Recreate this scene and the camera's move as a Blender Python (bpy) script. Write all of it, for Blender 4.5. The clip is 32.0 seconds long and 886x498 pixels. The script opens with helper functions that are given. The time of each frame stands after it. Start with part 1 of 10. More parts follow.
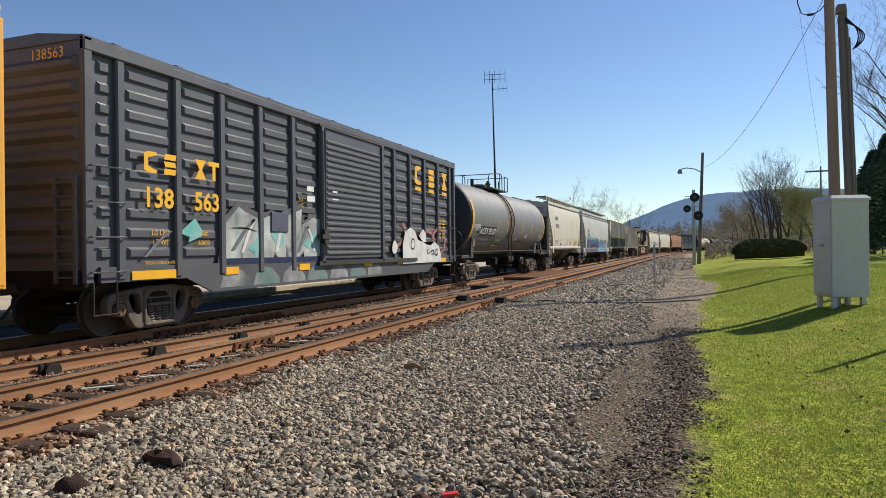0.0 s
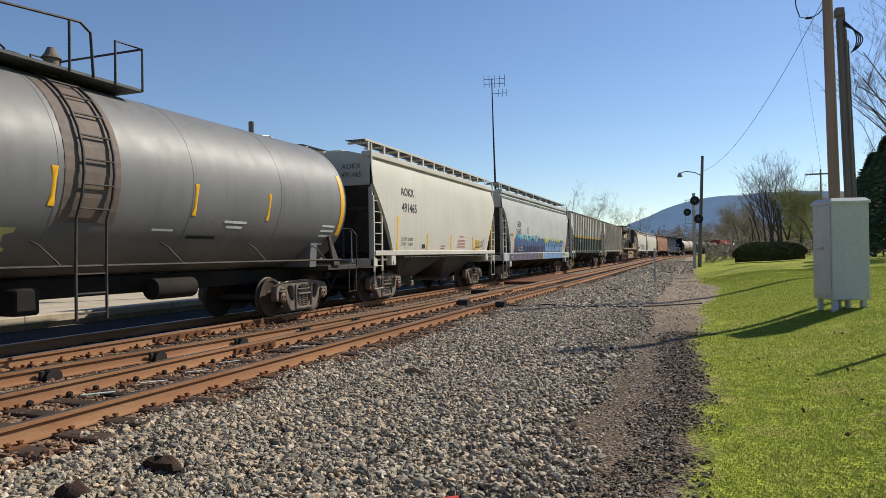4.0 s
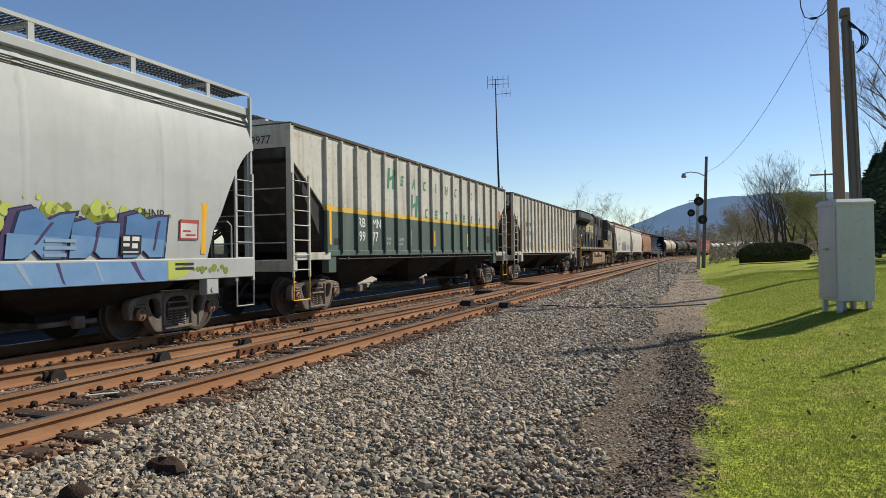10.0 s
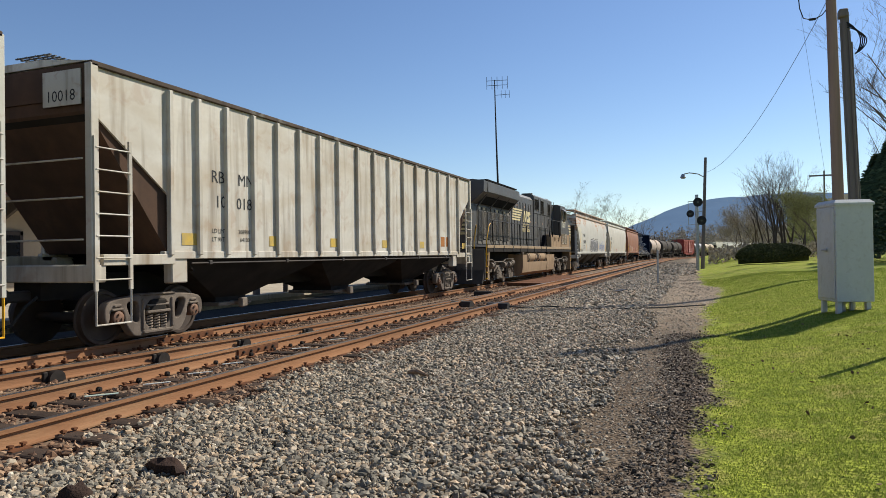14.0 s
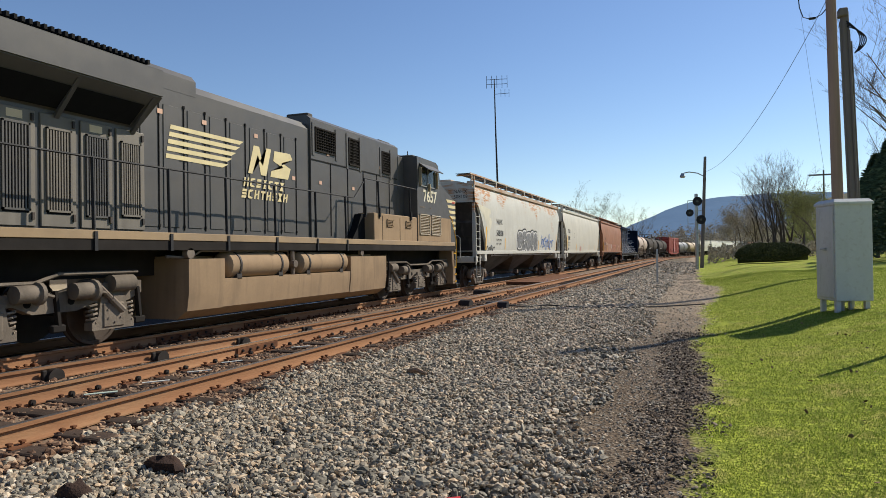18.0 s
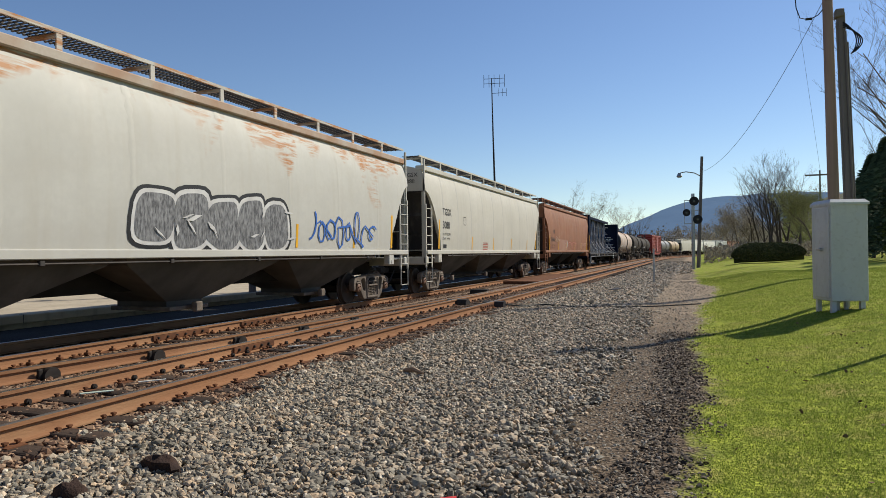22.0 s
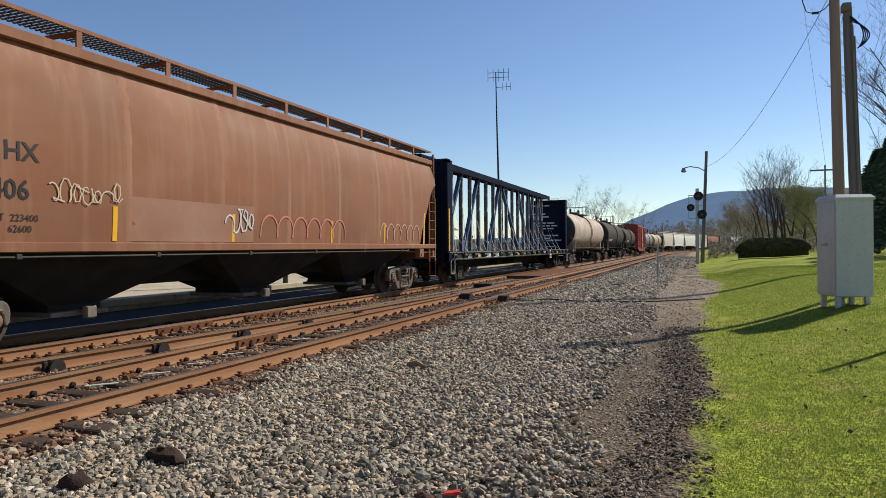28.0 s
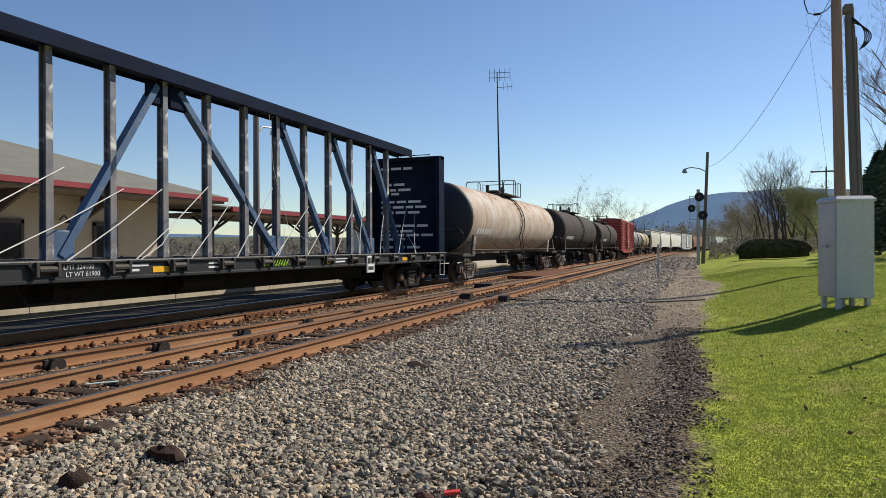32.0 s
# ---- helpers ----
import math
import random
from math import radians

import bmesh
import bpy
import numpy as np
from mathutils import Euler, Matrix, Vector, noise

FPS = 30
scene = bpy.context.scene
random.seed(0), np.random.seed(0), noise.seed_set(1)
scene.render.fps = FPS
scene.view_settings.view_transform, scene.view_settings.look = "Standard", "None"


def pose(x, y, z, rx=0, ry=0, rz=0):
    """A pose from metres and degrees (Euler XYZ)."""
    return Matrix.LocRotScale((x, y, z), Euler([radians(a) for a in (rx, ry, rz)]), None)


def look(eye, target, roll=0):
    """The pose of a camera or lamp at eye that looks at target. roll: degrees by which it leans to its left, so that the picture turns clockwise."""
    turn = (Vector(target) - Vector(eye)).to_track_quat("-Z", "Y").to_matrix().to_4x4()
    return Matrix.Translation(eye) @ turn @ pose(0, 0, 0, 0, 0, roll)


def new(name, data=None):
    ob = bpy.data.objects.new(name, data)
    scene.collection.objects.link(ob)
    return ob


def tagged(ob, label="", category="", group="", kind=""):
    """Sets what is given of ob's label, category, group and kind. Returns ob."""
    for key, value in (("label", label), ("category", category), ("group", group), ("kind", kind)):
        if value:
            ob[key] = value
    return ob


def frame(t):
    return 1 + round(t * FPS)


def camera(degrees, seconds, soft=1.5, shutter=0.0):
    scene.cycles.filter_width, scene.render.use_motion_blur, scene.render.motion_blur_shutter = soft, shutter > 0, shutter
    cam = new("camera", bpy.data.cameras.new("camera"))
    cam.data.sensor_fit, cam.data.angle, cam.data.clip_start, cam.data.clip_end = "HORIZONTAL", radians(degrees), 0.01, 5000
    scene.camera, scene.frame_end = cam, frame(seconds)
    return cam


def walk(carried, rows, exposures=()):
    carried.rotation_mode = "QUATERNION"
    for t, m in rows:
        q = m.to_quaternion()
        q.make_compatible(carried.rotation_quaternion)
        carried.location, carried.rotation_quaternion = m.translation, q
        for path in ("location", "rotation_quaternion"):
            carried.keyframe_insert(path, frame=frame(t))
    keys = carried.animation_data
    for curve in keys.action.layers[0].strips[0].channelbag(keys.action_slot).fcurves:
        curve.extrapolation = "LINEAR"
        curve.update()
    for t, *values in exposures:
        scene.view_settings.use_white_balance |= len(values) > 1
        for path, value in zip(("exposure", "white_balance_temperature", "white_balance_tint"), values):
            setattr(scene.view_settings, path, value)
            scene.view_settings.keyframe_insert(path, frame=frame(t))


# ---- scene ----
LENS = 66.76
cam = camera(LENS, 32.0, soft=0.65)


def eye_pose(yaw, pitch, roll, dx, dy, dz):
    """Camera pose: degrees to the left of the track's way, up, and leaning left; a small sway round the standing point."""
    eye = Vector((dx, dy, 1.625 + dz))
    y, p = radians(yaw), radians(pitch)
    way = Vector((-math.sin(y) * math.cos(p), math.cos(y) * math.cos(p), math.sin(p)))
    return look(eye, eye + way, roll)


walk(cam, [
    (0, eye_pose(20.455, 0.048, -0.622, -0.009, 0.001, -0.006)),
    (0.5, eye_pose(20.509, 0.075, -0.797, -0.001, -0.005, -0.000)),
    (1, eye_pose(20.306, 0.143, -0.869, 0.011, -0.007, 0.002)),
    (1.5, eye_pose(20.267, 0.274, -0.810, 0.004, -0.004, -0.002)),
    (2, eye_pose(20.279, 0.508, -0.856, -0.001, -0.003, -0.000)),
    (2.5, eye_pose(20.510, 0.575, -0.854, -0.016, 0.005, -0.006)),
    (3, eye_pose(20.590, 0.437, -0.879, 0.008, -0.014, 0.005)),
    (3.5, eye_pose(20.488, 0.425, -0.875, 0.004, -0.010, -0.001)),
    (5.5, eye_pose(20.561, 0.403, -0.816, -0.005, 0.007, -0.006)),
    (6, eye_pose(20.653, 0.376, -0.792, -0.009, 0.008, -0.003)),
    (6.5, eye_pose(20.757, 0.346, -0.874, 0.001, 0.004, 0.000)),
    (7, eye_pose(20.714, 0.338, -0.855, -0.007, 0.007, 0.000)),
    (7.5, eye_pose(20.750, 0.327, -0.775, -0.001, 0.002, 0.003)),
    (8, eye_pose(20.779, 0.396, -0.802, -0.006, 0.006, -0.004)),
    (8.5, eye_pose(20.790, 0.388, -0.759, -0.005, 0.003, 0.002)),
    (9, eye_pose(20.780, 0.460, -0.784, -0.004, 0.006, -0.004)),
    (9.5, eye_pose(20.772, 0.457, -0.748, -0.010, 0.003, 0.002)),
    (10, eye_pose(20.774, 0.466, -0.812, -0.009, 0.006, 0.003)),
    (10.5, eye_pose(20.751, 0.521, -0.917, -0.011, 0.006, -0.000)),
    (11, eye_pose(20.757, 0.516, -0.914, 0.001, 0.004, 0.000)),
    (11.5, eye_pose(20.738, 0.570, -0.854, -0.003, 0.002, -0.003)),
    (12, eye_pose(20.726, 0.604, -0.764, -0.006, 0.001, 0.001)),
    (12.5, eye_pose(20.720, 0.596, -0.728, -0.008, 0.001, 0.007)),
    (13, eye_pose(20.695, 0.591, -0.815, -0.013, 0.004, 0.004)),
    (13.5, eye_pose(20.734, 0.577, -0.843, -0.001, 0.001, -0.000)),
    (14, eye_pose(20.710, 0.544, -0.833, -0.007, 0.003, 0.001)),
    (14.5, eye_pose(20.730, 0.502, -0.737, -0.006, -0.001, -0.003)),
    (16.5, eye_pose(20.786, 0.453, -0.764, -0.007, 0.004, -0.002)),
    (17, eye_pose(20.752, 0.448, -0.800, 0.000, -0.000, 0.000)),
    (17.5, eye_pose(20.693, 0.410, -0.780, -0.012, 0.004, 0.003)),
    (18, eye_pose(20.674, 0.454, -0.777, -0.003, 0.003, -0.004)),
    (18.5, eye_pose(20.627, 0.470, -0.759, -0.006, 0.004, 0.004)),
    (19, eye_pose(20.617, 0.522, -0.767, -0.006, 0.004, -0.004)),
    (19.5, eye_pose(20.554, 0.536, -0.825, -0.003, 0.000, 0.001)),
    (20, eye_pose(20.522, 0.531, -0.806, 0.003, -0.000, 0.003)),
    (20.5, eye_pose(20.500, 0.518, -0.758, -0.009, 0.006, -0.005)),
    (21, eye_pose(20.487, 0.463, -0.783, -0.012, 0.008, -0.007)),
    (21.5, eye_pose(20.488, 0.444, -0.781, -0.011, 0.008, -0.004)),
    (22, eye_pose(20.421, 0.370, -0.649, 0.002, -0.002, 0.003)),
    (22.5, eye_pose(20.187, 0.403, -0.691, -0.001, 0.007, 0.001)),
    (23, eye_pose(20.222, 0.464, -0.769, -0.010, 0.005, -0.001)),
    (23.5, eye_pose(20.343, 0.530, -0.584, -0.018, 0.006, -0.006)),
    (24, eye_pose(20.388, 0.514, -0.566, -0.010, 0.002, -0.003)),
    (24.5, eye_pose(20.459, 0.521, -0.568, -0.008, 0.003, -0.001)),
    (25, eye_pose(20.470, 0.524, -0.569, -0.009, 0.005, -0.002)),
    (25.5, eye_pose(20.466, 0.498, -0.652, -0.007, 0.003, 0.001)),
    (27.5, eye_pose(20.676, 0.032, -0.601, -0.010, 0.009, -0.002)),
    (28, eye_pose(20.716, -0.108, -0.473, -0.008, 0.002, -0.002)),
    (28.5, eye_pose(20.750, -0.181, -0.375, -0.008, 0.002, -0.001)),
    (29, eye_pose(20.909, -0.306, -0.435, -0.013, 0.013, -0.008)),
    (29.5, eye_pose(20.942, -0.317, -0.531, -0.010, 0.011, -0.004)),
    (30, eye_pose(20.918, -0.323, -0.374, -0.009, 0.001, 0.005)),
    (30.5, eye_pose(20.939, -0.270, -0.397, -0.006, 0.002, -0.000)),
    (31, eye_pose(20.873, -0.211, -0.375, -0.008, -0.002, 0.000)),
    (31.5, eye_pose(20.800, -0.204, -0.328, -0.006, 0.002, 0.003)),
    (32, eye_pose(20.773, -0.122, -0.240, -0.006, -0.002, -0.002)),
], [(0, 0.30), (3, 0.27), (6, 0.10), (7, 0.04), (9, 0.14), (11, 0.27), (14, 0.29), (18, 0.30), (20, 0.25), (22, 0.15), (23, 0.10), (25, 0.17), (28, 0.20), (30, 0.26), (32, 0.24)])

# ---- light ----
SUN_EL, SUN_AZ = radians(37.5), radians(34.5)  # azimuth to the right of the track's way (+Y)
world = bpy.data.worlds.new("sky")
scene.world = world
world.use_nodes = True
wn = world.node_tree.nodes
sky = wn.new("ShaderNodeTexSky")
sky.sky_type = "NISHITA"
sky.sun_disc = False
sky.sun_elevation, sky.sun_rotation = SUN_EL, SUN_AZ
sky.altitude, sky.air_density, sky.dust_density, sky.ozone_density = 100, 1.0, 0.1, 3.0
rich = wn.new("ShaderNodeHueSaturation")
rich.inputs["Hue"].default_value, rich.inputs["Saturation"].default_value = 0.506, 1.07
world.node_tree.links.new(sky.outputs[0], rich.inputs["Color"])
world.node_tree.links.new(rich.outputs[0], wn["Background"].inputs[0])
wn["Background"].inputs[1].default_value = 0.098
sun = new("sun", bpy.data.lights.new("sun", "SUN"))
sun.data.energy, sun.data.angle, sun.data.color = 5.0, radians(0.53), (1.0, 0.93, 0.80)
sun.rotation_euler = (Vector((math.sin(SUN_AZ) * math.cos(SUN_EL), math.cos(SUN_AZ) * math.cos(SUN_EL), math.sin(SUN_EL)))).to_track_quat("Z", "Y").to_euler()

# ---- mesh building ----


class Mesh:
    """Collects vertices and faces of simple solids into one mesh."""

    def __init__(self):
        self.v, self.f = [], []

    def add(self, verts, faces):
        n = len(self.v)
        self.v += [tuple(p) for p in verts]
        self.f += [tuple(i + n for i in q) for q in faces]
        return self

    def box(self, x0, x1, y0, y1, z0, z1, c=0.0):
        """A box between two corners, its long edges chamfered by c."""
        if c <= 0:
            p = [(x, y, z) for x in (x0, x1) for y in (y0, y1) for z in (z0, z1)]
            return self.add(p, [(0, 1, 3, 2), (4, 6, 7, 5), (0, 4, 5, 1), (2, 3, 7, 6), (0, 2, 6, 4), (1, 5, 7, 3)])
        c = min(c, (x1 - x0) * 0.45, (y1 - y0) * 0.45, (z1 - z0) * 0.45)
        rings = []
        for z, k in ((z0, c), (z0 + c, 0), (z1 - c, 0), (z1, c)):
            a, b, d, e = x0 + k, x1 - k, y0 + k, y1 - k
            q = c if k == 0 else c * 0.5
            rings.append([(a + q, d, z), (b - q, d, z), (b, d + q, z), (b, e - q, z), (b - q, e, z), (a + q, e, z), (a, e - q, z), (a, d + q, z)])
        return self.loft(rings)

    def loft(self, rings, caps=True, closed=True):
        n, k = len(self.v), len(rings[0])
        for r in rings:
            self.v += [tuple(p) for p in r]
        for i in range(len(rings) - 1):
            for j in range(k if closed else k - 1):
                a, b = n + i * k + j, n + i * k + (j + 1) % k
                self.f.append((a, b, b + k, a + k))
        if caps and closed:
            self.f.append(tuple(n + j for j in reversed(range(k))))
            self.f.append(tuple(n + (len(rings) - 1) * k + j for j in range(k)))
        return self

    def cyl(self, p0, p1, r, n=10, r2=None, caps=True):
        return self.tube([p0, p1], [r, r if r2 is None else r2], n, caps)

    def tube(self, pts, r, n=6, caps=True):
        """A round bar along points; r may be one radius or one for each point."""
        pts = [Vector(p) for p in pts]
        rs = r if isinstance(r, (list, tuple)) else [r] * len(pts)
        rings, side = [], None
        for i, p in enumerate(pts):
            d = (pts[min(i + 1, len(pts) - 1)] - pts[max(i - 1, 0)])
            d = d.normalized() if d.length > 1e-9 else Vector((0, 0, 1))
            if side is None:
                side = d.orthogonal().normalized()
            side = (side - d * side.dot(d))
            side = side.normalized() if side.length > 1e-6 else d.orthogonal().normalized()
            up = d.cross(side)
            rings.append([p + (side * math.cos(2 * math.pi * j / n) + up * math.sin(2 * math.pi * j / n)) * rs[i] for j in range(n)])
        return self.loft(rings, caps)

    def bar(self, p0, p1, w, h, up=(0, 0, 1)):
        """A rectangular bar from p0 to p1, w wide and h high."""
        p0, p1 = Vector(p0), Vector(p1)
        d = (p1 - p0).normalized()
        u = Vector(up)
        s = d.cross(u)
        s = s.normalized() if s.length > 1e-6 else d.orthogonal().normalized()
        u = s.cross(d)
        return self.loft([[p + s * a * w / 2 + u * b * h / 2 for a, b in ((-1, -1), (1, -1), (1, 1), (-1, 1))] for p in (p0, p1)])

    def extrude(self, outline, y0, y1):
        """An outline of (x, z), run along y."""
        return self.loft([[(x, y, z) for x, z in outline] for y in (y0, y1)])

    def extrude_x(self, outline, x0, x1):
        """An outline of (y, z), run along x."""
        return self.loft([[(x, y, z) for y, z in outline] for x in (x0, x1)])

    def lathe_x(self, prof, y, z, n=24):
        """A profile of (x, r), turned round an axis along x."""
        return self.loft([[(x, y + r * math.cos(2 * math.pi * j / n), z + r * math.sin(2 * math.pi * j / n)) for j in range(n)] for x, r in prof])

    def lathe_y(self, prof, x, z, n=24):
        return self.loft([[(x + r * math.sin(2 * math.pi * j / n), y, z + r * math.cos(2 * math.pi * j / n)) for j in range(n)] for y, r in prof])

    def lathe_z(self, prof, x, y, n=16):
        return self.loft([[(x + r * math.cos(2 * math.pi * j / n), y + r * math.sin(2 * math.pi * j / n), z) for z, r in prof[i:i + 1] for j in range(n)] for i in range(len(prof))])

    def data(self, name, material, smooth=35):
        me = bpy.data.meshes.new(name)
        me.from_pydata(self.v, [], self.f)
        me.materials.append(material)
        if smooth:
            me.shade_smooth()
            me.set_sharp_from_angle(angle=radians(smooth))
        else:
            me.shade_flat()
        me.update()
        return me


def thing(name, label, category, m=None, group="", kind=""):
    ob = new(name)
    ob.empty_display_size = 0.2
    if m is not None:
        ob.matrix_basis = m
    return tagged(ob, label, category, group, kind)


def part(name, mesh, material, parent, label="", smooth=35, kind=""):
    """Links a mesh as one part under a thing or a part."""
    ob = new(name, mesh if isinstance(mesh, bpy.types.Mesh) else mesh.data(name, material, smooth))
    ob.parent = parent
    return tagged(ob, label, kind=kind)


def solid(name, mesh, material, label, category, group="", kind="", smooth=35):
    return tagged(new(name, mesh.data(name, material, smooth)), label, category, group, kind)


# ---- materials ----


def paint(name, base, second=None, scale=2.0, rough=0.5, metal=0.0, bump=0.0, bump_scale=60.0, streak=None, streak_amount=0.5, spots=None, spot_scale=5.0, spot_amount=0.5,
          grime=None, grime_amount=0.0, per_piece=0.0, stretch=(1, 1, 1), top_rust=None, spec=0.5):
    """A surface with a mottled base, optional run-down streaks, spots and grain, all fixed to the object."""
    m = bpy.data.materials.new(name)
    m.use_nodes = True
    t = m.node_tree
    n, l = t.nodes, t.links
    b = n["Principled BSDF"]
    co = n.new("ShaderNodeTexCoord")
    mp = n.new("ShaderNodeMapping")
    mp.inputs["Scale"].default_value = stretch
    l.new(co.outputs["Object"], mp.inputs[0])

    def tex(s, detail=5, squeeze=None, dist=0.0):
        x = n.new("ShaderNodeTexNoise")
        x.inputs["Scale"].default_value, x.inputs["Detail"].default_value, x.inputs["Distortion"].default_value = s, detail, dist
        if squeeze:
            q = n.new("ShaderNodeMapping")
            q.inputs["Scale"].default_value = squeeze
            l.new(co.outputs["Object"], q.inputs[0])
            l.new(q.outputs[0], x.inputs[0])
        else:
            l.new(mp.outputs[0], x.inputs[0])
        return x.outputs[0]

    def ramp(src, lo, hi):
        r = n.new("ShaderNodeMapRange")
        r.inputs[1].default_value, r.inputs[2].default_value = lo, hi
        l.new(src, r.inputs[0])
        return r.outputs[0]

    def mix(fac, a, c):
        x = n.new("ShaderNodeMix")
        x.data_type = "RGBA"
        for i, s in ((0, fac), (6, a), (7, c)):
            if isinstance(s, bpy.types.NodeSocket):
                l.new(s, x.inputs[i])
            elif i == 0:
                x.inputs[0].default_value = s
            else:
                x.inputs[i].default_value = (*s, 1)
        return x.outputs[2]

    def scaled(src, k):
        x = n.new("ShaderNodeMath")
        x.operation = "MULTIPLY"
        l.new(src, x.inputs[0])
        x.inputs[1].default_value = k
        return x.outputs[0]

    second = second or tuple(c * 0.72 for c in base)
    col = mix(ramp(tex(scale), 0.35, 0.68), base, second)
    col = mix(scaled(ramp(tex(scale * 14, 3), 0.3, 0.75), 0.35), col, tuple((a + c) * 0.42 for a, c in zip(base, second)))
    if streak:
        col = mix(scaled(ramp(tex(1.0, 4, (4.5, 4.5, 0.35), 0.3), 0.5, 0.78), streak_amount), col, streak)
    if spots:
        col = mix(scaled(ramp(tex(spot_scale, 7, None, 0.5), 0.56, 0.68), spot_amount), col, spots)
    if top_rust:
        # rust that runs down from the roof edge in broken bands: colour, height where it starts and where it is full
        sp = n.new("ShaderNodeSeparateXYZ")
        l.new(co.outputs["Object"], sp.inputs[0])
        high = ramp(sp.outputs[2], top_rust[1], top_rust[2])
        add = n.new("ShaderNodeMath")
        add.operation = "MULTIPLY_ADD"
        l.new(high, add.inputs[0])
        add.inputs[1].default_value = 0.3
        l.new(tex(1.0, 4, (0.7, 0.6, 0.42), 0.6), add.inputs[2])
        cut = n.new("ShaderNodeMath")
        cut.operation = "MULTIPLY"
        l.new(ramp(add.outputs[0], 0.71, 0.79), cut.inputs[0])
        l.new(ramp(tex(1.0, 6, (1.6, 1.8, 15.0), 0.5), 0.42, 0.58), cut.inputs[1])
        both = n.new("ShaderNodeMath")
        both.operation = "MULTIPLY"
        l.new(cut.outputs[0], both.inputs[0])
        l.new(ramp(high, 0.0, 0.25), both.inputs[1])
        col = mix(both.outputs[0], col, top_rust[0])
    if grime:
        col = mix(scaled(ramp(tex(0.7, 6, (1.2, 0.8, 2.2), 0.4), 0.42, 0.75), grime_amount), col, grime)
    if per_piece:
        oi = n.new("ShaderNodeObjectInfo")
        hs = n.new("ShaderNodeHueSaturation")
        l.new(ramp(oi.outputs["Random"], 0, 1), hs.inputs["Value"])
        hs.inputs["Value"].default_value = 1
        r = hs.inputs["Value"].links[0].from_node
        r.inputs[3].default_value, r.inputs[4].default_value = 1 - per_piece, 1 + per_piece
        l.new(col, hs.inputs["Color"])
        col = hs.outputs[0]
    l.new(col, b.inputs["Base Color"])
    l.new(ramp(tex(scale * 3), 0, 1), b.inputs["Roughness"])
    r = b.inputs["Roughness"].links[0].from_node
    r.inputs[3].default_value, r.inputs[4].default_value = max(0.04, rough - 0.12), min(1, rough + 0.14)
    b.inputs["Metallic"].default_value = metal
    b.inputs["Specular IOR Level"].default_value = 0.1 if rough >= 0.8 else min(spec, 0.3) if rough > 0.3 else 0.5
    if bump:
        bp = n.new("ShaderNodeBump")
        bp.inputs["Strength"].default_value, bp.inputs["Distance"].default_value = bump, 0.02
        l.new(tex(bump_scale, 4), bp.inputs["Height"])
        l.new(bp.outputs[0], b.inputs["Normal"])
    return m


def plain(name, base, rough=0.6, metal=0.0):
    return paint(name, base, tuple(c * 0.85 for c in base), 3.0, rough, metal)

RAIL_TOP, TRAIN_X, SPEED = 0.20, -10.21, 6.28
CURVE_AT, CURVE_R = 118.0, 570.0

M_STEEL = paint("dark_steel", (0.055, 0.05, 0.047), (0.035, 0.03, 0.028), 3, 0.7, 0.2, grime=(0.12, 0.085, 0.06), grime_amount=0.5)
M_CAST = paint("dusty_cast_steel", (0.21, 0.172, 0.14), (0.105, 0.085, 0.07), 4, 0.85, 0.1, bump=0.3, bump_scale=40, grime=(0.29, 0.245, 0.2), grime_amount=0.5)
M_WHEEL = paint("wheel_steel", (0.085, 0.062, 0.048), (0.05, 0.038, 0.032), 3, 0.65, 0.3, grime=(0.14, 0.095, 0.065), grime_amount=0.5)
M_SPRING = paint("spring_steel", (0.3, 0.25, 0.2), (0.16, 0.12, 0.09), 6, 0.7, 0.3)
# grime black, lowered further to hold the shade under the cars
M_UNDER = paint("shaded_underframe_grime", (0.026, 0.023, 0.021), (0.016, 0.014, 0.013), 2, 0.9, grime=(0.05, 0.04, 0.032), grime_amount=0.4)
M_CAP = paint("bearing_cap", (0.22, 0.12, 0.075), (0.12, 0.08, 0.06), 8, 0.65, 0.2)
M_YELLOW = plain("safety_yellow", (0.85, 0.44, 0.02), 0.45)
M_INK = plain("stencil_black", (0.02, 0.02, 0.022), 0.6)
M_CHALK = plain("stencil_white", (0.72, 0.72, 0.7), 0.6)
M_GLASS = bpy.data.materials.new("cab_glass")
M_GLASS.use_nodes = True
for k, v in (("Base Color", (0.03, 0.04, 0.045, 1)), ("Roughness", 0.06), ("Metallic", 0.0), ("IOR", 1.5)):
    M_GLASS.node_tree.nodes["Principled BSDF"].inputs[k].default_value = v
M_BOX_BLACK = paint("boxcar_black", (0.108, 0.106, 0.117), (0.085, 0.084, 0.094), 1.2, 0.36, streak=(0.11, 0.108, 0.115), streak_amount=0.3, grime=(0.062, 0.06, 0.066), grime_amount=0.25, spec=0.3)
M_TANK_GREY = paint("tank_grey", (0.15, 0.15, 0.152), (0.18, 0.178, 0.175), 0.6, 0.5, streak=(0.10, 0.092, 0.085), streak_amount=0.5, grime=(0.21, 0.195, 0.17), grime_amount=0.35)
M_HOPPER = paint("hopper_cream", (0.55, 0.52, 0.445), (0.48, 0.455, 0.385), 0.5, 0.6, spec=0.3, streak=(0.40, 0.36, 0.29), streak_amount=0.35, grime=(0.42, 0.38, 0.32), grime_amount=0.2)
M_HOPPER_GREY = paint("hopper_grey", (0.45, 0.46, 0.44), (0.38, 0.39, 0.37), 0.5, 0.6, spec=0.3, streak=(0.3, 0.3, 0.28), streak_amount=0.4, grime=(0.28, 0.27, 0.25), grime_amount=0.3)
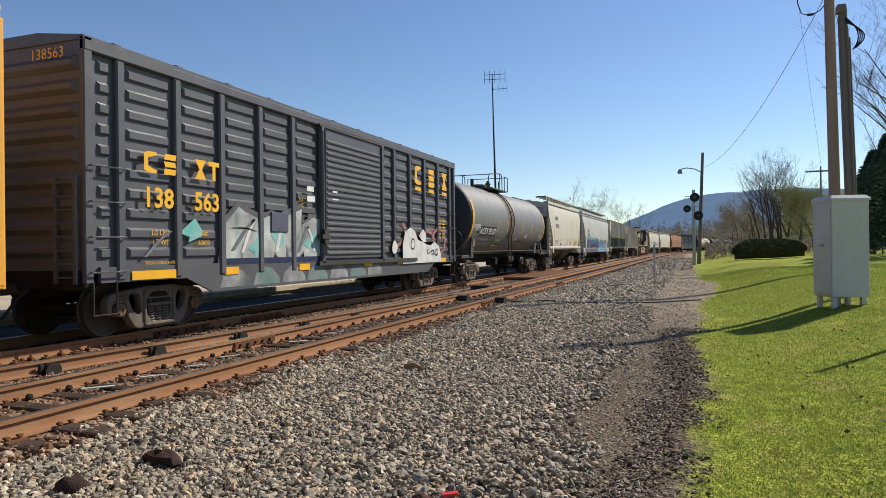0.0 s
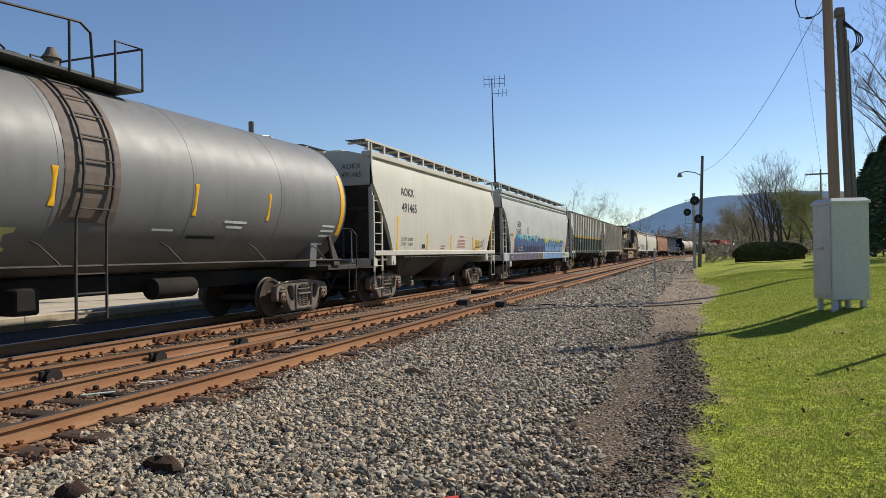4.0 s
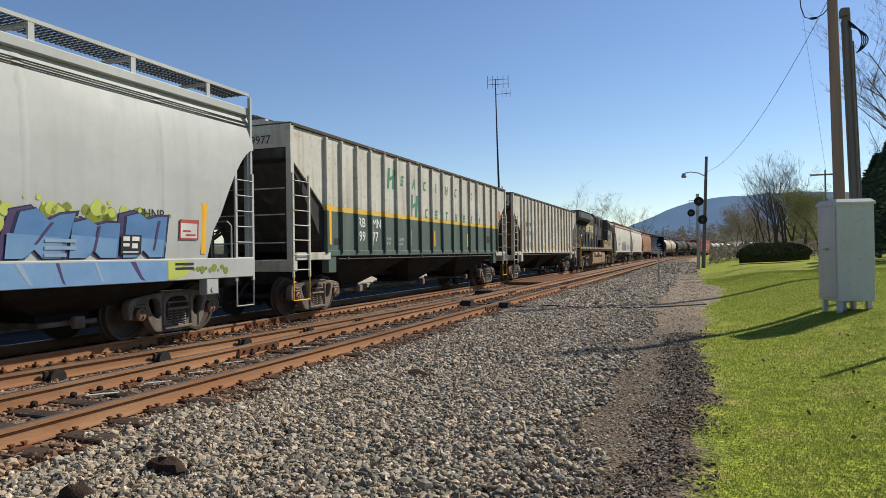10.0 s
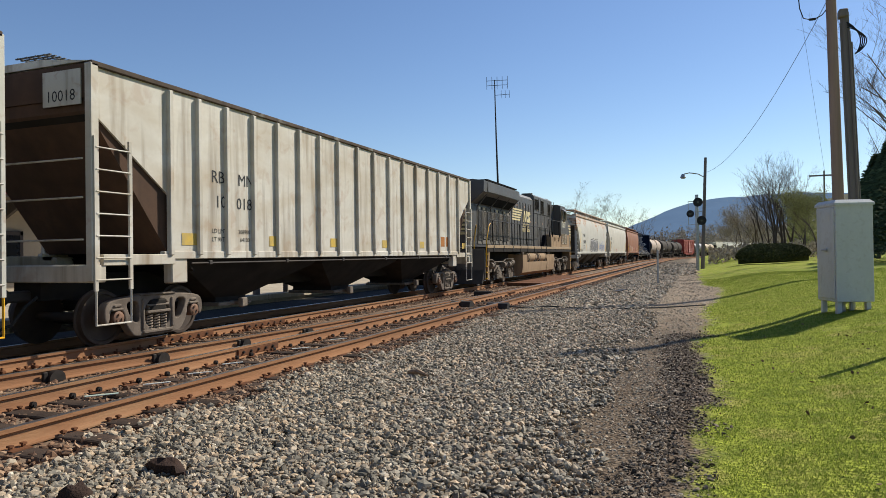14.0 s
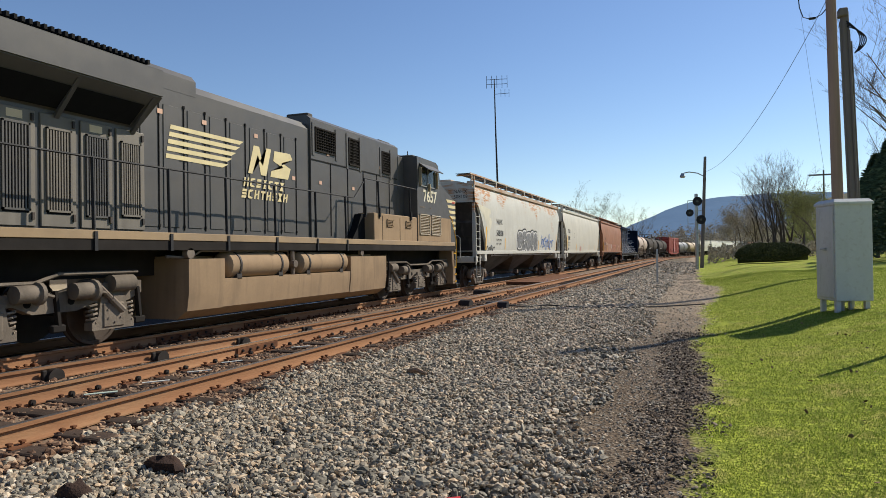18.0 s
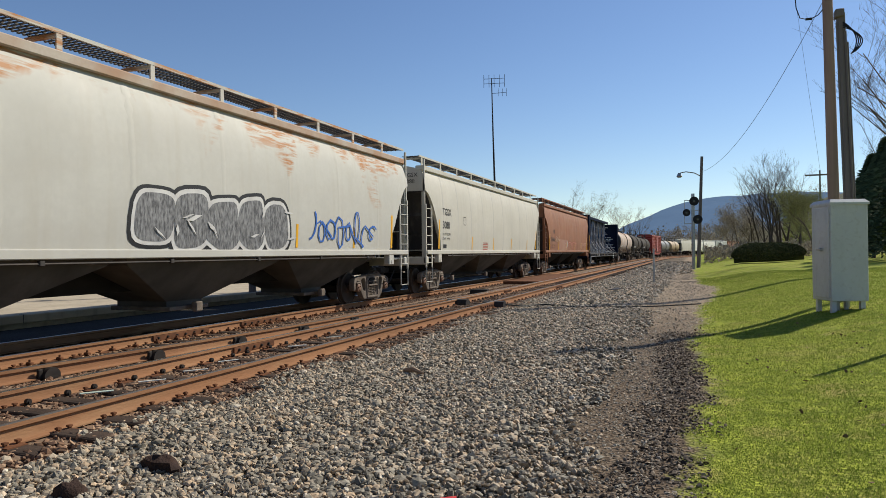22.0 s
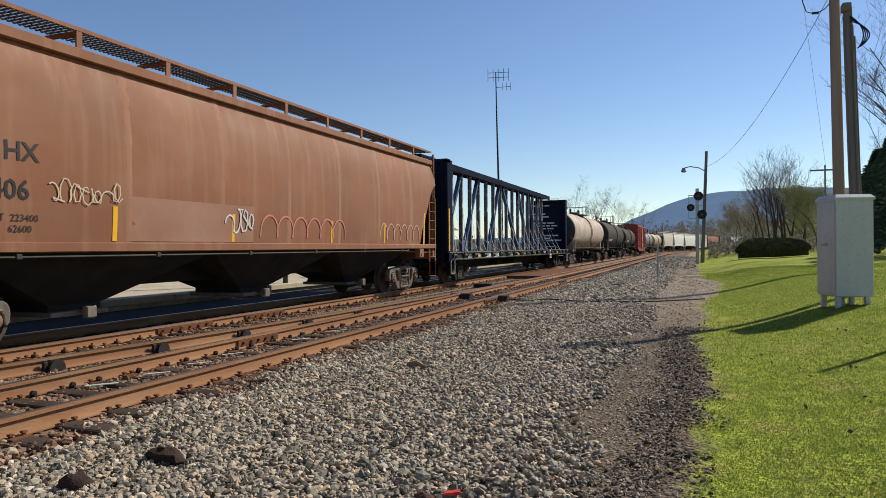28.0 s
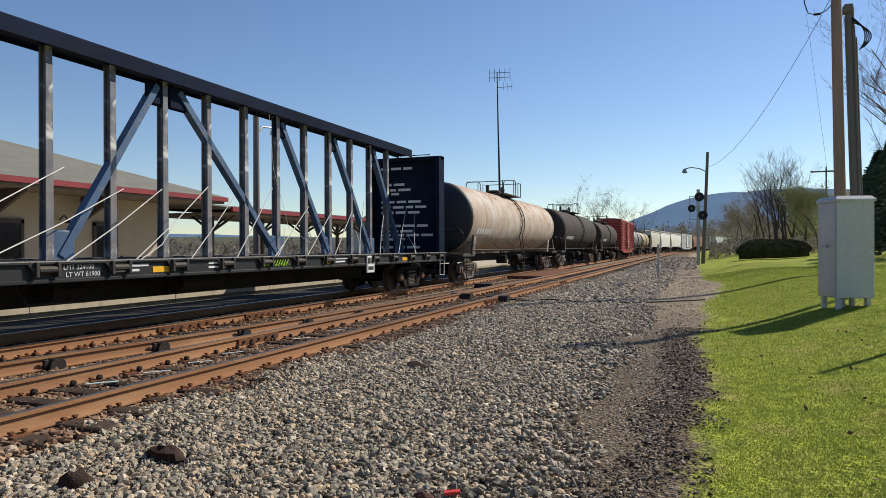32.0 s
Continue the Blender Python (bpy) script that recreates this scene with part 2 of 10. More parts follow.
M_HOPPER_WHITE = paint("hopper_white", (0.72, 0.70, 0.65), (0.65, 0.63, 0.57), 0.6, 0.6, spec=0.3, streak=(0.42, 0.38, 0.3), streak_amount=0.35, grime=(0.45, 0.41, 0.35), grime_amount=0.25)
M_HOPPER_BROWN = paint("hopper_oxide", (0.27, 0.10, 0.045), (0.21, 0.082, 0.04), 0.5, 0.7, streak=(0.36, 0.2, 0.12), streak_amount=0.5, grime=(0.26, 0.15, 0.09), grime_amount=0.4)
M_RIB_WHITE = paint("ribbed_hopper_paint", (0.57, 0.55, 0.48), (0.48, 0.46, 0.40), 0.8, 0.55, streak=(0.22, 0.17, 0.12), streak_amount=0.7, spots=(0.28, 0.13, 0.06), spot_scale=6, spot_amount=0.35, grime=(0.32, 0.3, 0.25), grime_amount=0.35)
M_RIB_WEATHER = paint("weathered_hopper_paint", (0.60, 0.57, 0.50), (0.50, 0.465, 0.395), 0.8, 0.6, streak=(0.19, 0.145, 0.10), streak_amount=0.85, spots=(0.3, 0.15, 0.07), spot_scale=3, spot_amount=0.3, grime=(0.36, 0.27, 0.16), grime_amount=0.55)
M_GREEN = paint("band_green", (0.085, 0.12, 0.10), (0.07, 0.10, 0.083), 1.0, 0.5, streak=(0.15, 0.16, 0.14), streak_amount=0.5)
M_BAND_GOLD = paint("band_gold", (0.68, 0.45, 0.08), (0.6, 0.4, 0.08), 2, 0.5)
M_RUST = paint("running_rust", (0.40, 0.17, 0.055), (0.28, 0.11, 0.04), 3, 0.85, spots=(0.5, 0.27, 0.12), spot_scale=9)
M_LOCO = paint("locomotive_black", (0.078, 0.074, 0.072), (0.096, 0.09, 0.085), 1.0, 0.42, streak=(0.10, 0.092, 0.083), streak_amount=0.35, grime=(0.12, 0.107, 0.09), grime_amount=0.4)
M_LOCO_HAZE = paint("dust_hazed_black", (0.185, 0.165, 0.138), (0.14, 0.125, 0.106), 1.2, 0.6, streak=(0.06, 0.056, 0.052), streak_amount=0.5, grime=(0.2, 0.17, 0.13), grime_amount=0.4)
M_LOCO_TRUCK = paint("oily_dusty_truck", (0.21, 0.172, 0.135), (0.12, 0.10, 0.08), 2.5, 0.8, bump=0.3, bump_scale=30, streak=(0.04, 0.034, 0.03), streak_amount=0.5, grime=(0.2, 0.165, 0.125), grime_amount=0.4)
M_LOCO_DUST = paint("dust_covered_black", (0.35, 0.242, 0.147), (0.27, 0.188, 0.117), 1.5, 0.85, streak=(0.08, 0.062, 0.05), streak_amount=0.4, grime=(0.36, 0.255, 0.155), grime_amount=0.5)
# louvres paler than the dust-covered panel round them
M_LOUVRE = paint("pale_louvre", (0.52, 0.44, 0.34), (0.40, 0.33, 0.24), 4, 0.5)
M_SILL_GOLD = paint("dusty_sill_stripe", (0.36, 0.25, 0.14), (0.27, 0.19, 0.11), 2.0, 0.7, grime=(0.25, 0.19, 0.13), grime_amount=0.5)
M_NUMBER = plain("cab_number_cream", (0.72, 0.66, 0.5), 0.5)
M_GOLD = plain("locomotive_gold", (0.72, 0.60, 0.33), 0.5)
M_NAVY = paint("centerbeam_navy", (0.012, 0.019, 0.042), (0.009, 0.013, 0.026), 1.5, 0.65, grime=(0.02, 0.025, 0.04), grime_amount=0.4, spec=0.02)
M_BLUE = paint("centerbeam_blue", (0.06, 0.115, 0.215), (0.045, 0.08, 0.15), 2.0, 0.5, spots=(0.25, 0.2, 0.15), spot_scale=8, spot_amount=0.4)
M_POST = paint("scuffed_post", (0.17, 0.18, 0.20), (0.07, 0.085, 0.12), 3.0, 0.6, streak=(0.4, 0.39, 0.37), streak_amount=0.45, spots=(0.66, 0.64, 0.6), spot_scale=2.6, spot_amount=0.85, grime=(0.22, 0.12, 0.06), grime_amount=0.5)
M_PALE_EDGE = paint("pale_grey_edge", (0.34, 0.33, 0.31), (0.2, 0.18, 0.16), 4, 0.6)
M_SILL_BLACK = paint("flat_car_black", (0.018, 0.019, 0.023), (0.013, 0.013, 0.015), 2.0, 0.5, grime=(0.05, 0.045, 0.04), grime_amount=0.4)
M_TANK_RUSTY = paint("rust_streaked_tank", (0.50, 0.45, 0.40), (0.40, 0.30, 0.22), 0.7, 0.75, streak=(0.30, 0.145, 0.055), streak_amount=0.8, grime=(0.27, 0.17, 0.10), grime_amount=0.5, top_rust=((0.26, 0.12, 0.05), 2.4, 4.2))
M_TANK_BROWN = paint("sooty_tank", (0.06, 0.049, 0.042), (0.045, 0.038, 0.033), 0.7, 0.8, streak=(0.09, 0.07, 0.055), streak_amount=0.5)
M_TANK_TAN = paint("tan_tank", (0.45, 0.33, 0.18), (0.3, 0.22, 0.14), 0.7, 0.6, streak=(0.12, 0.1, 0.08), streak_amount=0.7)
M_RED = paint("boxcar_red", (0.36, 0.05, 0.035), (0.28, 0.045, 0.035), 1.0, 0.5, streak=(0.2, 0.05, 0.04), streak_amount=0.4)
M_CAR_WHITE = paint("boxcar_white", (0.62, 0.62, 0.6), (0.5, 0.5, 0.48), 0.8, 0.5, streak=(0.35, 0.3, 0.25), streak_amount=0.4)
M_CAR_YELLOW = paint("boxcar_yellow", (0.75, 0.36, 0.04), (0.62, 0.3, 0.04), 0.8, 0.5, streak=(0.3, 0.15, 0.05), streak_amount=0.4)
M_GRATE = paint("galvanised_grating", (0.10, 0.10, 0.098), (0.065, 0.065, 0.065), 5, 0.65, 0.2)
# shade of the open car ends painted into the colour, mottled with grime
M_END_SHADE = paint("shaded_grimy_end_sheet", (0.05, 0.048, 0.048), (0.035, 0.034, 0.035), 1.2, 0.8, streak=(0.11, 0.10, 0.09), streak_amount=0.45, spots=(0.16, 0.15, 0.14), spot_scale=1.6, spot_amount=0.3)
# grimy bays, darkened to carry the shade below the hopper bodies
M_BAY = paint("shaded_grimy_bay", (0.11, 0.1, 0.088), (0.06, 0.054, 0.048), 1.2, 0.8, streak=(0.07, 0.06, 0.055), streak_amount=0.6)
M_EAVE = paint("rusty_eave", (0.11, 0.08, 0.06), (0.05, 0.04, 0.033), 2, 0.8, spots=(0.3, 0.28, 0.24), spot_scale=2, spot_amount=0.6)
M_RUST_END = paint("rust_brown_end", (0.105, 0.062, 0.042), (0.06, 0.04, 0.03), 1.5, 0.85, streak=(0.06, 0.04, 0.03), streak_amount=0.6)
M_GALV = paint("galvanised_steel", (0.4, 0.41, 0.42), (0.3, 0.31, 0.32), 4, 0.45, 0.7)
M_HOSE = plain("black_rubber", (0.02, 0.02, 0.02), 0.7)

CARS, WHEELSETS = [], []  # (thing, its middle along the track at 17 s); (wheelset, radius, resting pose)
SHARED = {}


def shared(key, build, material, smooth=35):
    """One mesh for all alike parts."""
    if key not in SHARED:
        SHARED[key] = build().data(key, material, smooth)
    return SHARED[key]


def letters(text, size, bold=0.0):
    """The built-in font's outlines of a text as vertices and faces, x along the line, y up."""
    key = ("text", text, size, bold)
    if key not in SHARED:
        cu = bpy.data.curves.new("text", "FONT")
        cu.body, cu.size, cu.resolution_u, cu.offset = text, size, 2, bold
        cu.fill_mode = "BOTH"
        ob = bpy.data.objects.new("text", cu)
        scene.collection.objects.link(ob)
        me = bpy.data.meshes.new_from_object(ob.evaluated_get(bpy.context.evaluated_depsgraph_get()))
        SHARED[key] = ([tuple(v.co) for v in me.vertices], [tuple(p.vertices) for p in me.polygons])
        bpy.data.meshes.remove(me)
        bpy.data.objects.remove(ob)
        bpy.data.curves.remove(cu)
    return SHARED[key]


def lettering(car, text, y, z, height, side, material, name="lettering", lift=0.006, bold=0.0, wide=1.0):
    """Text on a car's camera side; side(z) is the half width at that height."""
    v, f = letters(text, height * 1.4, bold)
    m = Mesh()
    m.add([(side(z + q) + lift, y + p * wide, z + q) for p, q, _ in v], f)
    return part(name, m, material, car, smooth=0)


def end_lettering(car, text, x, z, height, y, material, lift=0.008):
    """Text on the end of a car that faces back along the track."""
    v, f = letters(text, height * 1.4)
    m = Mesh()
    m.add([(x + p, y - lift, z + q) for p, q, _ in v], f)
    return part("lettering", m, material, car, smooth=0)


def patch(m, pts, side, lift=0.005):
    """A flat painted shape of (y, z) corners laid on a side, cut so that it follows the bulge."""
    k = len(pts)
    cy, cz = sum(p[0] for p in pts) / k, sum(p[1] for p in pts) / k
    ring = [(y, z) for y, z in pts]
    inner = [((y + cy) / 2, (z + cz) / 2) for y, z in pts]
    v = [(side(z) + lift, y, z) for y, z in ring + inner + [(cy, cz)]]
    f = [(j, (j + 1) % k, k + (j + 1) % k, k + j) for j in range(k)] + [(k + j, k + (j + 1) % k, 2 * k) for j in range(k)]
    m.add(v, f)


def rect(m, y0, y1, z0, z1, side, lift=0.005):
    patch(m, [(y0, z0), (y1, z0), (y1, z1), (y0, z1)], side, lift)


MARKS = {  # plain block shapes of (y, z) quads within a unit square
    "notch": [((0, 0.1), (0.3, 0), (0.3, 1), (0, 0.9)), ((0.3, 0), (0.9, 0), (1, 0.12), (0.3, 0.3)), ((0.3, 0.7), (1, 0.88), (0.9, 1), (0.3, 1))],
    "stack": [((0, 0), (0.9, 0), (1, 0.28), (0.05, 0.28)), ((0.1, 0.37), (1, 0.37), (0.9, 0.63), (0, 0.63)), ((0, 0.72), (0.95, 0.72), (1, 1), (0.1, 1))],
    "hourglass": [((0, 0), (1, 0), (0.62, 0.5), (0.38, 0.5)), ((0.38, 0.5), (0.62, 0.5), (1, 1), (0, 1))],
    "tee": [((0, 0.76), (1, 0.76), (1, 1), (0, 1)), ((0.36, 0), (0.64, 0), (0.64, 0.76), (0.36, 0.76))],
    "pair": [((0, 0), (0.3, 0), (0.3, 1), (0, 1)), ((0.7, 0), (1, 0), (1, 1), (0.7, 1)), ((0.3, 0.38), (0.7, 0.5), (0.7, 0.68), (0.3, 0.56))],
    "wedge": [((0, 0), (0.28, 0), (0.64, 1), (0.4, 1)), ((0.72, 0), (1, 0), (0.66, 1), (0.46, 0.9))],
    "bar": [((0.3, 0), (0.7, 0), (0.7, 1), (0.3, 1)), ((0.15, 0), (0.85, 0), (0.85, 0.1), (0.15, 0.1)), ((0.15, 0.9), (0.85, 0.9), (0.85, 1), (0.15, 1))],
}


def mark(car, kind, y, z, w, h, side, material, name, label, lift=0.006, slant=0.0):
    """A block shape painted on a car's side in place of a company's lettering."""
    m = Mesh()
    for k, quad in enumerate(MARKS[kind]):
        patch(m, [(y + p * w + slant * q * h, z + q * h) for p, q in quad], side, lift + 0.0005 * k)
    return part(name, m, material, car, label, smooth=0)


def bars(car, rows, side, material, name="small_print", lift=0.006):
    """Small print that cannot be read: bars of (y, z, length, height)."""
    m = Mesh()
    for y, z, w, h in rows:
        rect(m, y, y + w, z, z + h, side, lift)
    return part(name, m, material, car, smooth=0)


# ---- trucks and running gear ----


def rounded(pts, times=2):
    """A closed outline with its corners cut round."""
    for _ in range(times):
        out = []
        for (a, b), (p, q) in zip(pts, pts[1:] + pts[:1]):
            out += [(a * 0.75 + p * 0.25, b * 0.75 + q * 0.25), (a * 0.25 + p * 0.75, b * 0.25 + q * 0.75)]
        pts = out
    return pts


def cut_plate(outlines, thick, bevel):
    """A bevelled plate of (y, z) outlines, the first round the others, which are holes, upright across x."""
    cu = bpy.data.curves.new("plate", "CURVE")
    cu.dimensions, cu.fill_mode, cu.extrude, cu.bevel_depth, cu.bevel_resolution, cu.offset = "2D", "BOTH", thick / 2 - bevel, bevel, 1, -bevel
    for pts in outlines:
        sp = cu.splines.new("POLY")
        sp.points.add(len(pts) - 1)
        sp.use_cyclic_u = True
        for p, (y, z) in zip(sp.points, pts):
            p.co = (y, z, 0, 1)
    ob = bpy.data.objects.new("plate", cu)
    scene.collection.objects.link(ob)
    me = bpy.data.meshes.new_from_object(ob.evaluated_get(bpy.context.evaluated_depsgraph_get()))
    m = Mesh()
    m.add([(v.co.z, v.co.x, v.co.y) for v in me.vertices], [tuple(p.vertices) for p in me.polygons])
    bpy.data.meshes.remove(me)
    bpy.data.objects.remove(ob)
    bpy.data.curves.remove(cu)
    return m


def side_frame_mesh():
    """A cast side frame: arched top member, bolster window, two lightening holes, pedestal jaws over the bearings."""
    half = [(0.0, 0.82), (0.36, 0.82), (0.64, 0.80), (0.92, 0.77), (1.1, 0.72), (1.16, 0.6), (1.15, 0.42), (1.09, 0.36), (1.05, 0.42), (1.04, 0.56), (0.9, 0.60), (0.76, 0.56), (0.74, 0.42), (0.70, 0.30), (0.58, 0.14), (0.46, 0.09), (0.0, 0.09)]
    outer = rounded(half[1:-1] + [(-y, z) for y, z in reversed(half[1:-1])], 1)
    window = rounded([(-0.30, 0.2), (0.30, 0.2), (0.30, 0.72), (-0.30, 0.72)])
    hole = [(0.42, 0.34), (0.43, 0.66), (0.52, 0.72), (0.70, 0.70), (0.68, 0.58), (0.56, 0.36)]
    m = cut_plate([outer, window, rounded(hole), rounded([(-y, z) for y, z in reversed(hole)])], 0.17, 0.022)
    for a in (-1, 1):
        # ribs of the bolster columns, the raised brow over each bearing, the adapter
        m.box(-0.1, 0.115, min(a * 0.315, a * 0.375), max(a * 0.315, a * 0.375), 0.2, 0.74, 0.015)
        m.box(-0.06, 0.12, min(a * 0.78, a * 1.03), max(a * 0.78, a * 1.03), 0.575, 0.62, 0.015)
        m.box(-0.06, 0.11, min(a * 0.8, a * 1.0), max(a * 0.8, a * 1.0), 0.62, 0.7, 0.03)
    m.box(-0.08, 0.11, -0.42, 0.42, 0.795, 0.835, 0.012).box(-0.1, 0.12, -0.36, 0.36, 0.13, 0.19, 0.015)
    return m


def spring_mesh():
    return Mesh().tube([(0.02 + 0.075 * math.cos(k * 1.05), 0.075 * math.sin(k * 1.05), 0.19 + 0.29 * k / 36) for k in range(37)], 0.015, 5)


def wheelset_mesh(r):
    def build():
        m = Mesh()
        for a in (-1, 1):
            m.lathe_x([(a * 0.68, r + 0.028), (a * 0.71, r + 0.028), (a * 0.725, r), (a * 0.815, r - 0.006), (a * 0.815, r - 0.06), (a * 0.79, r - 0.075), (a * 0.755, 0.16), (a * 0.81, 0.13), (a * 0.81, 0.09)][::a], 0, 0, 28)
        m.cyl((-1.0, 0, 0), (1.0, 0, 0), 0.08, 12)
        return m
    return build


def cap_mesh():
    m = Mesh().lathe_x([(1.0, 0.115), (1.155, 0.115), (1.165, 0.1), (1.165, 0.0)], 0, 0, 14)
    for k in range(3):
        g = k * 2.094
        m.cyl((1.16, 0.06 * math.cos(g), 0.06 * math.sin(g)), (1.19, 0.06 * math.cos(g), 0.06 * math.sin(g)), 0.022, 6)
    return m


def spun(car, y, r, near):
    """A wheelset that turns as its car rolls."""
    w = part("wheelset", shared(f"wheelset_{r}", wheelset_mesh(r), M_WHEEL), None, car)
    for a in (0, 180):
        part("bearing_cap", shared("bearing_cap", cap_mesh, M_CAP), None, w, "rusty bearing end cap").matrix_basis = pose(0, 0, 0, 0, 0, a)
    w.matrix_basis = pose(0, y, r)
    if near:
        WHEELSETS.append((w, r, y))


def truck(car, y, near=True, r=0.457, mat=None):
    for a in (-1, 1):
        turn = 0 if a > 0 else 180
        f = part("side_frame", shared("side_frame_%s" % (mat or M_CAST).name, side_frame_mesh, mat or M_CAST), None, car, "dark cast steel side frame" if mat else "dusty cast steel side frame")
        f.matrix_basis = pose(a * 1.04, y, 0, 0, 0, turn)
        part("spring_seat", shared("spring_seat", lambda: Mesh().box(-0.1, 0.13, -0.28, 0.28, 0.48, 0.53, 0.012).box(-0.1, 0.09, -0.22, 0.22, 0.53, 0.6, 0.02).box(-0.1, 0.115, -0.26, 0.26, 0.6, 0.64, 0.012), M_CAST), None, f)
        for d in (-0.17, 0.0, 0.17):
            part("coil_spring", shared("coil_spring", spring_mesh, M_SPRING), None, f).matrix_basis = pose(0, d, 0)
        spun(car, y + a * 0.9, r, near)
    part("bolster", Mesh().box(-1.15, 1.15, y - 0.2, y + 0.2, 0.5, 0.72, 0.03).box(-0.9, 0.9, y - 0.62, y - 0.52, 0.3, 0.42).box(-0.9, 0.9, y + 0.52, y + 0.62, 0.3, 0.42), M_UNDER, car)


def coupler(car, y, a):
    m = Mesh()
    m.box(-0.09, 0.09, min(y - a * 0.5, y + a * 0.35), max(y - a * 0.5, y + a * 0.35), 0.77, 0.95, 0.03)
    m.box(-0.2, 0.16, min(y + a * 0.28, y + a * 0.56), max(y + a * 0.28, y + a * 0.56), 0.74, 1.0, 0.05)
    part("coupler", m, M_STEEL, car)
    part("air_hose", Mesh().tube([(0.35, y, 0.85), (0.38, y + a * 0.22, 0.72), (0.34, y + a * 0.42, 0.45), (0.2, y + a * 0.58, 0.36)], 0.025, 6), M_HOSE, car)


def ladder(car, x, y0, y1, z0, z1, rungs, material, name="ladder"):
    """Upright ladder in the plane of the side, between y0 and y1."""
    m = Mesh()
    for y in (y0, y1):
        m.box(x - 0.02, x + 0.02, y - 0.03, y + 0.03, z0, z1)
    for k in range(rungs):
        z = z0 + (z1 - z0) * (k + 0.5) / rungs
        m.cyl((x + 0.02, y0, z), (x + 0.02, y1, z), 0.013, 6)
    return part(name, m, material, car)


def cross_ladder(car, x0, x1, y, z0, z1, rungs, material):
    """Upright ladder across the end."""
    m = Mesh()
    for x in (x0, x1):
        m.box(x - 0.03, x + 0.03, y - 0.02, y + 0.02, z0, z1)
    for k in range(rungs):
        z = z0 + (z1 - z0) * (k + 0.5) / rungs
        m.cyl((x0, y - 0.02, z), (x1, y - 0.02, z), 0.013, 6)
    return part("end_ladder", m, material, car)


def stirrup(car, x, y0, y1, z0, z1, material):
    part("sill_step", Mesh().tube([(x, y0, z1), (x, y0, z0), (x, y1, z0), (x, y1, z1)], 0.018, 6), material, car)


def brake_wheel(car, x, y, z, a):
    m = Mesh()
    m.tube([(x + 0.28 * math.cos(k * math.pi / 8), y, z + 0.28 * math.sin(k * math.pi / 8)) for k in range(17)], 0.018, 6)
    for k in range(4):
        g = k * math.pi / 4
        m.cyl((x - 0.28 * math.cos(g), y, z - 0.28 * math.sin(g)), (x + 0.28 * math.cos(g), y, z + 0.28 * math.sin(g)), 0.012, 5)
    m.cyl((x, y - a * 0.1, z), (x, y + a * 0.03, z), 0.05, 8)
    part("brake_wheel", m, M_STEEL, car)


def side_pipe(car, L, x, z):
    """The bright brake pipe clamped under a hopper's side sill."""
    p = part("brake_pipe", Mesh().cyl((x, -L + 2.2, z), (x, L - 2.4, z), 0.018, 6), M_STEEL, car, "thin pipe under the sill")
    for k in range(6):
        y = -L + 2.7 + (2 * L - 5.6) * k / 5
        part("pipe_clamp", shared("pipe_clamp", lambda: Mesh().box(-0.04, 0.03, -0.045, 0.045, -0.035, 0.05, 0.01), M_STEEL), None, p).matrix_basis = pose(x, y, z)


def start_car(name, label, s0, s1, category="freight car"):
    car = thing(name, label, category, group="cars of the freight train")
    CARS.append((car, (s0 + s1) / 2))
    return car, (s1 - s0) / 2, (s0 + s1) / 2


# ---- boxcar ----


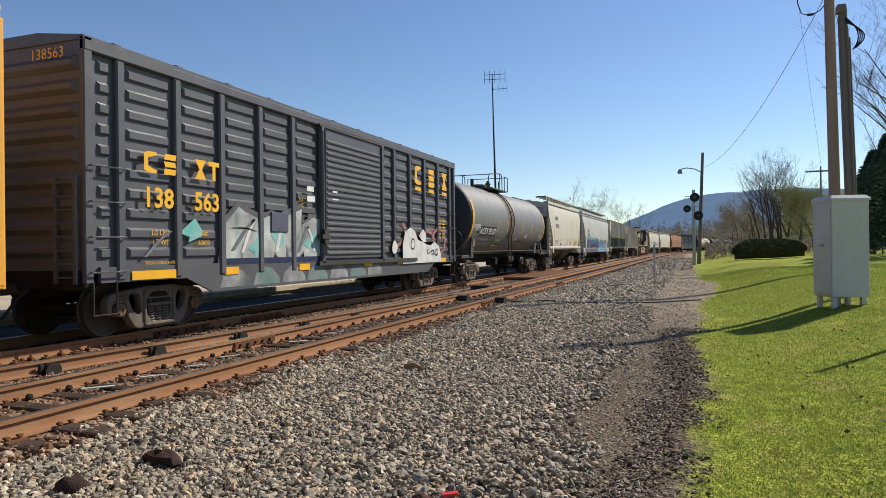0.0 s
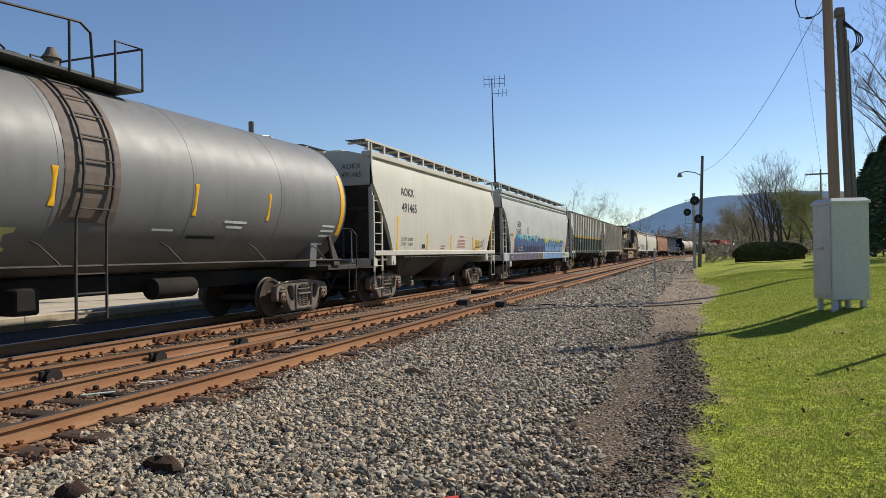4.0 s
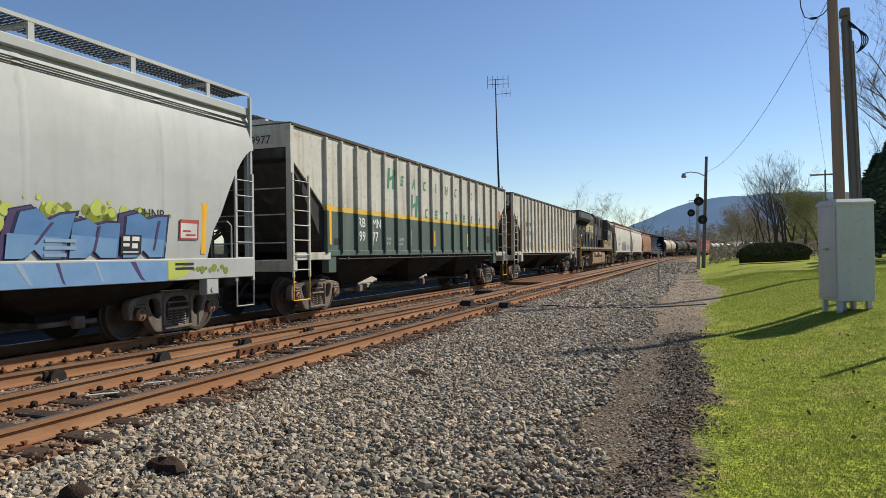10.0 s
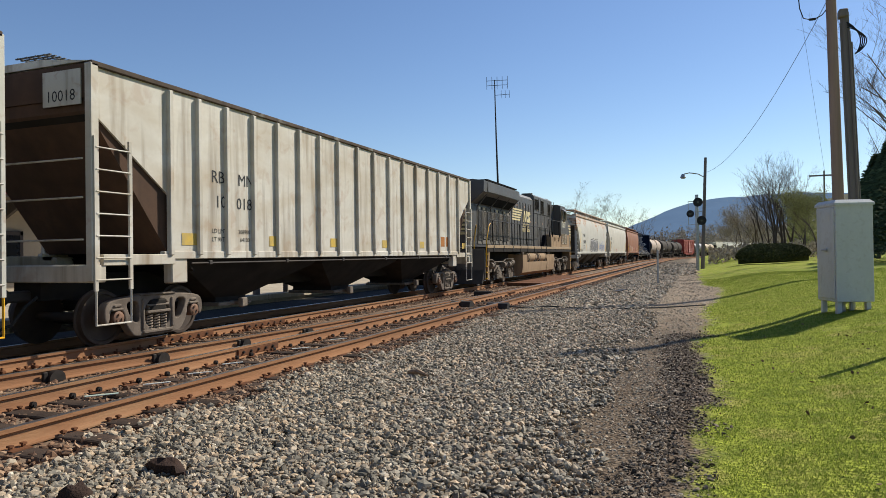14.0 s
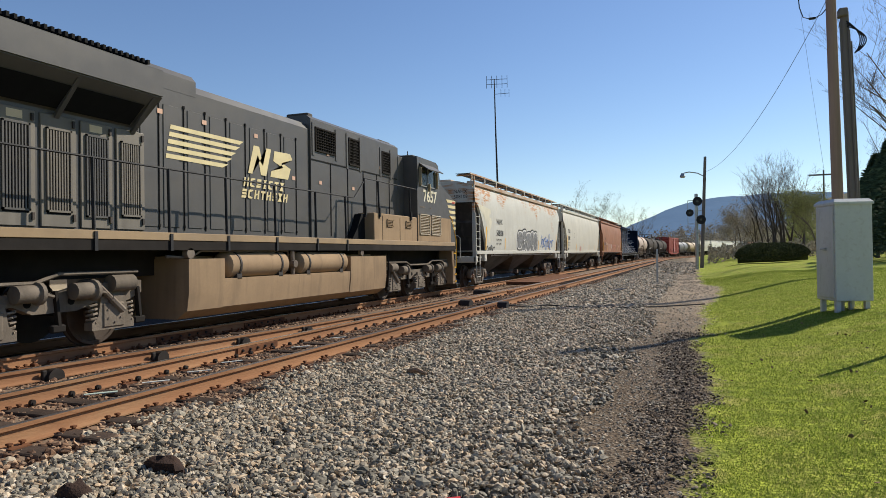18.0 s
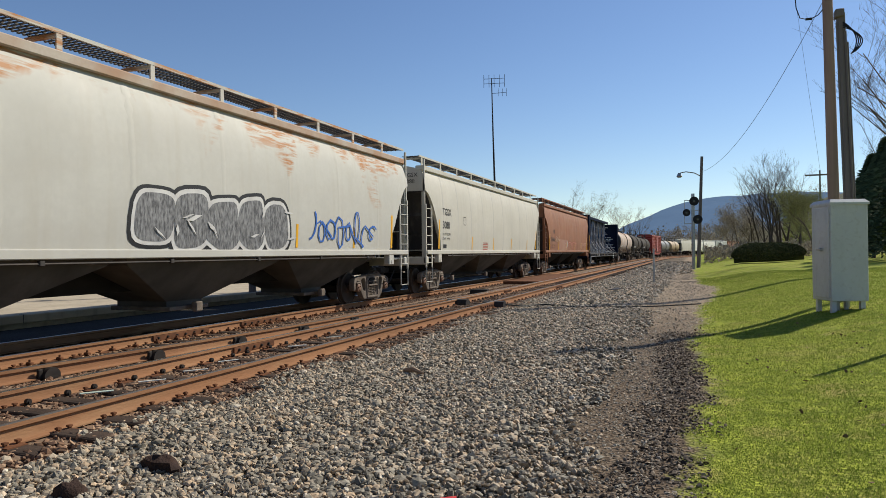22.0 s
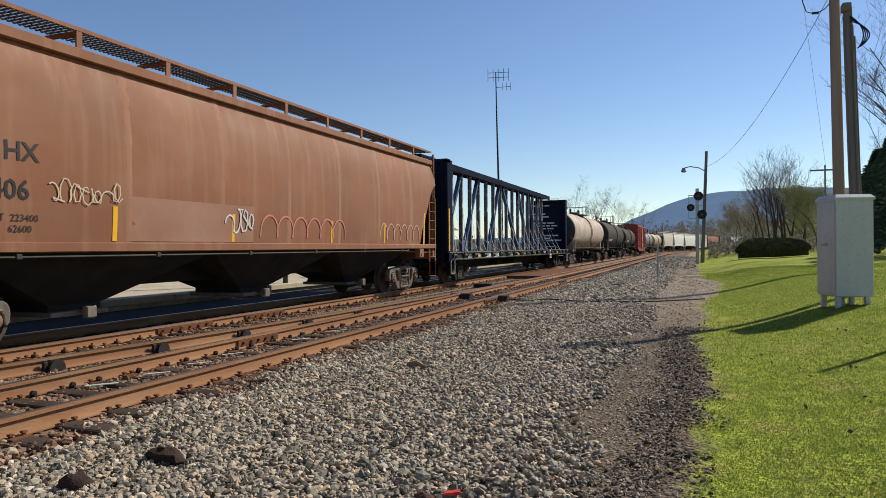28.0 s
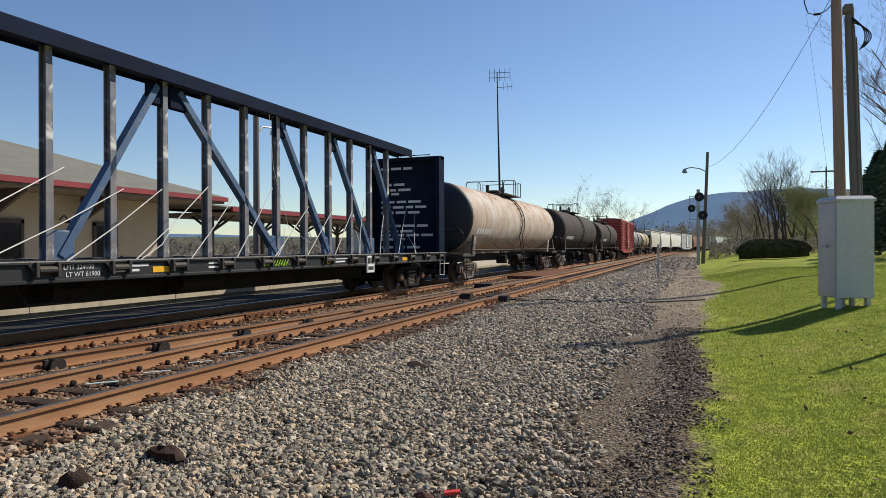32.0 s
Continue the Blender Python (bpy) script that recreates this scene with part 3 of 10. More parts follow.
def boxcar(s0, s1, label, paint_mat, ribs=(), door=None, near=True, h=4.72, slats=20):
    """A boxcar with beaded side panels, posts, a sliding door and corrugated ends; ribs and door are places along the train."""
    car, L, c = start_car("boxcar", label, s0, s1)
    W = 1.54
    yd0, yd1 = (door[0] - c, door[1] - c) if door else (-1.6, 1.6)
    ys = [r - c for r in ribs] or [-L + 0.62 + (L - 2.3) * k / 4 for k in range(5)] + [1.6 + 0.95 + (L - 2.6) * k / 4 for k in range(5)]
    z0, z1 = 1.12, h
    m = Mesh()
    m.box(-W + 0.06, W - 0.06, -L + 0.03, L - 0.03, z0, z1 - 0.02)
    part("body", m, paint_mat, car)
    part("roof", Mesh().loft([[(x, y, z) for x, z in ((-W - 0.02, z1 - 0.03), (W + 0.02, z1 - 0.03), (W + 0.02, z1 + 0.03), (0.6, z1 + 0.16), (-0.6, z1 + 0.16), (-W - 0.02, z1 + 0.03))] for y in (-L, L)]), paint_mat, car)
    m = Mesh()
    for k in range(12):
        y = -L + 0.7 + (2 * L - 1.4) * k / 11
        m.loft([[(x, yy, z) for x, z in ((-W, z1 + 0.03), (W, z1 + 0.03), (W - 0.04, z1 + 0.075), (0.6, z1 + 0.21), (-0.6, z1 + 0.21), (-W + 0.04, z1 + 0.075))] for yy in (y - 0.07, y + 0.07)])
    part("roof_seams", m, paint_mat, car)
    for a in (-1, 1):
        part("top_chord", Mesh().box(min(a * (W - 0.1), a * (W + 0.03)), max(a * (W - 0.1), a * (W + 0.03)), -L, L, z1 - 0.2, z1 - 0.02, 0.02), paint_mat, car)
    for a in (-1, 1):
        m = Mesh()
        out = [(-L + 0.3, 0.95), (-L + 2.2, 0.95), (-L + 2.9, 0.66), (L - 2.9, 0.66), (L - 2.2, 0.95), (L - 0.3, 0.95), (L - 0.3, 1.2), (-L + 0.3, 1.2)]
        m.extrude_x(out, a * (W - 0.03) - 0.03, a * (W - 0.03) + 0.03)
        part("side_sill", m, paint_mat, car, "deep fish-belly side sill")
    edges = sorted(ys)
    for a in (-1, 1):
        for y in edges:
            o = part("side_post", shared("box_post_%s" % paint_mat.name, lambda: Mesh().box(-0.1, 0.05, -0.085, 0.085, 0.98, z1 - 0.2, 0.025), paint_mat), None, car)
            o.matrix_basis = pose(a * (W - 0.02), y, 0, 0, 0, 0 if a > 0 else 180)
        cuts = [-L + 0.12] + edges + [L - 0.12]
        beads = Mesh()
        for i in range(len(cuts) - 1):
            p, q = cuts[i] + 0.16, cuts[i + 1] - 0.16
            if q - p < 0.2 or (p < yd1 and q > yd0):
                q0, p1 = min(q, yd0 - 0.2), max(p, yd1 + 0.2)
                spans = [s for s in ((p, q0), (p1, q)) if s[1] - s[0] > 0.25]
            else:
                spans = [(p, q)]
            for p, q in spans:
                for k in range(10):
                    z = 1.32 + 0.325 * k
                    x = a * (W - 0.07)
                    o = a * 0.055
                    bead = Mesh() if a > 0 and ribs else beads
                    bead.loft([[(x, p, z), (x, q, z), (x, q, z + 0.2), (x, p, z + 0.2)], [(x + o, p + 0.05, z + 0.04), (x + o, q - 0.05, z + 0.04), (x + o, q - 0.05, z + 0.15), (x + o, p + 0.05, z + 0.15)]])
                    if bead is not beads:
                        part("panel_bead", bead, paint_mat, car, smooth=15)
        if beads.v:
            part("pressed_panels", beads, paint_mat, car, "pressed side panels with raised beads", smooth=15, kind="stuff")
        # the sliding door
        x = a * (W + 0.04)
        d = part("sliding_door", Mesh().box(min(x - a * 0.06, x), max(x - a * 0.06, x), yd0, yd1, 1.22, z1 - 0.22, 0.01), paint_mat, car)
        for k in range(slats):
            z = 1.3 + (z1 - 1.75) * k / slats
            o = part("door_bead", shared("door_bead_%s_%.2f" % (paint_mat.name, yd1 - yd0), lambda: Mesh().loft([[(0, 0.12, 0), (0, yd1 - yd0 - 0.12, 0), (0, yd1 - yd0 - 0.12, 0.1), (0, 0.12, 0.1)], [(0.035, 0.15, 0.03), (0.035, yd1 - yd0 - 0.15, 0.03), (0.035, yd1 - yd0 - 0.15, 0.07), (0.035, 0.15, 0.07)]]), paint_mat), None, d)
            o.matrix_basis = pose(x, yd0 if a > 0 else yd1, z, 0, 0, 0 if a > 0 else 180)
        part("door_rail", Mesh().box(min(x - a * 0.08, x + a * 0.05), max(x - a * 0.08, x + a * 0.05), yd0 - 0.3, yd1 + 2.6, 1.06, 1.16), M_STEEL, d)
        part("door_rail", Mesh().box(min(x - a * 0.08, x + a * 0.04), max(x - a * 0.08, x + a * 0.04), yd0 - 0.2, yd1 + 0.2, z1 - 0.23, z1 - 0.16), M_STEEL, d)
        for y in (yd0 - 0.08, yd1 + 0.04):
            part("door_post", Mesh().box(min(x - a * 0.08, x + a * 0.05), max(x - a * 0.08, x + a * 0.05), y - 0.07, y + 0.07, 1.1, z1 - 0.2, 0.015), paint_mat, d)
        part("lock_rod", Mesh().cyl((x + a * 0.09, yd0 - 0.06, 1.3), (x + a * 0.09, yd0 - 0.06, z1 - 0.3), 0.025, 6), paint_mat, d)
        m = Mesh()
        m.box(min(x, x + a * 0.14), max(x, x + a * 0.14), yd0 - 0.3, yd0 + 0.1, 1.72, 1.82).box(min(x, x + a * 0.12), max(x, x + a * 0.12), yd0 - 0.15, yd0 + 0.05, 1.6, 1.95)
        part("door_latch", m, M_STEEL, d)
    for a in (-1, 1):
        for k in range(9):
            z = 1.35 + 0.36 * k
            y = a * (L - 0.03)
            part("end_corrugation", Mesh().loft([[(-W + 0.12, y, z), (W - 0.12, y, z), (W - 0.12, y, z + 0.24), (-W + 0.12, y, z + 0.24)], [(-W + 0.2, y + a * 0.07, z + 0.08), (W - 0.2, y + a * 0.07, z + 0.08), (W - 0.2, y + a * 0.07, z + 0.16), (-W + 0.2, y + a * 0.07, z + 0.16)]]), paint_mat, car)
        m = Mesh()
        for x in (-W, W):
            m.box(x - 0.07, x + 0.02, min(a * L, a * (L - 0.16)), max(a * L, a * (L - 0.16)), 0.95, z1 + 0.02, 0.015) if x > 0 else m.box(x - 0.02, x + 0.07, min(a * L, a * (L - 0.16)), max(a * L, a * (L - 0.16)), 0.95, z1 + 0.02, 0.015)
        part("corner_post", m, paint_mat, car)
        part("end_sill", Mesh().box(-W + 0.1, W - 0.1, min(a * L, a * (L - 0.25)), max(a * L, a * (L - 0.25)), 0.85, 1.15, 0.02), M_UNDER, car)
        coupler(car, a * L, a)
        for k in range(4):
            z = 1.12 + 0.55 * k
            p, q = sorted((a * (L - 0.08), a * (L - 0.75)))
            part("grab_iron", Mesh().tube([(W - 0.02, p, z), (W + 0.08, p, z), (W + 0.08, q, z), (W - 0.02, q, z)], 0.014, 5), paint_mat, car)
        p, q = sorted((a * (L - 0.15), a * (L - 0.6)))
        stirrup(car, W, p, q, 0.45, 0.97, M_STEEL)
        for b in (-1, 1):
            cross_ladder(car, b * W - b * 0.5, b * W - b * 0.1, a * (L + 0.08), 0.95, z1 - 0.1 if b * a > 0 else 2.6, 8, paint_mat)
        truck(car, a * (L - 1.95), near)
    part("centre_sill", Mesh().box(-0.3, 0.3, -L + 0.2, L - 0.2, 0.72, 1.15), M_UNDER, car)
    part("brake_gear", Mesh().cyl((0.7, 0.9, 0.85), (0.7, 1.9, 0.85), 0.17, 12).box(0.6, 1.1, -0.4, 0.1, 0.66, 1.0, 0.03).cyl((0.35, -3, 0.7), (0.35, 3, 0.7), 0.025, 6).box(-0.2, 0.6, 0.15, 0.3, 0.68, 0.78), M_UNDER, car)
    brake_wheel(car, -0.6, L + 0.2, 2.6, 1)
    return car, L, c, (lambda z: W - 0.01)


# ---- covered hoppers ----


def hopper_side(z):
    """Half width of a smooth covered hopper at a height above the rail."""
    for (za, xa), (zb, xb) in zip(HOPPER_PROFILE, HOPPER_PROFILE[1:]):
        if z <= zb:
            return xa + (xb - xa) * (max(z, za) - za) / (zb - za)
    return HOPPER_PROFILE[-1][1]


HOPPER_PROFILE = [(1.2, 1.54), (1.6, 1.575), (2.0, 1.6), (2.4, 1.61), (2.8, 1.61), (3.2, 1.6), (3.5, 1.58), (3.8, 1.545), (4.0, 1.51), (4.2, 1.46), (4.35, 1.4), (4.6, 1.3)]


def grating(L, x0, x1, z, step=0.09):
    """Open grating: edge bars, long strips and cross slats."""
    m = Mesh()
    n = int(2 * L / step)
    for k in range(n):
        y = -L + (k + 0.5) * 2 * L / n
        m.box(x0, x1, y - 0.016, y + 0.016, z - 0.006, z + 0.012)
    for k in range(4):
        x = x0 + (x1 - x0) * (k + 0.5) / 4
        m.box(x - 0.012, x + 0.012, -L, L, z - 0.012, z + 0.006)
    return m


def bays(car, L, n, z1, material, inset=2.0, low=0.45):
    """Discharge bays under the body: sloped hoppers that narrow to an outlet with its gate."""
    span = 2 * (L - inset) / n
    for i in range(n):
        y0, y1 = -L + inset + i * span, -L + inset + (i + 1) * span
        ym = (y0 + y1) / 2
        b = part("discharge_bay", Mesh().loft([[(-1.5, y0 + 0.04, z1), (1.5, y0 + 0.04, z1), (1.5, y1 - 0.04, z1), (-1.5, y1 - 0.04, z1)], [(-1.35, y0 + 0.22, z1 - 0.2), (1.35, y0 + 0.22, z1 - 0.2), (1.35, y1 - 0.22, z1 - 0.2), (-1.35, y1 - 0.22, z1 - 0.2)],
                                               [(-0.62, ym - 0.5, low + 0.1), (0.62, ym - 0.5, low + 0.1), (0.62, ym + 0.5, low + 0.1), (-0.62, ym + 0.5, low + 0.1)], [(-0.62, ym - 0.5, low), (0.62, ym - 0.5, low), (0.62, ym + 0.5, low), (-0.62, ym + 0.5, low)]]), material, car, smooth=20)
        part("outlet_gate", Mesh().box(-0.75, 0.75, ym - 0.55, ym + 0.55, low - 0.08, low, 0.01).cyl((-0.95, ym, low - 0.03), (0.95, ym, low - 0.03), 0.045, 8).box(0.88, 1.0, ym - 0.1, ym + 0.1, low - 0.12, low + 0.08, 0.02), M_CAST, b)


def hopper(s0, s1, label, mat, roof_mat=None, n_bays=3, cut="curve", near=True, seams=9, bracket_step=1.85, eave=4.36, board=True, under=None, sill=(1.40, 1.55), seam_mat=None):
    """A smooth-sided covered hopper car with cut-away ends, running boards and ladders."""
    car, L, c = start_car("covered_hopper_car", label, s0, s1)
    roof_mat = roof_mat or mat
    base, zs = sill
    deep = {"curve": 1.45, "step": 1.3}[cut]

    def cut_at(d):
        """Height of the lower edge of the side at d metres from the end."""
        if d >= deep:
            return zs - 0.02
        k = d / deep
        if cut == "curve":
            return zs + (eave - 0.75 - zs) * (1 - k ** 1.7) if k < 0.8 else zs + (eave - 0.75 - zs) * (1 - 0.8 ** 1.7) * (1 - ((k - 0.8) / 0.2) ** 2)
        return zs + (eave - 0.85 - zs) * (1 - k) ** 0.85 if k < 0.75 else zs + (eave - 0.85 - zs) * 0.25 ** 0.85 * (1 - k) / 0.25

    stations = sorted({-L, -L + 0.1, -L + 0.25, -L + 0.4, -L + 0.55, -L + 0.7, -L + 0.85, -L + 1.0, -L + 1.1, -L + 1.2, -L + 1.3, -L + deep} | {L - d for d in (0, 0.1, 0.25, 0.4, 0.55, 0.7, 0.85, 1.0, 1.1, 1.2, 1.3, deep)} | {-L + deep + (2 * L - 2 * deep) * k / 8 for k in range(9)})
    rings = []
    for y in stations:
        zc = cut_at(min(y + L, L - y))
        hts = [zc + (eave - zc) * k / 9 for k in range(10)]
        ring = [(hopper_side(z), y, z) for z in hts] + [(0.75, y, eave + 0.16), (-0.75, y, eave + 0.16)] + [(-hopper_side(z), y, z) for z in reversed(hts)]
        rings.append(ring)
    part("body", Mesh().loft(rings), mat, car, smooth=30)
    for a in (-1, 1):
        m = Mesh()
        x = a * hopper_side(eave)
        m.box(min(x - a * 0.2, x + a * 0.1), max(x - a * 0.2, x + a * 0.1), -L - 0.02, L + 0.02, eave - 0.04, eave + 0.13, 0.02)
        part("roof_edge", m, roof_mat, car)
        m = Mesh()
        x = a * 1.56
        m.box(min(x - a * 0.1, x + a * 0.04), max(x - a * 0.1, x + a * 0.04), -L + 0.05, L - 0.05, base, zs, 0.015)
        part("side_sill", m, mat, car)
        for k in range(1, seams):
            y = -L + 2 * L * k / seams
            if abs(y) < L - deep - 0.1:
                hts = [zs + (eave - zs) * i / 12 for i in range(13)]
                part("weld_seam", Mesh().loft([[(a * (hopper_side(z) + q), y + d, z) for z in hts] for d, q in ((-0.09, -0.003), (-0.03, 0.003), (0.03, 0.003), (0.09, -0.003))], caps=False, closed=False), seam_mat or mat, car, smooth=80)
    if board:
        for a in (-1, 1):
            x0, x1 = sorted((a * 0.72, a * 1.36))
            g = part("running_board", grating(L + 0.1, x0, x1, eave + 0.45), M_GRATE, car, "grey steel grating running board")
            part("edge_angle", Mesh().box(min(a * 1.36, a * 1.39), max(a * 1.36, a * 1.39), -L - 0.1, L + 0.1, eave + 0.42, eave + 0.48), mat, g)
            k, y = 0, -L + 0.15
            while y < L:
                m = Mesh().bar((a * 1.37, y, eave + 0.05), (a * 1.37, y, eave + 0.43), 0.1, 0.03, (1, 0, 0)).box(min(a * 0.7, a * 1.36), max(a * 0.7, a * 1.36), y - 0.04, y + 0.04, eave + 0.37, eave + 0.42)
                part("board_bracket", m, mat, g)
                y += bracket_step
        m = Mesh()
        m.box(-0.3, 0.3, -L + 0.5, L - 0.5, eave + 0.14, eave + 0.3, 0.03)
        part("hatch_cover", m, roof_mat, car)
    for a in (-1, 1):
        rings = []
        for d in (0.0, 0.1, 0.25, 0.4, 0.55, 0.7, 0.85, 1.0, 1.1, 1.16, 1.2, 1.3, deep - 0.01):
            y, z = a * (L - d + 0.015), cut_at(d)
            rings.append([(-1.5, y, z - 0.022), (1.5, y, z - 0.022), (1.5, y, z - 0.012), (-1.5, y, z - 0.012)])
        part("slope_sheet", Mesh().loft(rings), M_END_SHADE, car, "sloped end sheet with grime and painted-in shade")
        part("end_sill", Mesh().box(-1.55, 1.55, min(a * L, a * (L - 0.28)), max(a * L, a * (L - 0.28)), 1.05, 1.32, 0.02).box(-1.5, 1.5, min(a * (L - 0.1), a * (L - 1.0)), max(a * (L - 0.1), a * (L - 1.0)), 1.26, 1.31), mat, car)
        for x in (-1.45, -0.5, 0.5, 1.45):
            part("end_post", Mesh().box(x - 0.05, x + 0.05, min(a * (L - 0.02), a * (L - 0.12)), max(a * (L - 0.02), a * (L - 0.12)), 1.3, eave - 0.6 if abs(x) < 1 else eave - 0.4, 0.01), M_END_SHADE if abs(x) < 1 else mat, car)
        part("end_rail", Mesh().box(-1.4, 1.4, min(a * (L - 0.04), a * (L - 0.1)), max(a * (L - 0.04), a * (L - 0.1)), 2.75, 2.83), M_END_SHADE, car)
        for b in (-1, 1):
            p, q = sorted((a * (L - 0.04), a * (L - 0.58)))
            ladder(car, b * 1.55, p, q, 0.95, 3.15, 7, mat)
            part("corner_stile", Mesh().box(b * 1.5 - 0.03, b * 1.5 + 0.03, min(a * L, a * (L - 0.06)), max(a * L, a * (L - 0.06)), 1.1, eave + 0.35), mat, car)
            stirrup(car, b * 1.56, p, q, 0.45, 1.0, mat)
            part("jacking_pad", Mesh().box(min(b * 1.4, b * 1.585), max(b * 1.4, b * 1.585), min(a * (L - 1.15), a * (L - 1.5)), max(a * (L - 1.15), a * (L - 1.5)), base - 0.3, base + 0.02, 0.02).cyl((b * 1.58, a * (L - 1.33), base - 0.2), (b * 1.6, a * (L - 1.33), base - 0.2), 0.05, 10), mat, car)
        part("crossover_platform", Mesh().box(-0.75, 0.75, min(a * L, a * (L + 0.28)), max(a * L, a * (L + 0.28)), 1.22, 1.27), M_GRATE, car)
        part("end_handrail", Mesh().tube([(0.9, a * L, 1.2), (0.9, a * (L + 0.1), 1.25), (0.9, a * (L + 0.1), 2.1), (0.8, a * (L + 0.1), 2.2), (-0.8, a * (L + 0.1), 2.2), (-0.9, a * (L + 0.1), 2.1), (-0.9, a * L, 1.2)], 0.018, 6), mat, car)
        coupler(car, a * L, a)
        truck(car, a * (L - 1.75), near)
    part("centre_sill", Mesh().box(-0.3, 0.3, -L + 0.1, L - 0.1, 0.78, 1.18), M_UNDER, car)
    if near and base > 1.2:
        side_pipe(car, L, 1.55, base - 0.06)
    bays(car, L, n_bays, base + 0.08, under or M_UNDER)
    brake_wheel(car, -0.75, -L + 0.15, 2.2, -1)
    return car, L, c, hopper_side


def ribbed_hopper(s0, s1, label, mat, ribs, split=None, near=True, eave=4.46, end_mat=None):
    """A covered hopper with flat sides, outside posts and a diagonal cut at each end. split: colours of the lower band and its stripe."""
    car, L, c = start_car("ribbed_hopper_car", label, s0, s1)
    W, zs = 1.5, 1.55

    def panel(x, zlo, zhi):
        """The side's outline between two heights as a thin plate, its ends cut on the slant."""
        out = []
        for sgn in (-1, 1):
            edge = [(zz, L - 0.02 if zz > 3.75 else L - 0.02 - 1.62 * (3.75 - zz) / 1.2 if zz > 2.55 else L - 1.64) for zz in sorted({zlo, zhi} | {q for q in (2.55, 3.75) if zlo < q < zhi}, reverse=sgn < 0)]
            out += [(sgn * y, zz) for zz, y in edge]
        return Mesh().extrude_x(out, x - 0.02, x + 0.02)

    lo = split[2] if split else zs
    for a in (-1, 1):
        x = a * (W - 0.02)
        part("side_sheet", panel(x, lo, eave), mat, car, smooth=20)
        if split:
            part("lower_band", panel(x, zs, lo - 0.13), split[0], car, "dark green painted lower band", smooth=20)
            part("stripe", panel(x, lo - 0.13, lo), split[1], car, "golden yellow stripe", smooth=20)
        ys = [r - c for r in ribs]
        for y in ys:
            post = part("side_post", Mesh().box(min(x, x + a * 0.1), max(x, x + a * 0.1), y - 0.05, y + 0.05, lo if split else zs - 0.05, eave - 0.05, 0.012), mat, car)
            if split:
                part("post_foot", Mesh().box(min(x, x + a * 0.1), max(x, x + a * 0.1), y - 0.05, y + 0.05, zs - 0.05, lo - 0.13, 0.012), split[0], post)
                part("post_stripe", Mesh().box(min(x, x + a * 0.102), max(x, x + a * 0.102), y - 0.051, y + 0.051, lo - 0.13, lo), split[1], post)
        part("top_chord", Mesh().box(min(x - a * 0.05, x + a * 0.07), max(x - a * 0.05, x + a * 0.07), -L, L, eave - 0.03, eave + 0.06, 0.015), M_EAVE, car)
        part("side_sill", Mesh().box(min(x - a * 0.06, x + a * 0.05), max(x - a * 0.06, x + a * 0.05), -L + 1.5, L - 1.5, zs - 0.12, zs + 0.02, 0.01), split[0] if split else mat, car)
    part("inner_body", Mesh().loft([[(x, y, z) for x, z in ((-W + 0.05, zc), (W - 0.05, zc), (W - 0.05, eave), (-W + 0.05, eave))] for y, zc in ((-L + 0.03, 3.75), (-L + 1.65, zs), (L - 1.65, zs), (L - 0.03, 3.75))]), end_mat or M_END_SHADE, car)
    part("roof", Mesh().loft([[(x, y, z) for x, z in ((-W - 0.03, eave + 0.05), (W + 0.03, eave + 0.05), (0.5, eave + 0.17), (-0.5, eave + 0.17))] for y in (-L, L)]), mat, car)
    part("running_board", grating(L - 0.2, -0.4, 0.4, eave + 0.34), M_GRATE, car, "grey steel grating running board")
    m = Mesh()
    for k in range(int(L)):
        m.box(-0.45, 0.45, -L + 0.6 + 2 * k, -L + 0.72 + 2 * k, eave + 0.1, eave + 0.32)
    part("board_bracket", m, mat, car)
    for a in (-1, 1):
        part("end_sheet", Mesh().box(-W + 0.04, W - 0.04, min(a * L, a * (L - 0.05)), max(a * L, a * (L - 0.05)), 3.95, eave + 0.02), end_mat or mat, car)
        part("end_sill", Mesh().box(-1.52, 1.52, min(a * L, a * (L - 0.28)), max(a * L, a * (L - 0.28)), 1.08, 1.36, 0.02), mat, car)
        part("end_sheet_lower", Mesh().loft([[(-1.4, a * (L - 0.1), 3.7), (1.4, a * (L - 0.1), 3.7), (1.4, a * (L - 0.05), 3.7), (-1.4, a * (L - 0.05), 3.7)], [(-1.4, a * (L - 2.4), 1.2), (1.4, a * (L - 2.4), 1.2), (1.4, a * (L - 2.35), 1.2), (-1.4, a * (L - 2.35), 1.2)]]), M_UNDER, car)
        for b in (-1, 1):
            p, q = sorted((a * (L - 0.04), a * (L - 0.72)))
            part("corner_post", Mesh().box(min(b * 1.42, b * 1.55), max(b * 1.42, b * 1.55), min(a * (L - 0.13), a * (L + 0.02)), max(a * (L - 0.13), a * (L + 0.02)), 1.1, eave + 0.02, 0.01), mat, car)
            ladder(car, b * 1.56, p, q, 0.95, 3.35 if a < 0 else 3.3, 7, mat)
            stirrup(car, b * 1.56, p, q, 0.42, 1.0, M_YELLOW if split else mat)
            part("sill_beam", Mesh().box(min(b * 1.42, b * 1.54), max(b * 1.42, b * 1.54), min(a * (L - 0.2), a * (L - 1.75)), max(a * (L - 0.2), a * (L - 1.75)), 1.34, 1.52, 0.01), mat, car)
            part("bolster_web", Mesh().box(min(b * 1.3, b * 1.5), max(b * 1.3, b * 1.5), min(a * (L - 1.7), a * (L - 2.1)), max(a * (L - 1.7), a * (L - 2.1)), 1.0, 1.5, 0.02), split[0] if split else mat, car)
        coupler(car, a * L, a)
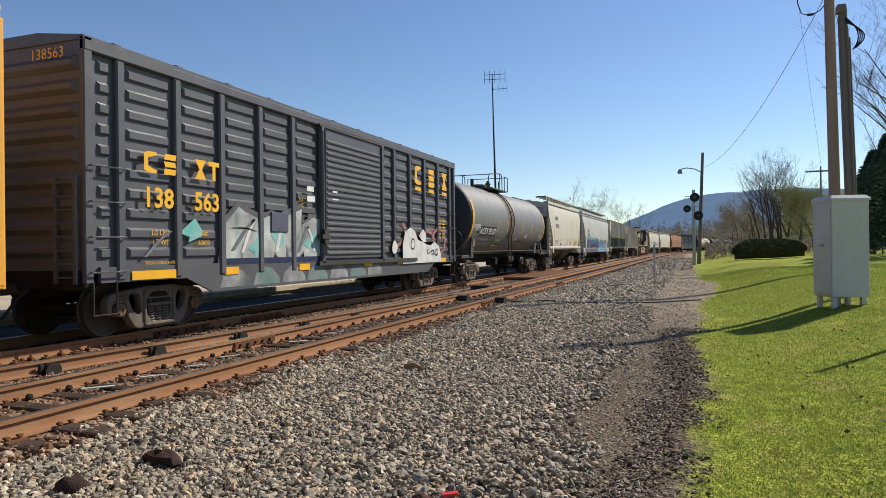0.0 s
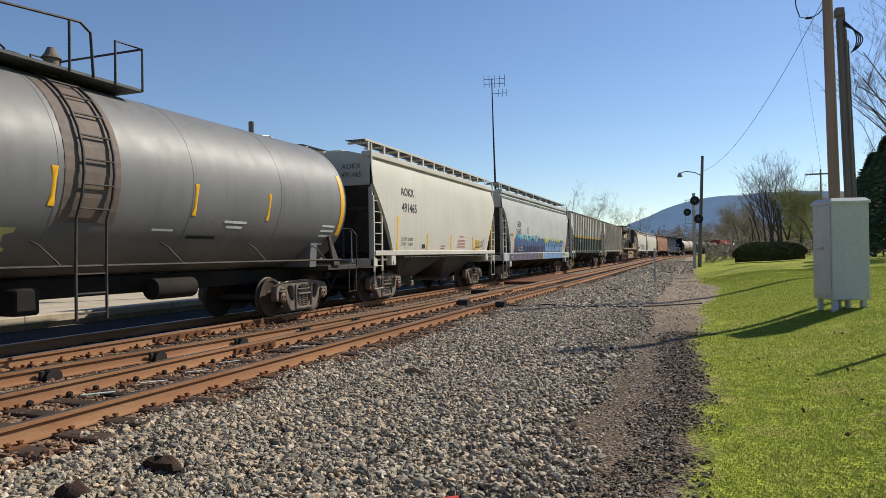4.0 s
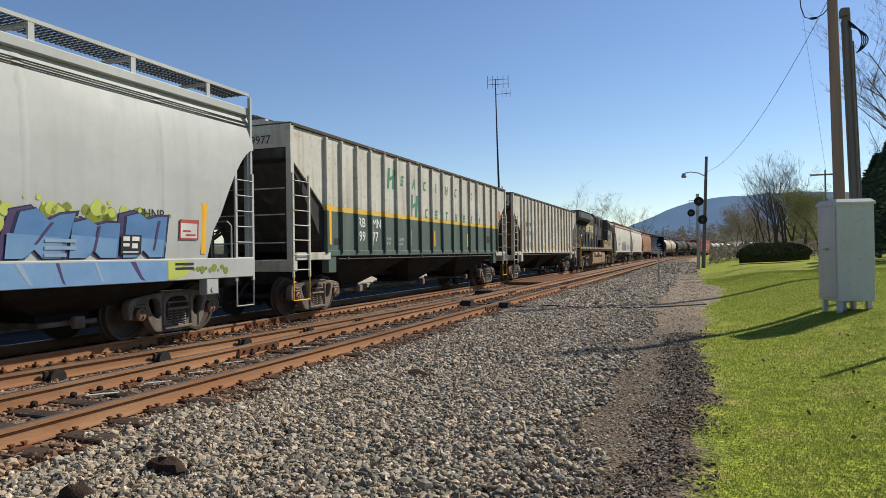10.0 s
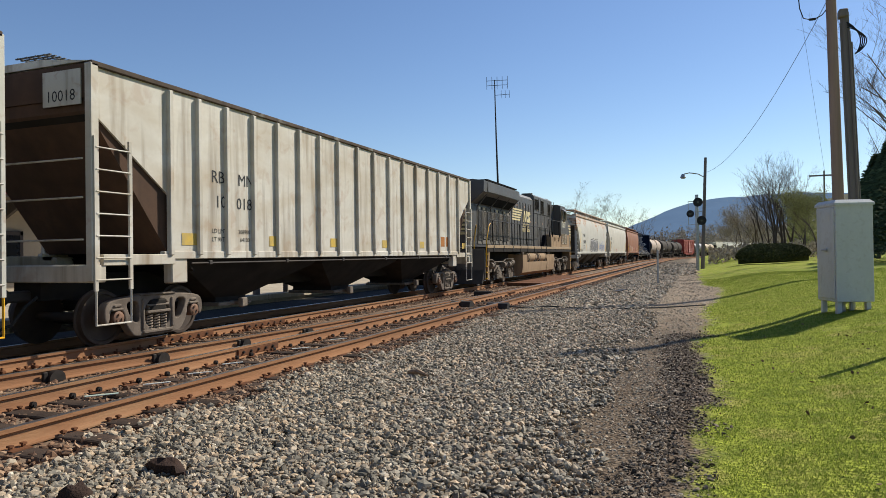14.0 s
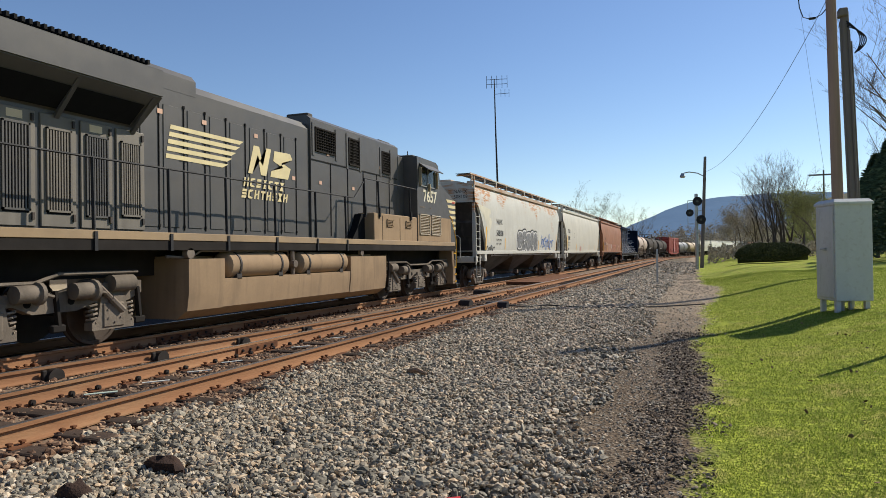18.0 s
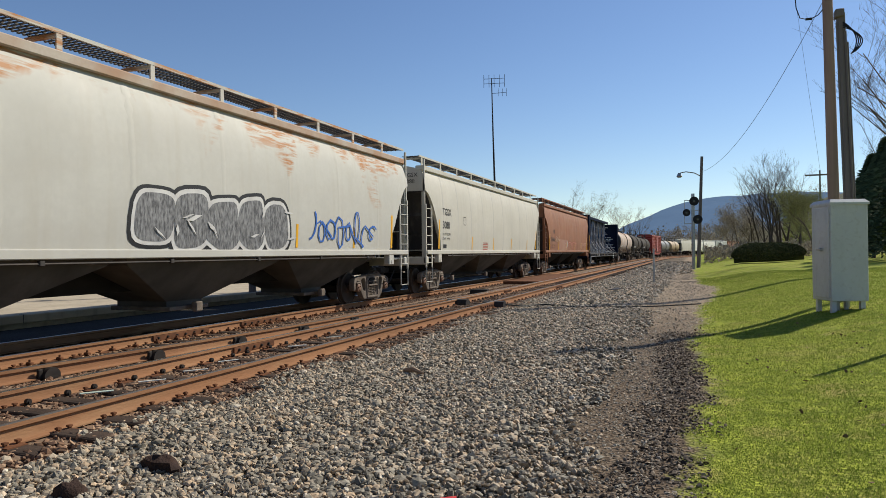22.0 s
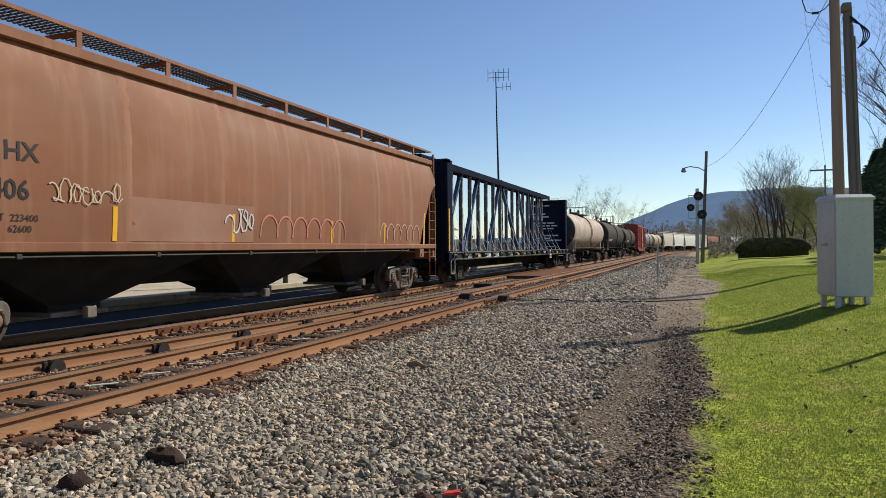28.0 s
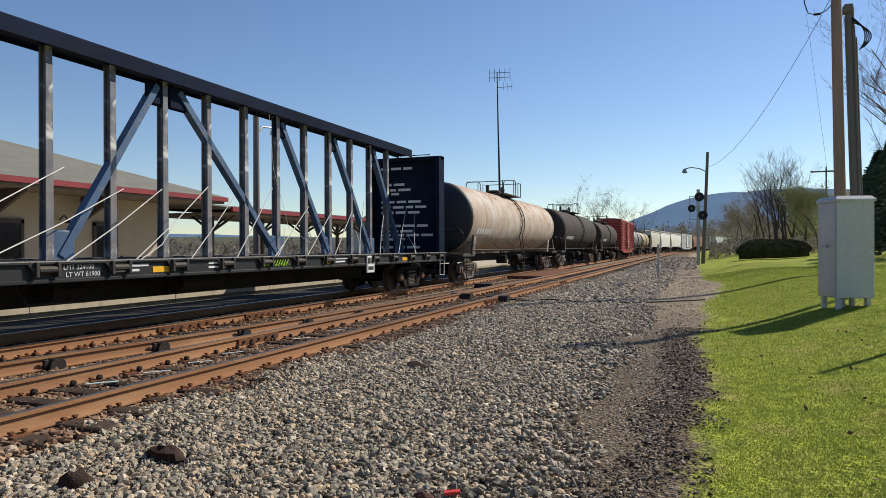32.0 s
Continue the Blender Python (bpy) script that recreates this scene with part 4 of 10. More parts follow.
        for z in (1.75, 2.4, 3.0):
            part("end_rung", Mesh().cyl((-1.4, a * (L + 0.05), z), (1.4, a * (L + 0.05), z), 0.015, 6), mat, car)
        truck(car, a * (L - 1.75), near)
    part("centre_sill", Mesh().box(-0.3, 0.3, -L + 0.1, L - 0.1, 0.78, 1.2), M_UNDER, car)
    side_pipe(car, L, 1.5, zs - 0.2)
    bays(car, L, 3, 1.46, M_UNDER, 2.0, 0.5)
    brake_wheel(car, -0.75, -L + 0.1, 2.3, -1)
    return car, L, c, (lambda z: W + 0.0)


# ---- tank cars ----


def tank_car(s0, s1, label, mat, near=True, r=1.43, zc=2.55, over=0.75, dish=0.62, wheels_in=1.75, mid=0.0, head_mat=None):
    """A tank car; over: how far the frame reaches past the tank, dish: depth of its heads, mid: place of ladder and platform."""
    car, L, c = start_car("tank_car", label, s0, s1)
    B = L - over
    head = [(dish * (1 - math.sin(k * math.pi / 20)), max(0.02, r * math.cos(k * math.pi / 20))) for k in range(10, -1, -1)]
    part("shell", Mesh().lathe_y([(-B + dish + (2 * B - 2 * dish) * k / 6, r) for k in range(7)], 0, zc, 48), mat, car, smooth=40)
    for a in (-1, 1):
        part("tank_head", Mesh().lathe_y([(a * (B - y), q) for y, q in head][::-a], 0, zc, 48), head_mat or mat, car, smooth=50)
    for y in [-B + dish + 0.1 + (2 * B - 2 * dish - 0.2) * k / 5 for k in range(6)]:
        part("weld_band", Mesh().lathe_y([(y - 0.012, r), (y - 0.009, r + 0.004), (y + 0.009, r + 0.004), (y + 0.012, r)], 0, zc, 48), mat, car)
    side = lambda z: math.sqrt(max(0.01, r * r - (z - zc) ** 2))
    part("centre_sill", Mesh().box(-0.35, 0.35, -L, L, 0.78, 1.12, 0.02), M_UNDER, car)
    for a in (-1, 1):
        part("stub_platform", Mesh().box(-1.45, 1.45, min(a * L, a * (L - 1.6)), max(a * L, a * (L - 1.6)), 1.05, 1.17, 0.01), M_STEEL, car)
        out = [(-1.25, 1.15), (1.25, 1.15), (1.3, 1.9), (1.0, 1.55), (0.5, 1.2), (-0.5, 1.2), (-1.0, 1.55), (-1.3, 1.9)]
        part("saddle", Mesh().extrude(out, a * (L - 2.0) - 0.15, a * (L - 2.0) + 0.15), mat, car)
        for b in (-1, 1):
            m = Mesh().loft([[(b * 1.5, a * (L - 1.2) - 0.16, 1.17), (b * 1.5, a * (L - 1.2) + 0.16, 1.17), (b * 1.42, a * (L - 1.2) + 0.16, 1.17), (b * 1.42, a * (L - 1.2) - 0.16, 1.17)], [(b * 1.44, a * (L - 1.5) - 0.05, 1.95), (b * 1.44, a * (L - 1.5) + 0.05, 1.95), (b * 1.38, a * (L - 1.5) + 0.05, 1.95), (b * 1.38, a * (L - 1.5) - 0.05, 1.95)]])
            part("bolster_brace", m, M_STEEL, car)
        part("end_handrail", Mesh().tube([(1.45, a * (L - 0.05), 1.15), (1.45, a * (L - 0.05), 2.0), (1.3, a * (L - 0.05), 2.15), (-1.3, a * (L - 0.05), 2.15), (-1.45, a * (L - 0.05), 2.0), (-1.45, a * (L - 0.05), 1.15)], 0.02, 6), M_STEEL, car)
        p, q = sorted((a * (L - 0.1), a * (L - 0.5)))
        stirrup(car, 1.45, p, q, 0.45, 1.1, M_STEEL)
        coupler(car, a * L, a)
        truck(car, a * (L - wheels_in), near)
    for b in (-1, 1):
        m = Mesh().cyl((b * 1.5, -L + 1.0, 1.32), (b * 1.5, L - 1.0, 1.32), 0.022, 6)
        for k in range(6):
            y = -L + 1.8 + (2 * L - 3.6) * k / 5
            m.tube([(b * 1.5, y, 1.32), (b * 1.38, y - 0.25, 1.62), (b * side(1.7), y - 0.3, 1.7)], 0.016, 5)
        part("side_handrail", m, M_STEEL, car)
        # the ladder follows the shell up to the platform
        m = Mesh()
        for y in (mid - 0.28, mid + 0.28):
            pts = [(b * 1.52, y, 0.5), (b * 1.52, y, 1.2)] + [(b * (r + 0.06) * math.cos(g), y, zc + (r + 0.06) * math.sin(g)) for g in [-0.45 + 1.85 * k / 9 for k in range(10)]]
            m.tube(pts, 0.025, 5)
        for k in range(11):
            if k < 3:
                x, z = 1.52, 0.6 + 0.3 * k
            else:
                g = -0.35 + 0.22 * (k - 3)
                x, z = (r + 0.06) * math.cos(g), zc + (r + 0.06) * math.sin(g)
            m.cyl((b * x, mid - 0.28, z), (b * x, mid + 0.28, z), 0.016, 5)
        part("ladder", m, M_STEEL, car)
    top = zc + r
    part("platform", Mesh().box(-1.0, 1.0, mid - 1.3, mid + 1.6, top - 0.04, top + 0.02, 0.01), M_GRATE, car)
    for b in (-1, 1):
        part("platform_rail", Mesh().tube([(b * 1.0, mid - 1.9, top - 0.3), (b * 1.0, mid - 1.9, top + 0.45), (b * 1.0, mid - 1.7, top + 0.62), (b * 1.0, mid + 0.3, top + 0.82), (b * 1.0, mid + 0.5, top + 0.7), (b * 1.0, mid + 0.55, top - 0.02)], 0.024, 6).tube([(b * 1.0, mid + 0.1, top + 0.8), (b * 1.0, mid + 0.1, top - 0.02)], 0.022, 6), M_STEEL, car)
        part("end_hoop", Mesh().tube([(b * 1.0, mid + 1.0, top - 0.02), (b * 1.0, mid + 1.0, top + 0.72), (b * 1.0, mid + 1.6, top + 0.74), (b * 1.0, mid + 1.6, top - 0.02)], 0.022, 6), M_STEEL, car)
    for y, z in ((mid - 1.75, 0.6), (mid + 1.6, 0.74)):
        part("cross_rail", Mesh().cyl((-1.0, y, top + z), (1.0, y, top + z), 0.02, 6), M_STEEL, car)
    part("manway", Mesh().lathe_z([(top - 0.1, 0.34), (top + 0.1, 0.34), (top + 0.12, 0.4), (top + 0.2, 0.4), (top + 0.26, 0.3)], 0, mid - 0.3, 18), M_STEEL, car)
    part("valve", Mesh().lathe_z([(top - 0.1, 0.12), (top + 0.3, 0.12), (top + 0.32, 0.16), (top + 0.4, 0.1), (top + 0.5, 0.06)], 0.3, mid + 0.35, 12), M_CAST, car)
    part("vent_stack", Mesh().lathe_z([(top - 0.1, 0.09), (top + 0.5, 0.09), (top + 0.52, 0.06)], -0.2, mid - 0.75, 12), M_STEEL, car)
    part("brake_reservoir", Mesh().lathe_y([(1.2, 0.05), (1.25, 0.2), (2.3, 0.2), (2.35, 0.05)], 0.75, 0.85, 14), M_UNDER, car)
    part("brake_valve", Mesh().box(0.5, 1.0, -1.6, -1.2, 0.6, 1.0, 0.03), M_UNDER, car)
    return car, L, c, side

# ---- centre-beam car ----


def centerbeam(s0, s1, label):
    car, L, c = start_car("centerbeam_flat_car", label, s0, s1)
    W, zd = 1.5, 1.24
    part("deck", Mesh().loft([[(-W + 0.05, y, zd - 0.12), (W - 0.05, y, zd - 0.12), (W - 0.05, y, zd - 0.06), (0, y, zd), (-W + 0.05, y, zd - 0.06)] for y in (-L + 0.2, L - 0.2)]), M_UNDER, car)
    for a in (-1, 1):
        x = a * W
        sill = part("side_sill", Mesh().box(min(x - a * 0.12, x), max(x - a * 0.12, x), -L, L, 0.93, 0.99, 0.01).box(min(x - a * 0.06, x - a * 0.03), max(x - a * 0.06, x - a * 0.03), -L, L, 0.98, 1.22).box(min(x - a * 0.14, x + a * 0.02), max(x - a * 0.14, x + a * 0.02), -L, L, 1.2, 1.25, 0.01), M_SILL_BLACK, car)
        part("worn_edge", Mesh().box(min(x - a * 0.02, x + a * 0.022), max(x - a * 0.02, x + a * 0.022), -L, L, 1.236, 1.253), M_PALE_EDGE, sill, "pale edge line along the deck")
        k = 0
        y = -L + 0.55
        while y < L - 0.4:
            o = part("winch", shared("winch", lambda: Mesh().cyl((0.02, -0.14, 1.13), (0.02, 0.14, 1.13), 0.055, 10).box(-0.05, 0.07, -0.2, -0.14, 1.02, 1.24, 0.01).box(-0.05, 0.07, 0.14, 0.2, 1.02, 1.24, 0.01).bar((0.0, -0.3, 1.27), (0.03, -0.18, 1.08), 0.03, 0.04), M_STEEL), None, sill)
            o.matrix_basis = pose(x, y, 0, 0, 0, 0 if a > 0 else 180)
            y += 1.31
    for s in [94.5 + 1.312 * k for k in range(17)]:
        y = s - c
        o = part("post", shared("beam_post", lambda: Mesh().loft([[(-0.085, -w, z), (-0.06, -w, z), (-0.06, -0.015, z), (0.06, -0.015, z), (0.06, -w, z), (0.085, -w, z), (0.085, w, z), (0.06, w, z), (0.06, 0.015, z), (-0.06, 0.015, z), (-0.06, w, z), (-0.085, w, z)] for z, w in ((1.2, 0.075), (4.82, 0.06))]), M_POST), None, car, "scuffed dark blue upright post")
        o.matrix_basis = pose(0, y, 0)
    part("top_chord", Mesh().extrude([(-0.28, 4.78), (-0.25, 4.78), (-0.24, 4.84), (0.24, 4.84), (0.25, 4.78), (0.28, 4.78), (0.28, 5.04), (0.26, 5.06), (-0.26, 5.06), (-0.28, 5.04)], -L + 0.3, L - 0.3), M_NAVY, car)
    for s_a, z_a, s_b, z_b in ((95.65, 1.3, 94.0, 3.4), (96.1, 1.3, 98.3, 4.7), (98.7, 1.3, 100.9, 4.7), (102.6, 1.3, 104.8, 4.7), (108.9, 1.3, 105.4, 4.7), (111.5, 1.3, 109.1, 4.7), (114.2, 1.3, 111.8, 4.7), (116.6, 1.3, 114.4, 4.7)):
        part("diagonal", Mesh().bar((0, s_a - c, z_a), (0, s_b - c, z_b), 0.14, 0.17, (1, 0, 0)).box(-0.06, 0.06, s_a - c - 0.28, s_a - c + 0.28, 1.2, 1.75, 0.03), M_BLUE, car, "faded blue diagonal brace")
        part("gusset", Mesh().box(-0.05, 0.05, s_b - c - 0.26, s_b - c + 0.26, 4.3, 4.8, 0.04), M_NAVY, car)
    for a in (-1, 1):
        yb = a * (L - 0.06)
        b = part("bulkhead", Mesh().box(-1.4, 1.4, min(yb, yb - a * 0.1), max(yb, yb - a * 0.1), 1.0, 4.72).box(-1.45, 1.45, min(yb + a * 0.06, yb - a * 0.3), max(yb + a * 0.06, yb - a * 0.3), 4.62, 4.78, 0.02), M_NAVY, car, "dark navy steel end bulkhead")
        for x0 in (-1.45, 1.3):
            part("corner_post", Mesh().box(x0, x0 + 0.15, min(yb + a * 0.06, yb - a * 0.5), max(yb + a * 0.06, yb - a * 0.5), 0.9, 4.75, 0.02), M_NAVY, b)
        for k in range(7):
            z = 1.3 + 0.48 * k
            part("stiffener", Mesh().box(-1.3, 1.3, min(yb, yb + a * 0.06), max(yb, yb + a * 0.06), z, z + 0.12, 0.02), M_NAVY, b)
        part("top_grab", Mesh().tube([(0.9, yb, 4.75), (0.9, yb, 4.88), (-0.3, yb, 4.88), (-0.3, yb, 4.75)], 0.018, 6), M_STEEL, b)
        cross_ladder(car, 0.85, 1.25, yb + a * 0.1, 0.95, 4.6, 12, M_NAVY)
        part("end_sill", Mesh().box(-1.5, 1.5, min(a * L, a * (L - 0.3)), max(a * L, a * (L - 0.3)), 0.85, 1.22, 0.02), M_NAVY, car)
        p, q = sorted((a * (L - 0.2), a * (L - 0.62)))
        stirrup(car, 1.5, p, q, 0.45, 0.95, M_CHALK)
        coupler(car, a * L, a)
        truck(car, a * (L - 2.3), mat=M_UNDER)
    random.seed(5)
    rope = plain("wire_rope", (0.5, 0.49, 0.46), 0.6, 0.2)
    for k in range(17):
        y = -L + 0.9 + 1.31 * k
        reach, top = 3.0 + 0.8 * random.random(), 2.5 + 0.5 * random.random()
        part("tie_down_cable", Mesh().tube([(1.48, y, 1.24), (0.75, y + reach * 0.5, 1.24 + (top - 1.24) * 0.46), (0.08, y + reach, top)], 0.011, 5), rope, car, "slack steel tie-down cable")
        if k % 3 == 1:
            part("tie_down_cable", Mesh().tube([(1.48, y + 0.1, 1.24), (0.9, y + 1.2, 1.5), (0.1, y + 2.4, 1.95)], 0.009, 5), rope, car, "slack steel tie-down cable")
    for y in (-8.6, -5.9, 3.2):
        part("tie_down_cable", Mesh().tube([(0.25, y, 4.75), (0.3, y + 0.1, 3.4), (0.55, y + 0.4, 1.9), (1.45, y + 0.9, 1.25)], 0.004, 4), rope, car, "long hanging tie-down cable")
    part("centre_sill", Mesh().box(-0.3, 0.3, -L + 0.3, L - 0.3, 0.7, 1.12).box(-0.28, 0.28, -8, 8, 0.5, 0.72), M_UNDER, car)
    part("air_reservoir", Mesh().cyl((0.7, -0.5, 0.78), (0.7, 0.7, 0.78), 0.19, 12), M_UNDER, car)
    part("brake_cylinder", Mesh().cyl((0.55, -3.2, 0.75), (0.55, -2.6, 0.75), 0.2, 10), M_UNDER, car)
    part("brake_pipe", Mesh().tube([(1.2, -4.2, 0.9), (1.2, -4.0, 0.62), (1.2, -3.0, 0.6), (1.2, -2.7, 0.9)], 0.02, 5), M_UNDER, car)
    flat = lambda z: W - 0.028
    lettering(car, "LD LMT 224100", 101.3 - c, 1.12, 0.075, flat, M_CHALK)
    lettering(car, "LT WT 61900", 101.5 - c, 1.01, 0.075, flat, M_CHALK)
    lettering(car, "EMPTY LOAD", 94.75 - c, 1.11, 0.08, flat, M_CHALK)
    lettering(car, "ADJ. BLOCK", 94.95 - c, 1.0, 0.08, flat, M_CHALK)
    for s in (96.3, 99.9, 103.2, 108.8, 113.6):
        m = Mesh()
        rect(m, s - c, s - c + 0.42, 1.02, 1.12, flat)
        part("reflector", m, M_YELLOW, car, "orange reflective strip")
    bars(car, [(s - c, z, w, 0.04) for s in (93.0, 95.9, 102.4, 104.6, 109.4) for z, w in ((1.13, 0.7), (1.05, 0.5))], flat, M_CHALK)
    m = Mesh()
    rect(m, 97.45 - c, 98.42 - c, 1.0, 1.19, flat)
    rect(m, 98.75 - c, 99.72 - c, 1.0, 1.19, flat)
    part("number_patch", m, M_CHALK, car, "white patch with black marks")
    lettering(car, "375282", 98.79 - c, 1.03, 0.14, flat, M_INK, lift=0.012)
    lettering(car, "COER", 97.47 - c, 1.03, 0.15, flat, M_INK, lift=0.012)
    random.seed(8)
    m = Mesh()
    for k in range(9):
        y = 106.35 - c + 0.1 * k
        m.tube([(W - 0.015, y, 1.02 + 0.03 * random.random()), (W - 0.015, y + 0.1, 1.17), (W - 0.015, y + 0.05, 1.08), (W - 0.015, y + 0.16, 1.04)], 0.012, 4)
    part("graffiti_tag", m, plain("tag_lime", (0.45, 0.75, 0.05), 0.5), car, "lime green spray tag")
    part("placard", Mesh().box(W - 0.03, W + 0.02, 111.1 - c, 111.55 - c, 0.72, 1.2, 0.01), M_CHALK, car)
    part("placard_print", Mesh().box(W + 0.021, W + 0.024, 111.14 - c, 111.3 - c, 0.98, 1.15).box(W + 0.021, W + 0.024, 111.34 - c, 111.5 - c, 0.98, 1.15).box(W + 0.021, W + 0.024, 111.16 - c, 111.48 - c, 0.8, 0.9), M_INK, car)
    m = Mesh()
    random.seed(3)
    for z, n in ((4.35, 3), (3.75, 2), (3.55, 3), (3.4, 2), (3.1, 3), (2.9, 4), (2.7, 3), (2.2, 4), (2.0, 3), (1.85, 4), (1.7, 2), (1.4, 3)):
        x = -1.05
        for k in range(n):
            w = 0.25 + 0.3 * random.random()
            if x + w > 1.15:
                break
            m.box(x, x + w, L - 0.175, L - 0.168, z, z + 0.09)
            x += w + 0.09
    part("warning_print", m, M_CHALK, car, "white warning stencils on the far bulkhead")
    m = Mesh().box(0.2, 0.45, -L - 0.02, -L - 0.0, 4.3, 4.4)
    end_lettering(car, "CAUTION", -1.0, 4.45, 0.12, -L - 0.001, M_CHALK, 0.004)
    part("number_bars", Mesh().box(0.2, 0.8, -L - 0.004, -L + 0.0, 4.3, 4.42).box(0.2, 0.8, -L - 0.004, -L + 0.0, 4.12, 4.24), M_CHALK, car)
    part("reflector", Mesh().box(1.455, 1.46, -L + 0.1, -L + 0.22, 1.3, 2.9), M_YELLOW, car, "orange reflective strip")
    return car


# ---- locomotive ----


def loco_truck_mesh():
    m = Mesh()
    for a in (-1, 1):
        x = a * 1.12
        x0, x1 = sorted((x - a * 0.12, x + a * 0.06))
        m.extrude_x([(-2.75, 0.85), (-2.45, 0.72), (-1.75, 0.72), (-1.45, 0.62), (-0.7, 0.62), (-0.4, 0.75), (0.4, 0.75), (0.7, 0.62), (1.45, 0.62), (1.75, 0.72), (2.45, 0.72), (2.75, 0.85), (2.75, 1.05), (1.6, 1.02), (1.2, 0.92), (-1.2, 0.92), (-1.6, 1.02), (-2.75, 1.05)], x0, x1)
        for y in (-2.1, 0, 2.1):
            x0, x1 = sorted((x - a * 0.05, x + a * 0.12))
            m.extrude_x([(y - 0.42, 0.28), (y + 0.42, 0.28), (y + 0.42, 0.4), (y + 0.3, 0.5), (y + 0.24, 0.82), (y - 0.24, 0.82), (y - 0.3, 0.5), (y - 0.42, 0.4)], x0, x1)
        m.cyl((x + a * 0.1, -2.5, 1.02), (x + a * 0.1, -2.05, 1.02), 0.14, 12)
        m.cyl((x + a * 0.1, 2.05, 1.02), (x + a * 0.1, 2.5, 1.02), 0.14, 12)
        m.tube([(x + a * 0.12, -2.9, 1.2), (x + a * 0.12, -1.2, 1.18), (x + a * 0.12, -0.9, 1.08), (x + a * 0.12, 0.7, 1.08), (x + a * 0.12, 1.1, 1.2), (x + a * 0.12, 2.6, 1.2)], 0.03, 6)
    return m


def loco_spring_mesh():
    return Mesh().tube([(0.06 + 0.08 * math.cos(k * 1.1), 0.08 * math.sin(k * 1.1), 0.4 + 0.3 * k / 24) for k in range(25)], 0.02, 5)


def loco_cap_mesh():
    m = Mesh().lathe_x([(1.1, 0.17), (1.26, 0.17), (1.26, 0.12), (1.24, 0.12), (1.24, 0.0)], 0, 0, 16)
    for k in range(6):
        g = k * math.pi / 3
        m.cyl((1.25, 0.145 * math.cos(g), 0.145 * math.sin(g)), (1.275, 0.145 * math.cos(g), 0.145 * math.sin(g)), 0.016, 5)
    return m


def louvre(y0, y1, z0, z1, x, n, upright=False):
    """A grille with its frame and slats on the camera side."""
    m = Mesh()
    m.box(x, x + 0.03, y0, y0 + 0.03, z0, z1).box(x, x + 0.03, y1 - 0.03, y1, z0, z1).box(x, x + 0.03, y0, y1, z1 - 0.03, z1).box(x, x + 0.03, y0, y1, z0, z0 + 0.03)
    for k in range(n):
        if upright:
            y = y0 + (y1 - y0) * (k + 0.5) / n
            m.box(x, x + 0.022, y - 0.012, y + 0.012, z0, z1)
        else:
            z = z0 + (z1 - z0) * (k + 0.5) / n
            m.bar((x + 0.015, y0 + 0.02, z), (x + 0.015, y1 - 0.02, z), 0.035, 0.012, (0.5, 0, 1))
    return m


